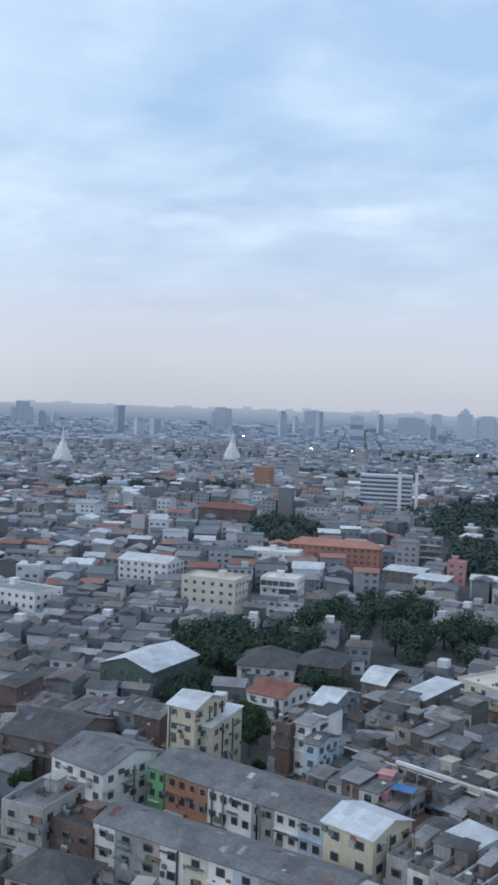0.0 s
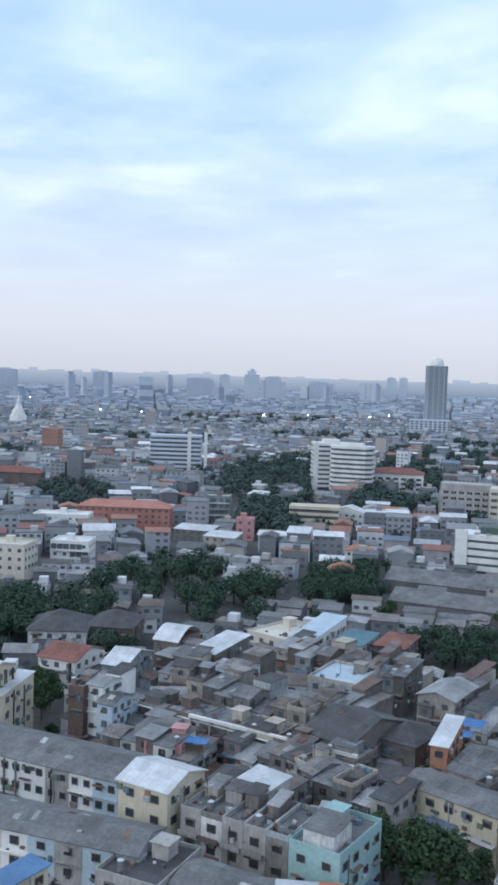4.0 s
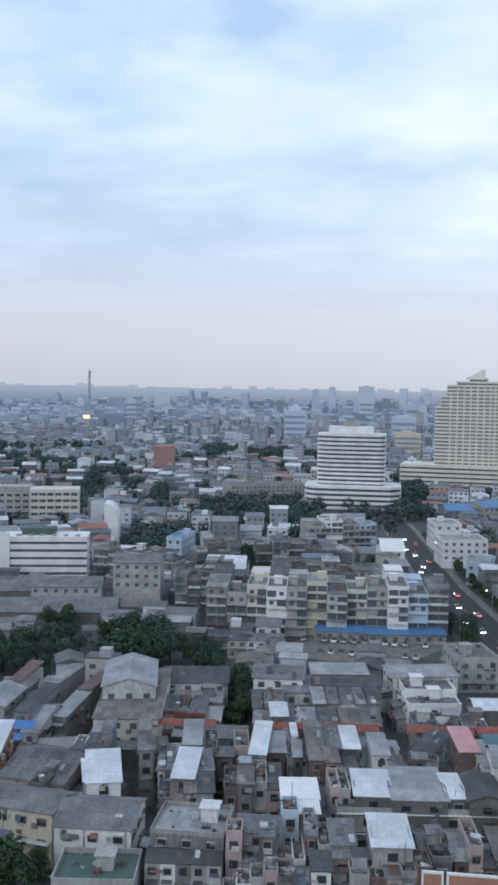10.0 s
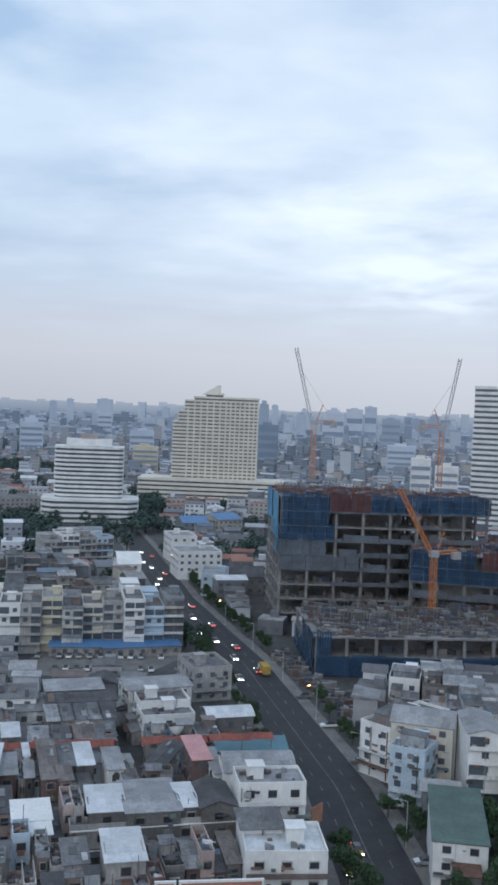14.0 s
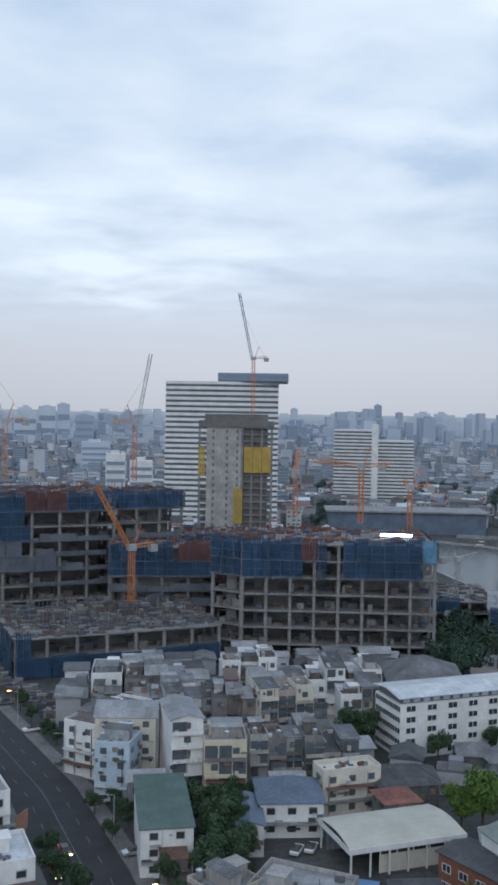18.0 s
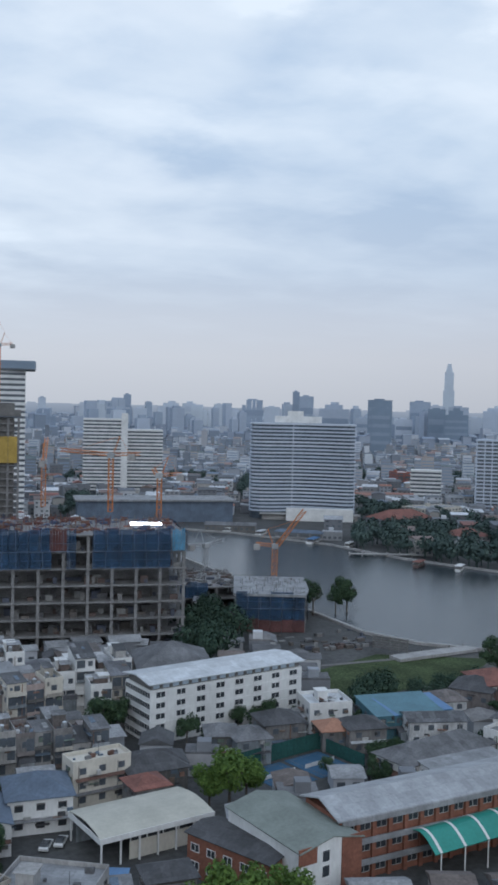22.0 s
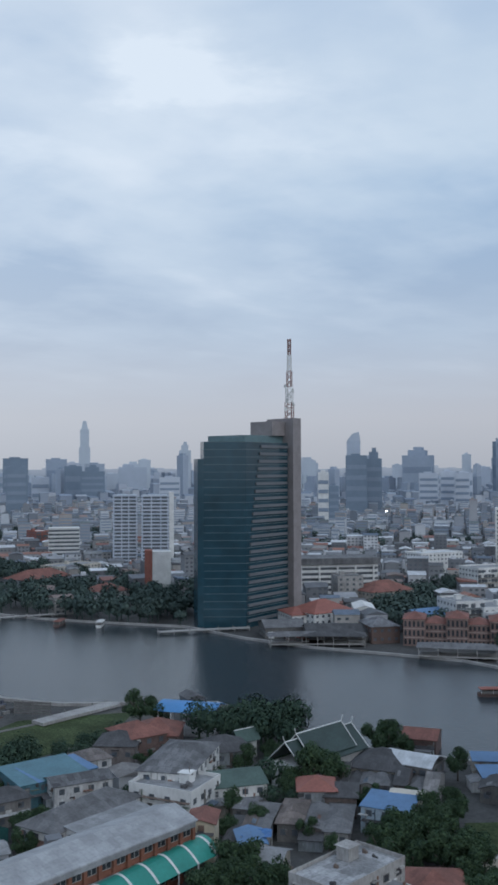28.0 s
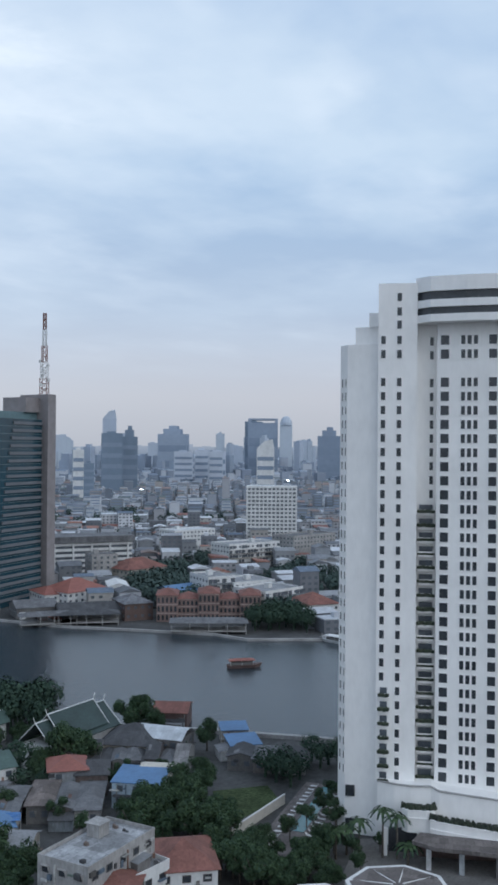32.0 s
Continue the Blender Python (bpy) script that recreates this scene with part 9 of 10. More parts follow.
def pier(az, dist, rot, w, d, label, rm):
    x, y = polar(az, dist)
    t = thing("river_pier", x, y, rot, 0, label, "pier")
    claim(x, y, w, d, rot, 0)
    box_part("deck", t, -w / 2, w / 2, -d / 2, d / 2, 1.3, 1.7, m_grey)
    n = max(3, int(w / 7))
    for i in range(n + 1):
        for v in (-d / 2 + 0.3, d / 2 - 0.3):
            u = -w / 2 + 0.3 + (w - 0.6) * i / n
            box_part("support_post", t, u - 0.16, u + 0.16, v - 0.16, v + 0.16, -0.2, 5.2 if rm else 2.6, m_grey)
    if rm:
        s = Soup()
        s.hip(w, d, 5.2, 1.6, 0.8)
        part("roof", s, rm, t)


pier(59.9, 440, -60, 34, 12, "open pier hall with a grey ridged roof on posts", m_roofgrey)
pier(52.75, 464, -50, 30, 11, "dark roofed pier hall on posts", m_roofdark)
pier(50.6, 462, -42, 26, 8, "low landing stage by the tower", m_roofgrey)
pier(45.2, 500, -32, 48, 4, "long white landing boom by the bank", None)
pier(35.0, 562, -24, 44, 3, "long white landing boom by the bank", None)
pier(29.8, 618, -40, 30, 6, "hotel landing stage with a slate-blue roof", m_slate)
pier(68.0, 425, -70, 22, 5, "white landing stage with railings", None)


# palms in front of the white hotel
def palm(x, y, h):
    t = thing("palm_tree", x, y, crng.uniform(0, 360), 0, "tall palm in front of the hotel", "palm", "hotel palms")
    s = Soup()
    s.drum(0, 0, 0, h, 0.26, 0.17, 8)
    part("trunk", s, m_bark, t)
    for i in range(13):
        a = i * 2.4
        s = Soup()
        prev = Vector((0, 0, h))
        for k in range(4):
            r = 0.8 * (k + 1)
            nxt = Vector((math.cos(a) * r, math.sin(a) * r, h + 0.75 * (k + 1) * (0.75 - 0.26 * (k + 1)) + 0.3 * math.sin(i)))
            sd = Vector((-math.sin(a), math.cos(a), 0)) * (0.55 - 0.1 * k)
            s.face([tuple(prev - sd), tuple(prev + sd), tuple(nxt + sd * 0.8 - Vector((0, 0, 0.2))), tuple(nxt - sd * 0.8 - Vector((0, 0, 0.2)))])
            prev = nxt
        part("frond", s, m_leaf, t)


for u, v, h in ((-4.6, -10.6, 9.6), (-1.7, -10.8, 8.5), (-9.5, -9, 6.5), (-12, -10.5, 5.5), (-14, -13, 5.5), (0.5, -13.5, 4.0)):
    x, y = on_roof(HX, HY, -71.5, u, v)
    palm(x, y, h)


# ---- trees ----
tree(66.9, 133.1, 14, 'bright', "bright green spreading tree")
tree(72.8, 129.2, 13, 'bright', "bright green spreading tree")
tree(61.3, 133.6, 11, 'bright', "bright green spreading tree")
tree(187.2, 88.2, 6)
tree(196.0, 88.3, 6)
tree(205.4, 88.4, 6)
tree(198.4, 82.3, 7)
tree(174.2, 85.7, 7)
tree(179.5, 82.0, 6)
tree(185.0, 80.7, 6)
tree(182.8, 92.7, 5)
tree(186.1, 73.6, 5)
tree(214.7, 90.2, 5)
tree(191.6, 69.6, 4)
tree(179.6, 69.2, 5)
tree(169.9, 160.4, 8)
tree(168.4, 150.2, 7)
tree(171.1, 137.6, 7)
tree(205.8, 176.0, 8)
tree(178.8, 174.7, 8)
tree(213.9, 164.7, 7)
tree(196.9, 180.1, 9)
tree(194.3, 138.9, 6)
tree(3.2, 170.1, 8)
tree(1.9, 182.0, 6)
tree(6.5, 160.0, 9)
tree(11.4, 201.5, 5)
tree(14.2, 188.6, 5)
tree(87.6, 179.2, 13, 'bright', "bright green spreading tree")
tree(84.3, 182.0, 10, 'bright', "bright green spreading tree")
tree(92.2, 180.6, 10, 'bright', "bright green spreading tree")
tree(-92.7, 121.1, 15)
tree(-88.2, 125.4, 14)
tree(-101.0, 124.4, 13)
tree(-88.4, 131.2, 9)
tree(-180.0, 279.3, 9)
tree(-174.6, 279.7, 9)
tree(-133.2, 257.3, 12)
tree(-140.5, 256.5, 11)
tree(-130.8, 262.1, 10)
tree(-151.4, 268.6, 10)
tree(-150.1, 281.4, 10)
tree(-178.6, 286.5, 9)
tree(77.4, 231.2, 12)
tree(80.6, 231.4, 10)
tree(32.7, 180.7, 11)
tree(37.6, 183.6, 9)
tree(32.3, 192.1, 9)
tree(34.3, 181.1, 12)
tree(32.6, 189.7, 11)
tree(37.8, 187.7, 10)
tree(201.0, 337.9, 15)
tree(217.9, 338.9, 16)
tree(211.2, 337.0, 12)
tree(94.6, 218.3, 8)
tree(111.2, 223.5, 7)
tree(120.3, 225.0, 7)
tree(116.0, 223.2, 6)
tree(210.7, 238.3, 13)
tree(212.2, 231.9, 10)
tree(235.8, 163.7, 12)
tree(237.2, 159.9, 10)
tree(208.5, 163.0, 9)
tree(234.3, 158.9, 12)
tree(234.9, 153.4, 9)
tree(232.3, 134.9, 9)
tree(197.0, 157.0, 14)
tree(203.0, 156.5, 12)
tree(201.5, 152.0, 10)
tree(192.0, 158.5, 9)
tree(186.0, 157.0, 8)
tree(-200.9, 116.6, 12)
tree(-206.9, 122.4, 10)
tree(-215.8, 123.3, 9)
tree(-194.4, 59.7, 9)
tree(-217.4, 226.5, 8)
tree(-211.3, 256.5, 9)
tree(-208.1, 209.7, 6)
woods(8, [(221, 206), (227, 186), (238, 197), (227, 209)], 11, 14, 101)
woods(34, [(-285, 174), (-320, 218), (-325, 259), (-268, 265), (-231, 229), (-231, 197), (-255, 192), (-266, 154)], 10, 14, 102)
woods(20, [(-301, 148), (-305, 176), (-281, 180), (-254, 155), (-252, 134), (-268, 132)], 9, 13, 103)
woods(10, [(-287, 139), (-301, 168), (-276, 165), (-263, 143)], 9, 12, 104)
woods(8, [(-251, 110), (-255, 135), (-244, 133), (-240, 114)], 6, 9, 105)
woods(5, [(-243, 158), (-242, 176), (-232, 168), (-234, 156)], 6, 9, 106)
woods(16, [(-178, 230), (-180, 252), (-167, 276), (-150, 251), (-156, 231)], 6, 10, 107)
woods(14, [(-146, 246), (-152, 276), (-142, 292), (-125, 260), (-131, 246)], 9, 12, 108)
woods(9, [(-252, 256), (-270, 319), (-238, 288), (-228, 243)], 7, 11, 109)
woods(4, [(-88, 217), (-84, 220), (-95, 248), (-99, 245)], 7, 9, 110)
woods(12, [(-193, 239), (-175, 265), (-155, 239), (-171, 222)], 6, 9, 111)
woods(10, [(-108, 256), (-117, 284), (-126, 286), (-119, 260)], 5, 8, 112)
woods(5, [(-53, 316), (-43, 323), (-48, 343), (-56, 345)], 6, 8, 113)
woods(14, [(-64, 505), (-41, 503), (-57, 660), (-81, 684)], 9, 13, 114)
woods(8, [(-138, 642), (-119, 634), (-149, 780), (-169, 796)], 8, 12, 115)
woods(12, [(123, 295), (136, 286), (163, 349), (150, 351)], 9, 13, 116)
woods(7, [(121, 288), (143, 274), (160, 310), (140, 329)], 10, 14, 117)
woods(5, [(147, 222), (157, 219), (168, 237), (160, 241)], 7, 10, 118)
grove(7, [(121, 177), (128, 172), (137, 187), (131, 190)], 5, 8, 119)
woods(6, [(148, 182), (164, 178), (169, 185), (158, 188)], 4, 6, 120)
woods(8, [(167, 225), (183, 220), (192, 233), (177, 236)], 4, 7, 121)
woods(10, [(187, 164), (199, 152), (219, 169), (216, 181)], 8, 11, 122)
woods(8, [(170, 148), (177, 141), (193, 155), (187, 161)], 6, 9, 123)
grove(14, [(163, 126), (177, 104), (197, 114), (182, 130)], 6, 10, 124)
grove(10, [(136, 135), (140, 120), (154, 132), (145, 141)], 7, 10, 125)
woods(6, [(147, 226), (154, 218), (167, 236), (163, 244)], 7, 10, 126)
grove(5, [(124, 180), (130, 174), (138, 186), (133, 191)], 5, 7, 127)
woods(6, [(177, 230), (188, 218), (198, 230), (187, 241)], 5, 8, 128)
grove(22, [(167, 117), (173, 98), (198, 101), (214, 112), (201, 123)], 7, 11, 129)
woods(10, [(206, 208), (219, 181), (237, 198), (226, 224)], 9, 14, 130)
woods(10, [(203, 106), (210, 98), (234, 106), (227, 116)], 6, 9, 131)
woods(8, [(221, 102), (225, 93), (242, 99), (239, 108)], 6, 9, 132)
grove(18, [(162, 82), (169, 69), (203, 82), (180, 83)], 4, 8, 133)
grove(8, [(27, 161), (36, 162), (43, 200), (34, 190)], 7, 10, 134)
woods(9, [(155, 173), (165, 181), (163, 189), (149, 185)], 3, 5, 135)
grove(10, [(174, 71), (181, 45), (199, 49), (187, 74)], 2.5, 4.5, 136)
grove(12, [(194, 93), (213, 90), (213, 96), (199, 98)], 4, 7, 137)
grove(10, [(184, 75), (188, 79), (179, 83), (173, 78)], 4, 7, 138)
grove(14, [(160, 90), (161, 79), (178, 88), (172, 97)], 6, 9, 139)
grove(10, [(128, 129), (131, 111), (154, 131), (143, 141)], 6, 9, 140)
woods(60, [(-500, 406), (-469, 477), (-621, 630), (-643, 567)], 9, 13, 141)
woods(30, [(-391, 354), (-372, 370), (-431, 426), (-446, 406)], 9, 13, 142)
woods(40, [(-247, 253), (-234, 275), (-267, 311), (-279, 289)], 8, 11, 143)
woods(30, [(-381, 421), (-372, 464), (-444, 549), (-465, 524)], 9, 12, 144)
woods(45, [(-498, 282), (-478, 324), (-578, 386), (-596, 342)], 9, 12, 145)
woods(60, [(-519, 426), (-466, 476), (-681, 694), (-708, 643)], 9, 13, 146)
woods(40, [(-401, 444), (-361, 478), (-487, 652), (-536, 615)], 9, 13, 147)
woods(30, [(-376, 333), (-353, 349), (-431, 425), (-459, 408)], 9, 12, 148)
woods(70, [(-581, 689), (-520, 796), (-660, 996), (-752, 901)], 9, 12, 149)
woods(60, [(-494, 685), (-386, 815), (-542, 1141), (-581, 888)], 8, 11, 150)
woods(60, [(-1122, 847), (-1097, 1029), (-1365, 1279), (-1454, 1121)], 10, 14, 151)
woods(70, [(-460, 879), (-323, 957), (-403, 1238), (-572, 1140)], 9, 13, 152)
woods(60, [(-381, 567), (-304, 625), (-417, 831), (-498, 759)], 8, 11, 153)
woods(35, [(-224, 418), (-199, 444), (-231, 506), (-253, 478)], 8, 11, 154)
woods(30, [(-158, 472), (-146, 480), (-192, 629), (-204, 620)], 9, 12, 155)
woods(40, [(-136, 602), (-117, 616), (-171, 893), (-189, 878)], 9, 13, 156)
woods(25, [(-574, 692), (-529, 732), (-662, 904), (-739, 891)], 9, 13, 157)
woods(40, [(-215, 517), (-186, 566), (-218, 648), (-248, 606)], 8, 11, 158)
woods(50, [(-455, 952), (-295, 958), (-397, 1286), (-648, 1356)], 9, 13, 159)
woods(40, [(-254, 548), (-188, 589), (-218, 681), (-295, 646)], 8, 11, 160)
woods(20, [(-149, 780), (-78, 767), (-89, 874), (-158, 857)], 8, 11, 161)
woods(14, [(-155, 391), (-141, 395), (-162, 450), (-174, 445)], 8, 11, 162)
woods(90, [(319, 492), (359, 367), (433, 438), (481, 583), (460, 701)], 10, 15, 163)
woods(40, [(304, 468), (343, 383), (440, 492), (438, 656)], 10, 15, 164)
woods(35, [(352, 402), (369, 370), (464, 467), (440, 492)], 9, 13, 165)
woods(30, [(411, 285), (419, 251), (537, 325), (524, 359)], 10, 14, 166)
woods(30, [(431, 302), (443, 272), (546, 335), (523, 360)], 10, 14, 167)
woods(25, [(389, 204), (402, 181), (444, 201), (436, 224)], 9, 12, 168)
woods(20, [(485, 222), (498, 206), (576, 238), (575, 259)], 9, 12, 169)
woods(20, [(543, 338), (577, 323), (635, 360), (601, 370)], 8, 11, 170)
woods(25, [(507, 261), (595, 281), (633, 285), (543, 256)], 8, 11, 171)
woods(30, [(188, 661), (217, 671), (264, 819), (240, 825)], 9, 12, 172)
TAKEN.append((*polar(26, 690), 50, 40, math.cos(radians(-26)), math.sin(radians(-26))))
TAKEN.append((*polar(31.5, 690), 45, 40, math.cos(radians(-31)), math.sin(radians(-31))))
woods(30, [(388, 788), (409, 783), (527, 1010), (500, 1016)], 9, 12, 173)
tree(-96.4, 242.9, 9)
tree(-92.6, 231.1, 9)
tree(-89.0, 228.3, 8)
tree(-87.9, 221.8, 7)
tree(-86.3, 214.5, 6)
tree(-134.9, 262.3, 9)
tree(-119.6, 262.5, 8)
tree(-130.9, 263.9, 9)
tree(-125.0, 268.9, 8)
woods(230, [(-300, 190), (-820, 420), (-480, 980), (-130, 900), (-60, 420), (-150, 300)], 5, 9, 301)
woods(170, [(-330, 330), (-760, 520), (-560, 900), (-250, 640)], 8, 13, 310)
woods(120, [(-230, 560), (-60, 520), (-160, 1000), (-420, 1000)], 7, 12, 311)
woods(120, [(-820, 420), (-1300, 600), (-700, 1350), (-400, 1000)], 6, 10, 302)
woods(110, [(400, 560), (540, 340), (470, 150), (900, 330), (850, 620), (560, 860), (330, 800)], 5, 9, 303)
woods(40, [(-60, 560), (120, 520), (180, 900), (-150, 1000)], 6, 10, 304)
for k, (a0, a1, d0, d1, many) in enumerate(((-52, -43, 1750, 1950, 80), (-47, -38, 1250, 1400, 70), (-66, -58, 1500, 1700, 50), (-75, -60, 900, 1000, 60), (-36, -30, 1200, 1350, 60), (-24, -17, 1100, 1250, 60), (-10, 2, 1300, 1500, 50), (15, 25, 1000, 1200, 50), (30, 44, 1100, 1300, 60), (50, 66, 1000, 1200, 60), (-58, -50, 1150, 1250, 50))):
    woods(many, [polar(a0, d0), polar(a1, d0), polar(a1, d1), polar(a0, d1)], 9, 14, 320 + k)
grove(26, [(-250, 120), (-190, 110), (-60, 210), (-70, 270), (-180, 230)], 3, 6, 305)
grove(16, [(60, 190), (130, 170), (200, 190), (190, 235), (90, 240)], 3, 6, 306)
grove(16, [(140, 130), (200, 110), (236, 150), (232, 215), (170, 190)], 4, 7, 307)


# ---- skyline ----
def skyline_tower(az, dist, w, h, mat, top, label):
    x, y = polar(az, dist)
    t = thing("skyline_tower", x, y, -az, 0, label, "tower", "skyline towers")
    d = min(max(14, w * 0.6), 45)
    a, b = w / 2, d / 2
    lo = h * {"flat": 1.0, "step": 0.84, "taper": 0.62, "slant": 0.85, "frame": 0.93, "dome": 0.85}[top]
    claim(x, y, w, d, -az, 4)
    # towers past 2800 m take the faintest tint, standing for haze
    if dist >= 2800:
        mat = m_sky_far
    if w >= 55 and dist >= 2300 and top == "flat":
        q, u, r = Soup(), -a, random.Random(int(az * 100))
        while u < a - 3:
            e = min(a, u + w * r.uniform(0.14, 0.34))
            q.box(u, e - r.uniform(0, 3), -b, b, 0, lo if u < a * 0.35 and e > -a * 0.5 else lo * r.uniform(0.72, 0.95))
            u = e
        part("shaft", q, mat, t)
    else:
        box_part("shaft", t, -a, a, -b, b, 0, lo, mat)
    n = 0 if dist > 2700 else 2 if dist > 2200 else 4
    for i in range(n):
        z = lo * (0.25 + 0.7 * i / n)
        box_part("window_band", t, -a * 0.92, a * 0.92, -b - 0.6, -b - 0.02, z, z + lo * 0.28 / n, m_slot)
    s = Soup()
    if top == "step":
        s.box(-a * 0.62, a * 0.55, -b * 0.6, b * 0.6, lo, h * 0.94)
        s.box(-a * 0.25, a * 0.3, -b * 0.3, b * 0.3, h * 0.94, h)
    elif top == "taper":
        s.box(-a * 0.8, a * 0.8, -b * 0.8, b * 0.8, lo, h * 0.88)
        s.solid([(-a * 0.6, -b * 0.6, h * 0.88), (a * 0.6, -b * 0.6, h * 0.88), (a * 0.6, b * 0.6, h * 0.88), (-a * 0.6, b * 0.6, h * 0.88)], [(-a * 0.3, -b * 0.3, h), (a * 0.3, -b * 0.3, h), (a * 0.3, b * 0.3, h), (-a * 0.3, b * 0.3, h)])
    elif top == "slant":
        s.solid([(-a, -b, lo), (a, -b, lo), (a, b, lo), (-a, b, lo)], [(-a * 0.1, -b, h * 0.97), (a * 0.8, -b, h), (a * 0.8, b, h), (-a * 0.1, b, h * 0.97)])
    elif top == "frame":
        s.box(-a, -a * 0.8, -b, b, lo, h)
        s.box(a * 0.8, a, -b, b, lo, h)
        s.box(-a * 0.8, a * 0.8, -b, b, h * 0.97, h)
    elif top == "dome":
        for i in range(5):
            p, q = i * math.pi / 10, (i + 1) * math.pi / 10
            s.drum(0, 0, lo + (h - lo) * math.sin(p), lo + (h - lo) * math.sin(q), a * math.cos(p), max(0.2, a * math.cos(q)), 12)
    else:
        s.box(-a * 0.5, a * 0.35, -b * 0.5, b * 0.5, lo, lo + 3)
    part("top", s, mat, t)


def chedi(az, dist, h, label):
    x, y = polar(az, dist)
    t = thing("temple_spire", x, y, 0, 0, label, "temple")
    claim(x, y, 20, 20, 0, 3)
    s = Soup()
    for z0, z1, r0, r1 in ((0, 0.3, 0.28, 0.24), (0.3, 0.42, 0.2, 0.18), (0.42, 0.62, 0.15, 0.07), (0.62, 1.0, 0.05, 0.005)):
        s.drum(0, 0, h * z0, h * z1, h * r0, h * r1, 12)
    part("spire", s, m_white, t)


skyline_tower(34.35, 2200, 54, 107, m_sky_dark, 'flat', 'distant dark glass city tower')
skyline_tower(36.66, 2600, 44, 107, m_sky_tower, 'flat', 'distant city tower tinted blue-grey for haze')
skyline_tower(37.56, 2500, 34, 99, m_sky_pale, 'flat', 'distant city tower paled for haze')
skyline_tower(38.26, 3800, 43, 268, m_sky_tower, 'taper', 'distant city tower tinted blue-grey for haze')
skyline_tower(38.84, 2400, 48, 96, m_sky_tower, 'flat', 'distant city tower tinted blue-grey for haze')
skyline_tower(41.04, 2800, 80, 104, m_sky_tower, 'step', 'distant city tower tinted blue-grey for haze')
skyline_tower(44.11, 3000, 35, 166, m_sky_tower, 'step', 'distant city tower tinted blue-grey for haze')
skyline_tower(51.24, 3200, 65, 116, m_sky_tower, 'flat', 'distant city tower tinted blue-grey for haze')
skyline_tower(54.01, 3300, 46, 206, m_sky_tower, 'slant', 'distant city tower tinted blue-grey for haze')
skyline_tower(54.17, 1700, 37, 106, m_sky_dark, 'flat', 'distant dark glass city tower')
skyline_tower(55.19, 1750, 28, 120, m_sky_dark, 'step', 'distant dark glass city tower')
skyline_tower(57.68, 2600, 78, 139, m_sky_tower, 'step', 'distant city tower tinted blue-grey for haze')
skyline_tower(59.41, 2000, 28, 77, m_sky_pale, 'flat', 'distant city tower paled for haze')
skyline_tower(60.25, 1950, 28, 74, m_sky_pale, 'flat', 'distant city tower paled for haze')
skyline_tower(60.49, 3000, 27, 124, m_sky_tower, 'flat', 'distant city tower tinted blue-grey for haze')
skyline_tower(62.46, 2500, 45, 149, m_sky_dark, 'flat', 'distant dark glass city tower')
skyline_tower(58.33, 2100, 40, 73, m_sky_pale, 'flat', 'distant city tower paled for haze')
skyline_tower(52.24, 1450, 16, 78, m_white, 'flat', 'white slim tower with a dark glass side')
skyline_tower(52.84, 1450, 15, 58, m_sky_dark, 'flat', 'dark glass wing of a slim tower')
skyline_tower(51.37, 3400, 67, 122, m_sky_tower, 'step', 'distant city tower tinted blue-grey for haze')
skyline_tower(57.83, 2700, 78, 140, m_sky_tower, 'step', 'distant city tower tinted blue-grey for haze')
skyline_tower(56.54, 3300, 34, 95, m_sky_tower, 'flat', 'distant city tower tinted blue-grey for haze')
skyline_tower(59.45, 2200, 34, 77, m_sky_pale, 'flat', 'distant city tower paled for haze')
skyline_tower(60.39, 2300, 35, 73, m_sky_pale, 'flat', 'distant city tower paled for haze')
skyline_tower(60.50, 3600, 23, 139, m_sky_tower, 'taper', 'distant city tower tinted blue-grey for haze')
skyline_tower(61.41, 3300, 48, 87, m_sky_tower, 'flat', 'distant city tower tinted blue-grey for haze')
skyline_tower(63.01, 2400, 73, 154, m_sky_tower, 'frame', 'distant city tower tinted blue-grey for haze')
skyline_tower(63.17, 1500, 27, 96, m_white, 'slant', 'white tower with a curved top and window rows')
skyline_tower(64.37, 3000, 38, 180, m_sky_tower, 'dome', 'distant city tower tinted blue-grey for haze')
skyline_tower(65.48, 2800, 65, 101, m_sky_tower, 'flat', 'distant city tower tinted blue-grey for haze')
skyline_tower(66.93, 2300, 56, 132, m_sky_tower, 'step', 'distant city tower tinted blue-grey for haze')
skyline_tower(57.80, 2900, 30, 69, m_sky_tower, 'flat', 'distant city tower tinted blue-grey for haze')
skyline_tower(29.43, 2600, 18, 129, m_sky_tower, 'flat', 'distant city tower tinted blue-grey for haze')
skyline_tower(30.05, 2600, 38, 117, m_sky_tower, 'flat', 'distant city tower tinted blue-grey for haze')
skyline_tower(31.69, 2300, 71, 101, m_sky_tower, 'step', 'distant city tower tinted blue-grey for haze')
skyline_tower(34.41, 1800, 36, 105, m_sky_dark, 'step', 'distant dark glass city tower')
skyline_tower(35.75, 2400, 42, 63, m_sky_pale, 'flat', 'distant city tower paled for haze')
skyline_tower(36.65, 2500, 52, 108, m_sky_tower, 'flat', 'distant city tower tinted blue-grey for haze')
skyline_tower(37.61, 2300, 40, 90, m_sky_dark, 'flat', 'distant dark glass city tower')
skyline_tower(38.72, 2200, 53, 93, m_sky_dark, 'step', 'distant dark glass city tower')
skyline_tower(44.09, 3000, 36, 165, m_sky_tower, 'step', 'distant city tower tinted blue-grey for haze')
skyline_tower(40.79, 2800, 55, 95, m_sky_tower, 'flat', 'distant city tower tinted blue-grey for haze')
skyline_tower(41.72, 2900, 37, 110, m_sky_tower, 'flat', 'distant city tower tinted blue-grey for haze')
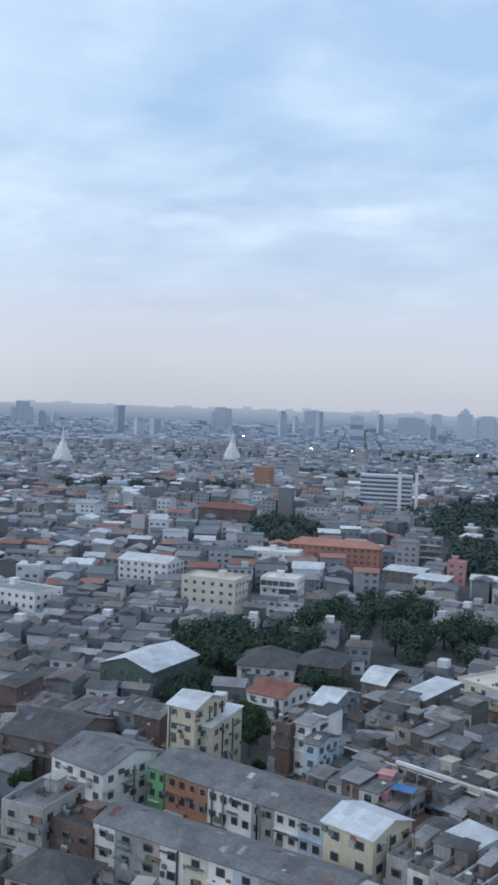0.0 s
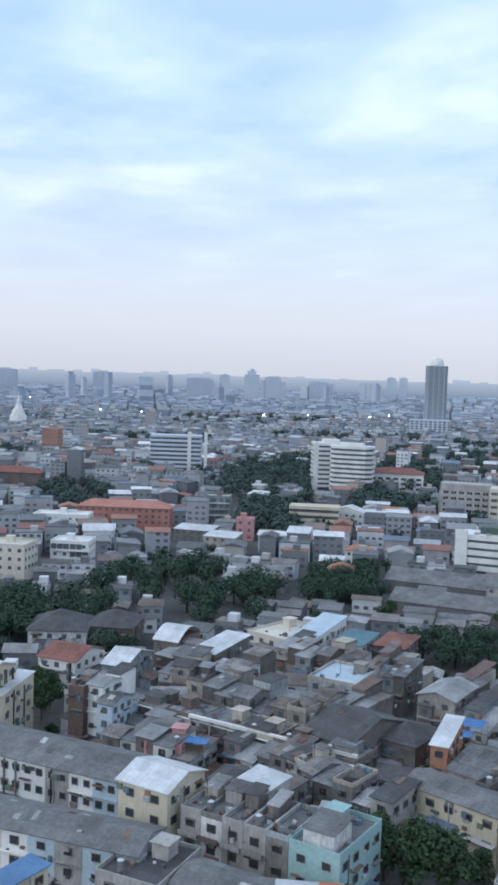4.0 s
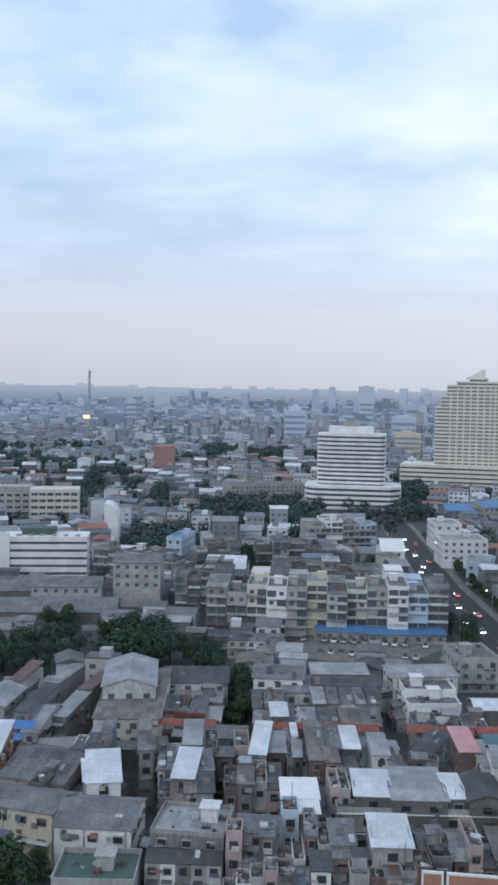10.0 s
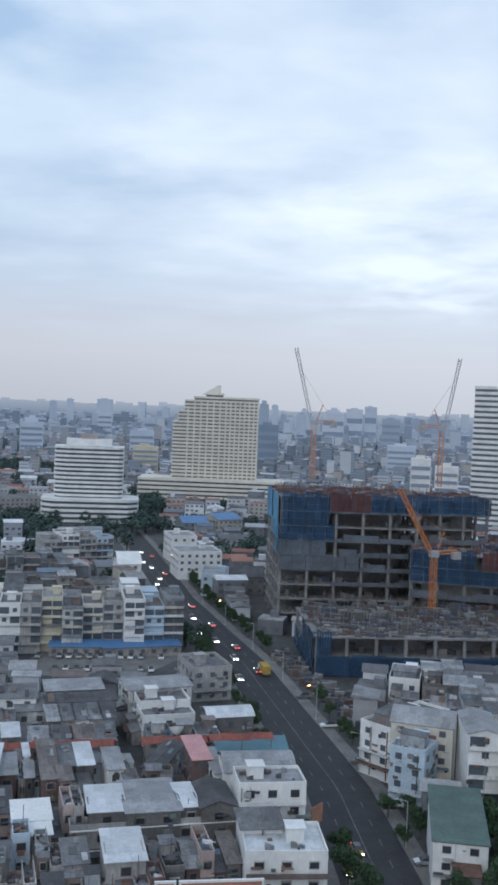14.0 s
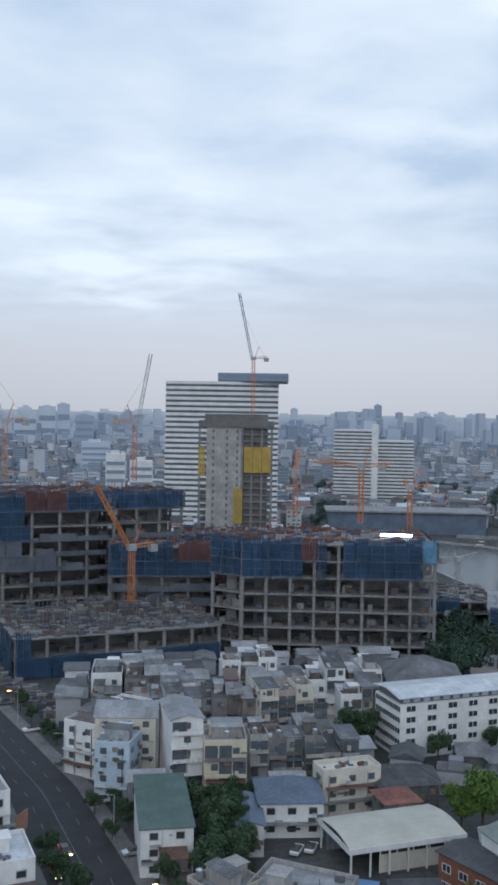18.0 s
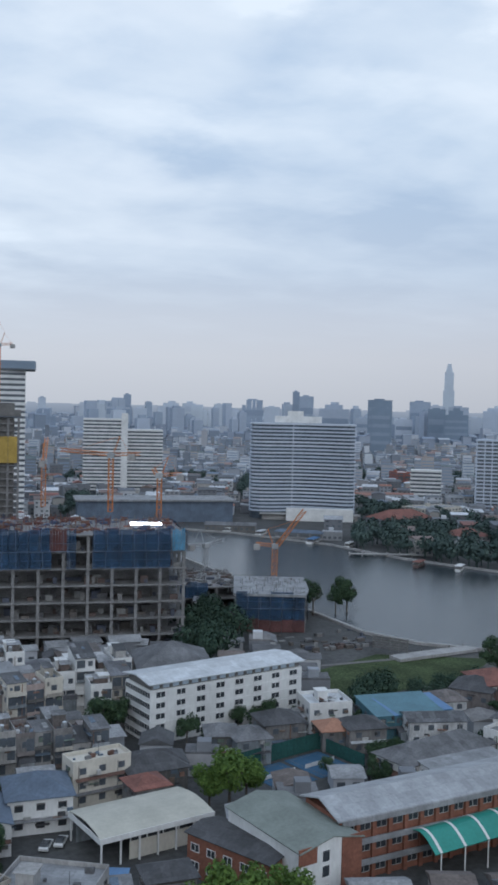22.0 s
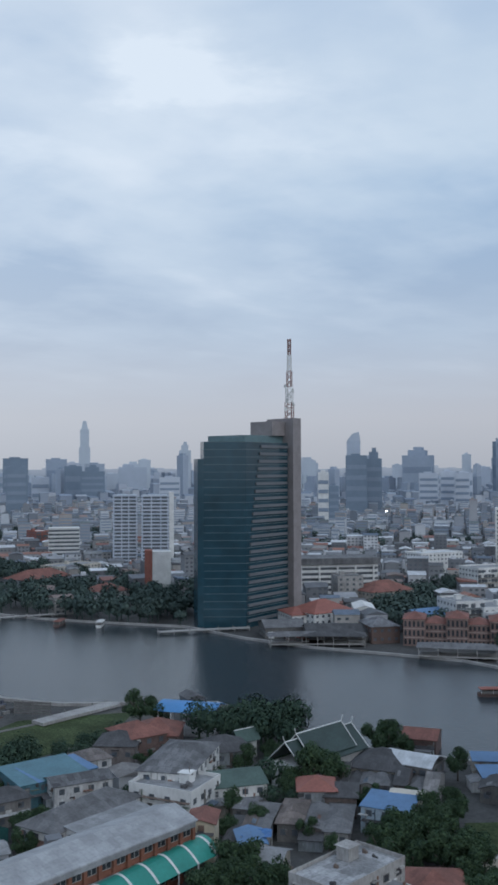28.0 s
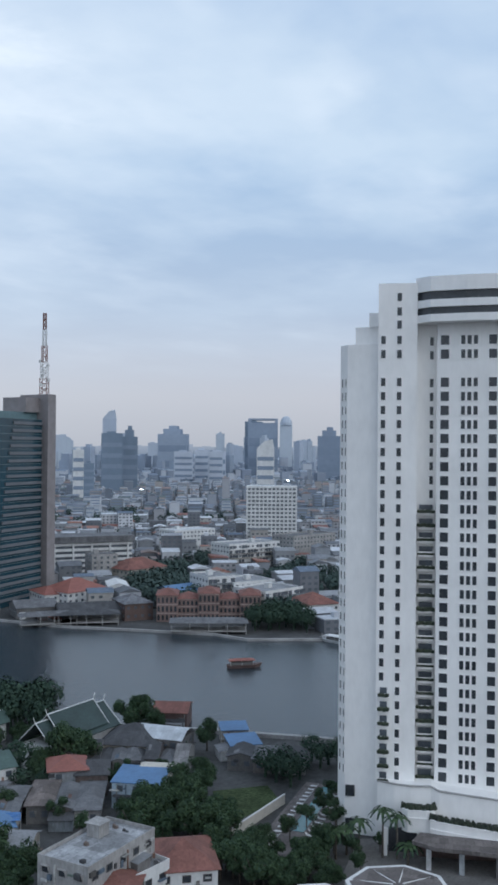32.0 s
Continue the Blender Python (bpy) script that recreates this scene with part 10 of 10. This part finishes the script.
skyline_tower(26.92, 2600, 60, 104, m_sky_tower, 'flat', 'distant city tower tinted blue-grey for haze')
skyline_tower(28.04, 2900, 45, 87, m_sky_tower, 'flat', 'distant city tower tinted blue-grey for haze')
skyline_tower(24.89, 3200, 31, 92, m_sky_tower, 'flat', 'distant city tower tinted blue-grey for haze')
skyline_tower(23.17, 3000, 72, 98, m_sky_tower, 'step', 'distant city tower tinted blue-grey for haze')
skyline_tower(19.01, 2500, 63, 98, m_sky_tower, 'flat', 'distant city tower tinted blue-grey for haze')
skyline_tower(19.53, 2600, 20, 111, m_sky_tower, 'flat', 'distant city tower tinted blue-grey for haze')
skyline_tower(25.69, 3300, 48, 75, m_sky_tower, 'flat', 'distant city tower tinted blue-grey for haze')
skyline_tower(17.27, 3000, 41, 84, m_sky_tower, 'flat', 'distant city tower tinted blue-grey for haze')
skyline_tower(43.20, 2000, 42, 66, m_sky_pale, 'flat', 'distant city tower paled for haze')
skyline_tower(39.78, 3000, 44, 69, m_sky_tower, 'flat', 'distant city tower tinted blue-grey for haze')
skyline_tower(33.35, 2600, 38, 63, m_sky_tower, 'flat', 'distant city tower tinted blue-grey for haze')
skyline_tower(19.10, 2700, 66, 98, m_sky_tower, 'flat', 'distant city tower tinted blue-grey for haze')
skyline_tower(17.59, 3000, 86, 84, m_sky_tower, 'flat', 'distant city tower tinted blue-grey for haze')
skyline_tower(20.27, 3100, 44, 74, m_sky_tower, 'flat', 'distant city tower tinted blue-grey for haze')
skyline_tower(22.11, 3000, 83, 98, m_sky_tower, 'step', 'distant city tower tinted blue-grey for haze')
skyline_tower(23.70, 3000, 82, 86, m_sky_tower, 'flat', 'distant city tower tinted blue-grey for haze')
skyline_tower(1.18, 2400, 30, 100, m_sky_pale, 'flat', 'distant city tower paled for haze')
skyline_tower(-0.98, 2600, 58, 96, m_sky_pale, 'step', 'distant city tower paled for haze')
skyline_tower(0.25, 2600, 45, 94, m_sky_pale, 'flat', 'distant city tower paled for haze')
skyline_tower(2.39, 1900, 35, 75, m_sky_tower, 'flat', 'distant city tower tinted blue-grey for haze')
skyline_tower(4.20, 900, 18, 45, m_white, 'flat', 'white slab of flats with blank end walls')
skyline_tower(5.69, 900, 21, 39, m_white, 'flat', 'white slab of flats')
skyline_tower(14.79, 2600, 60, 67, m_sky_tower, 'flat', 'distant city tower tinted blue-grey for haze')
skyline_tower(3.04, 1300, 37, 43, m_sky_pale, 'flat', 'distant city tower paled for haze')
skyline_tower(-2.48, 3000, 83, 71, m_sky_tower, 'flat', 'distant city tower tinted blue-grey for haze')
skyline_tower(-4.80, 1300, 28, 64, m_sky_dark, 'flat', 'distant dark glass city tower')
skyline_tower(-5.07, 3200, 26, 102, m_sky_tower, 'flat', 'distant city tower tinted blue-grey for haze')
skyline_tower(-4.44, 3200, 22, 99, m_sky_tower, 'flat', 'distant city tower tinted blue-grey for haze')
skyline_tower(-14.39, 2900, 47, 95, m_sky_tower, 'flat', 'distant city tower tinted blue-grey for haze')
skyline_tower(-16.38, 3200, 22, 93, m_sky_tower, 'flat', 'distant city tower tinted blue-grey for haze')
skyline_tower(-17.35, 3300, 25, 84, m_sky_tower, 'flat', 'distant city tower tinted blue-grey for haze')
skyline_tower(-14.38, 2200, 31, 64, m_sky_pale, 'flat', 'distant city tower paled for haze')
skyline_tower(-18.53, 1500, 34, 61, m_sky_pale, 'step', 'white stepped tower with a tiered top')
skyline_tower(-12.19, 1350, 33, 48, m_sky_pale, 'flat', 'distant city tower paled for haze')
skyline_tower(-11.51, 2400, 50, 51, m_sky_pale, 'flat', 'distant city tower tinted blue-grey for haze')
skyline_tower(-11.95, 1200, 31, 33, m_cream, 'flat', 'yellowish block with window bands')
skyline_tower(-39.81, 3500, 33, 92, m_sky_tower, 'flat', 'distant city tower tinted blue-grey for haze')
skyline_tower(-39.13, 3500, 30, 93, m_sky_tower, 'flat', 'distant city tower tinted blue-grey for haze')
skyline_tower(-49.57, 3300, 34, 86, m_sky_tower, 'flat', 'distant city tower tinted blue-grey for haze')
skyline_tower(-47.97, 3000, 46, 106, m_sky_tower, 'step', 'distant city tower tinted blue-grey for haze')
skyline_tower(-50.98, 3300, 92, 72, m_sky_tower, 'flat', 'distant city tower tinted blue-grey for haze')
skyline_tower(-46.68, 3300, 85, 83, m_sky_tower, 'flat', 'distant city tower tinted blue-grey for haze')
skyline_tower(-43.87, 3400, 88, 72, m_sky_tower, 'flat', 'distant city tower tinted blue-grey for haze')
skyline_tower(-40.96, 3400, 79, 72, m_sky_tower, 'flat', 'distant city tower tinted blue-grey for haze')
skyline_tower(-28.17, 2000, 18, 58, m_sky_pale, 'flat', 'distant city tower paled for haze')
skyline_tower(-27.71, 2000, 14, 58, m_sky_tower, 'flat', 'distant city tower tinted blue-grey for haze')
skyline_tower(-29.20, 1900, 43, 32, m_sky_tower, 'flat', 'distant city tower tinted blue-grey for haze')
skyline_tower(-26.38, 3300, 54, 65, m_sky_tower, 'flat', 'distant city tower tinted blue-grey for haze')
skyline_tower(-34.92, 2000, 23, 29, m_sky_pale, 'flat', 'distant city tower paled for haze')
skyline_tower(-35.47, 2000, 20, 25, m_sky_pale, 'flat', 'distant city tower paled for haze')
skyline_tower(-62.12, 3500, 75, 84, m_sky_tower, 'flat', 'distant city tower tinted blue-grey for haze')
skyline_tower(-54.17, 2300, 33, 75, m_sky_pale, 'flat', 'distant city tower paled for haze')
skyline_tower(-68.13, 900, 18, 14, m_sky_pale, 'flat', 'pale apartment slab among low houses')
skyline_tower(-56.66, 3600, 73, 83, m_sky_tower, 'flat', 'distant city tower tinted blue-grey for haze')
skyline_tower(-73.66, 3500, 77, 84, m_sky_tower, 'flat', 'distant city tower tinted blue-grey for haze')
chedi(-61.45, 1500, 51, 'slender white temple spire on a stepped base')
chedi(-71.32, 1300, 53, 'tall grey-white temple spire with tiers')
# self-lit ring stands in for the hazed city, raised to eye level
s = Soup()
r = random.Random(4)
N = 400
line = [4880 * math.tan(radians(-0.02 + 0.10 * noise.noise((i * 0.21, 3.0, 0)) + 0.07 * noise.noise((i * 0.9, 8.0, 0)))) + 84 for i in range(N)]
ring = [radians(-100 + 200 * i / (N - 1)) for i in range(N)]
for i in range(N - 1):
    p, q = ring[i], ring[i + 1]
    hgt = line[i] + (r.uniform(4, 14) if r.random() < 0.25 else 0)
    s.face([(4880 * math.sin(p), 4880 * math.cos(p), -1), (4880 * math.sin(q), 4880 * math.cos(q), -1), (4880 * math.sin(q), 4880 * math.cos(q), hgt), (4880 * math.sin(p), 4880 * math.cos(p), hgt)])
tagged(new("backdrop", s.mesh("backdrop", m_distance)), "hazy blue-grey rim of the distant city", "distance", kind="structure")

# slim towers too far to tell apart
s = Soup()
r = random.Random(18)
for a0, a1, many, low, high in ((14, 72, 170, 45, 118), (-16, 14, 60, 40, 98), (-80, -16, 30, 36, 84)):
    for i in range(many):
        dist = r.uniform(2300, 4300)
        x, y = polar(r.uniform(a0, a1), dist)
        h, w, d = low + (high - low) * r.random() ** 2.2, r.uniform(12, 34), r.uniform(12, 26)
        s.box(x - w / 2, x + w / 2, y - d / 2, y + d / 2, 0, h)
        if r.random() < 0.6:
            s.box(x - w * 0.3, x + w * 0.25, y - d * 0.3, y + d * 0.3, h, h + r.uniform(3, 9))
tagged(new("distant_towers", s.mesh("distant_towers", m_fartowers)), "pale blue-grey haze-tinted towers along the far skyline", "towers", kind="stuff")

# ---- the rest of the city ----
rng = random.Random(7)


def closed(x, y, r):
    return inside(x, y, RIVER) or near_line(x, y, ROAD, 13 + r) or near_line(x, y, NEAR_BANK, r + 5) or near_line(x, y, FAR_BANK, r + 14) or not is_free(x, y, r)


def far_house(walls, roofs, x, y, w, d, h, rot, wins):
    c, s_ = math.cos(rot), math.sin(rot)

    def at(px, py, pz):
        return (x + px * c - py * s_, y + px * s_ + py * c, pz)
    a, b = w / 2, d / 2
    walls.solid([at(-a, -b, 0), at(a, -b, 0), at(a, b, 0), at(-a, b, 0)], [at(-a, -b, h), at(a, -b, h), at(a, b, h), at(-a, b, h)])
    kind = rng.random()
    o = 0.5
    if kind < 0.55:
        rise = d * rng.uniform(0.10, 0.22)
        k = len(roofs.v)
        roofs.v.extend([at(-a - o, -b - o, h - 0.1), at(a + o, -b - o, h - 0.1), at(a + o, b + o, h - 0.1), at(-a - o, b + o, h - 0.1), at(-a - o, 0, h + rise), at(a + o, 0, h + rise)])
        for q in ((0, 1, 5, 4), (2, 3, 4, 5), (0, 4, 3), (1, 2, 5)):
            roofs.f.append(tuple(k + i for i in q))
            roofs.m.append(0)
    elif kind < 0.75:
        roofs.solid([at(-a - o, -b - o, h), at(a + o, -b - o, h), at(a + o, b + o, h), at(-a - o, b + o, h)], [at(-a - o, -b - o, h + 0.2), at(a + o, -b - o, h + 0.2), at(a + o, b + o, h + d * 0.15), at(-a - o, b + o, h + d * 0.15)])
    else:
        roofs.solid([at(-a, -b, h), at(a, -b, h), at(a, b, h), at(-a, b, h)], [at(-a, -b, h + 0.5), at(a, -b, h + 0.5), at(a, b, h + 0.5), at(-a, b, h + 0.5)])
        u, v = rng.uniform(-a * 0.5, a * 0.5), rng.uniform(-b * 0.4, b * 0.4)
        walls.solid([at(u - 1.6, v - 1.6, h), at(u + 1.6, v - 1.6, h), at(u + 1.6, v + 1.6, h), at(u - 1.6, v + 1.6, h)], [at(u - 1.6, v - 1.6, h + 2.8), at(u + 1.6, v - 1.6, h + 2.8), at(u + 1.6, v + 1.6, h + 2.8), at(u - 1.6, v + 1.6, h + 2.8)])
    if wins and h > 4 and math.hypot(x, y) > 1050:
        for f in range(int(h / 3.4)):
            z = 1.4 + f * 3.4
            wins.face([at(-a * 0.9, -b - 0.1, z), at(a * 0.9, -b - 0.1, z), at(a * 0.9, -b - 0.1, z + 1.5), at(-a * 0.9, -b - 0.1, z + 1.5)])
    elif wins:
        n = max(2, int(w / 3.2))
        for f in range(int(h / 3.0)):
            z = 1.3 + f * 3.0
            for i in range(n):
                if rng.random() < 0.12:
                    continue
                u = -a + w * (i + 0.5) / n
                wins.face([at(u - 0.9, -b - 0.05, z), at(u + 0.9, -b - 0.05, z), at(u + 0.9, -b - 0.05, z + 1.3), at(u - 0.9, -b - 0.05, z + 1.3)])


def city_block(r0, r1, a0, a1, step, rot, glazed, heights, mats):
    walls, roofs, wins = Soup(), Soup(), Soup()
    c, s_ = math.cos(radians(rot)), math.sin(radians(rot))
    n = int(r1 / step) + 1
    for i in range(-n, n + 1):
        for j in range(-n, n + 1):
            u, v = i * step * 1.25, j * step
            if j % 4 == 0 and rng.random() < 0.75:
                continue
            x, y = u * c - v * s_ + rng.uniform(-2, 2), u * s_ + v * c + rng.uniform(-2, 2)
            r, a = math.hypot(x, y), math.degrees(math.atan2(x, y))
            if not (r0 <= r < r1 and a0 <= a < a1) or rng.random() < 0.10:
                continue
            w, d = step * rng.uniform(0.8, 1.2), step * rng.uniform(0.62, 0.95)
            if r > 1050:
                w, d = step * rng.uniform(0.45, 1.05), step * rng.uniform(0.4, 0.85)
            if closed(x, y, max(w, d) * 0.5):
                continue
            h = rng.choice(heights) * rng.uniform(0.85, 1.15)
            if r > 480 and rng.random() < 0.03:
                h *= 1.8
            far_house(walls, roofs, x, y, w, d, h, radians(rot) + (math.pi / 2 if rng.random() < 0.25 else 0) + rng.uniform(-0.06, 0.06), wins if glazed else None)
    for soup, nm, mat, label in ((walls, "city_house_walls", mats[0], "pale haze-tinted plaster walls of crowded low city houses"), (roofs, "city_house_roofs", mats[1], "grey and rusty sheet roofs of crowded city houses"), (wins, "city_house_windows", m_farglass if glazed is True else m_slot, "small dark windows of crowded city houses")):
        if soup.f:
            tagged(new(nm, soup.mesh(nm, mat)), label, "houses", kind="stuff")


# each farther ring takes a bluer palette, painting haze into the colour
for a0, a1, rot in ((-84, -52, 50), (-52, -30, 32), (-30, -6, 14), (-6, 20, -6), (20, 45, -24), (45, 84, -50)):
    city_block(150, 420, a0, a1, 8.5, rot, True, (4, 5, 6, 6, 7), (m_farwall, m_lowroof))
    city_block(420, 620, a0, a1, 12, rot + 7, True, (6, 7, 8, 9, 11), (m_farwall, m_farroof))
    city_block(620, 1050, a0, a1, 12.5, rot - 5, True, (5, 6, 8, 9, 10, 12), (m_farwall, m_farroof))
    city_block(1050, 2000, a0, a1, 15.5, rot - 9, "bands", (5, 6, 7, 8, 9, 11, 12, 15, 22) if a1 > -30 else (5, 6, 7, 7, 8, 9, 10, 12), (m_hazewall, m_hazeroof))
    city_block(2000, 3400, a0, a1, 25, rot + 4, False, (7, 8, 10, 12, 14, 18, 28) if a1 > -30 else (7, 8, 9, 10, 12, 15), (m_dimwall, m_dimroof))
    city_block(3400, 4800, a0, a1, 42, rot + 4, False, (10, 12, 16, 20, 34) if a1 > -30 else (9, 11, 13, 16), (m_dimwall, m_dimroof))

tagged(new("tree_belts", NEARWOODS.mesh("tree_belts", m_belt)), "dense dark green trees between the houses", "woods", kind="stuff")
tagged(new("far_woods", WOODS.mesh("far_woods", m_woods)), "dark green tree belts, haze-blued, between the distant houses", "woods", kind="stuff")
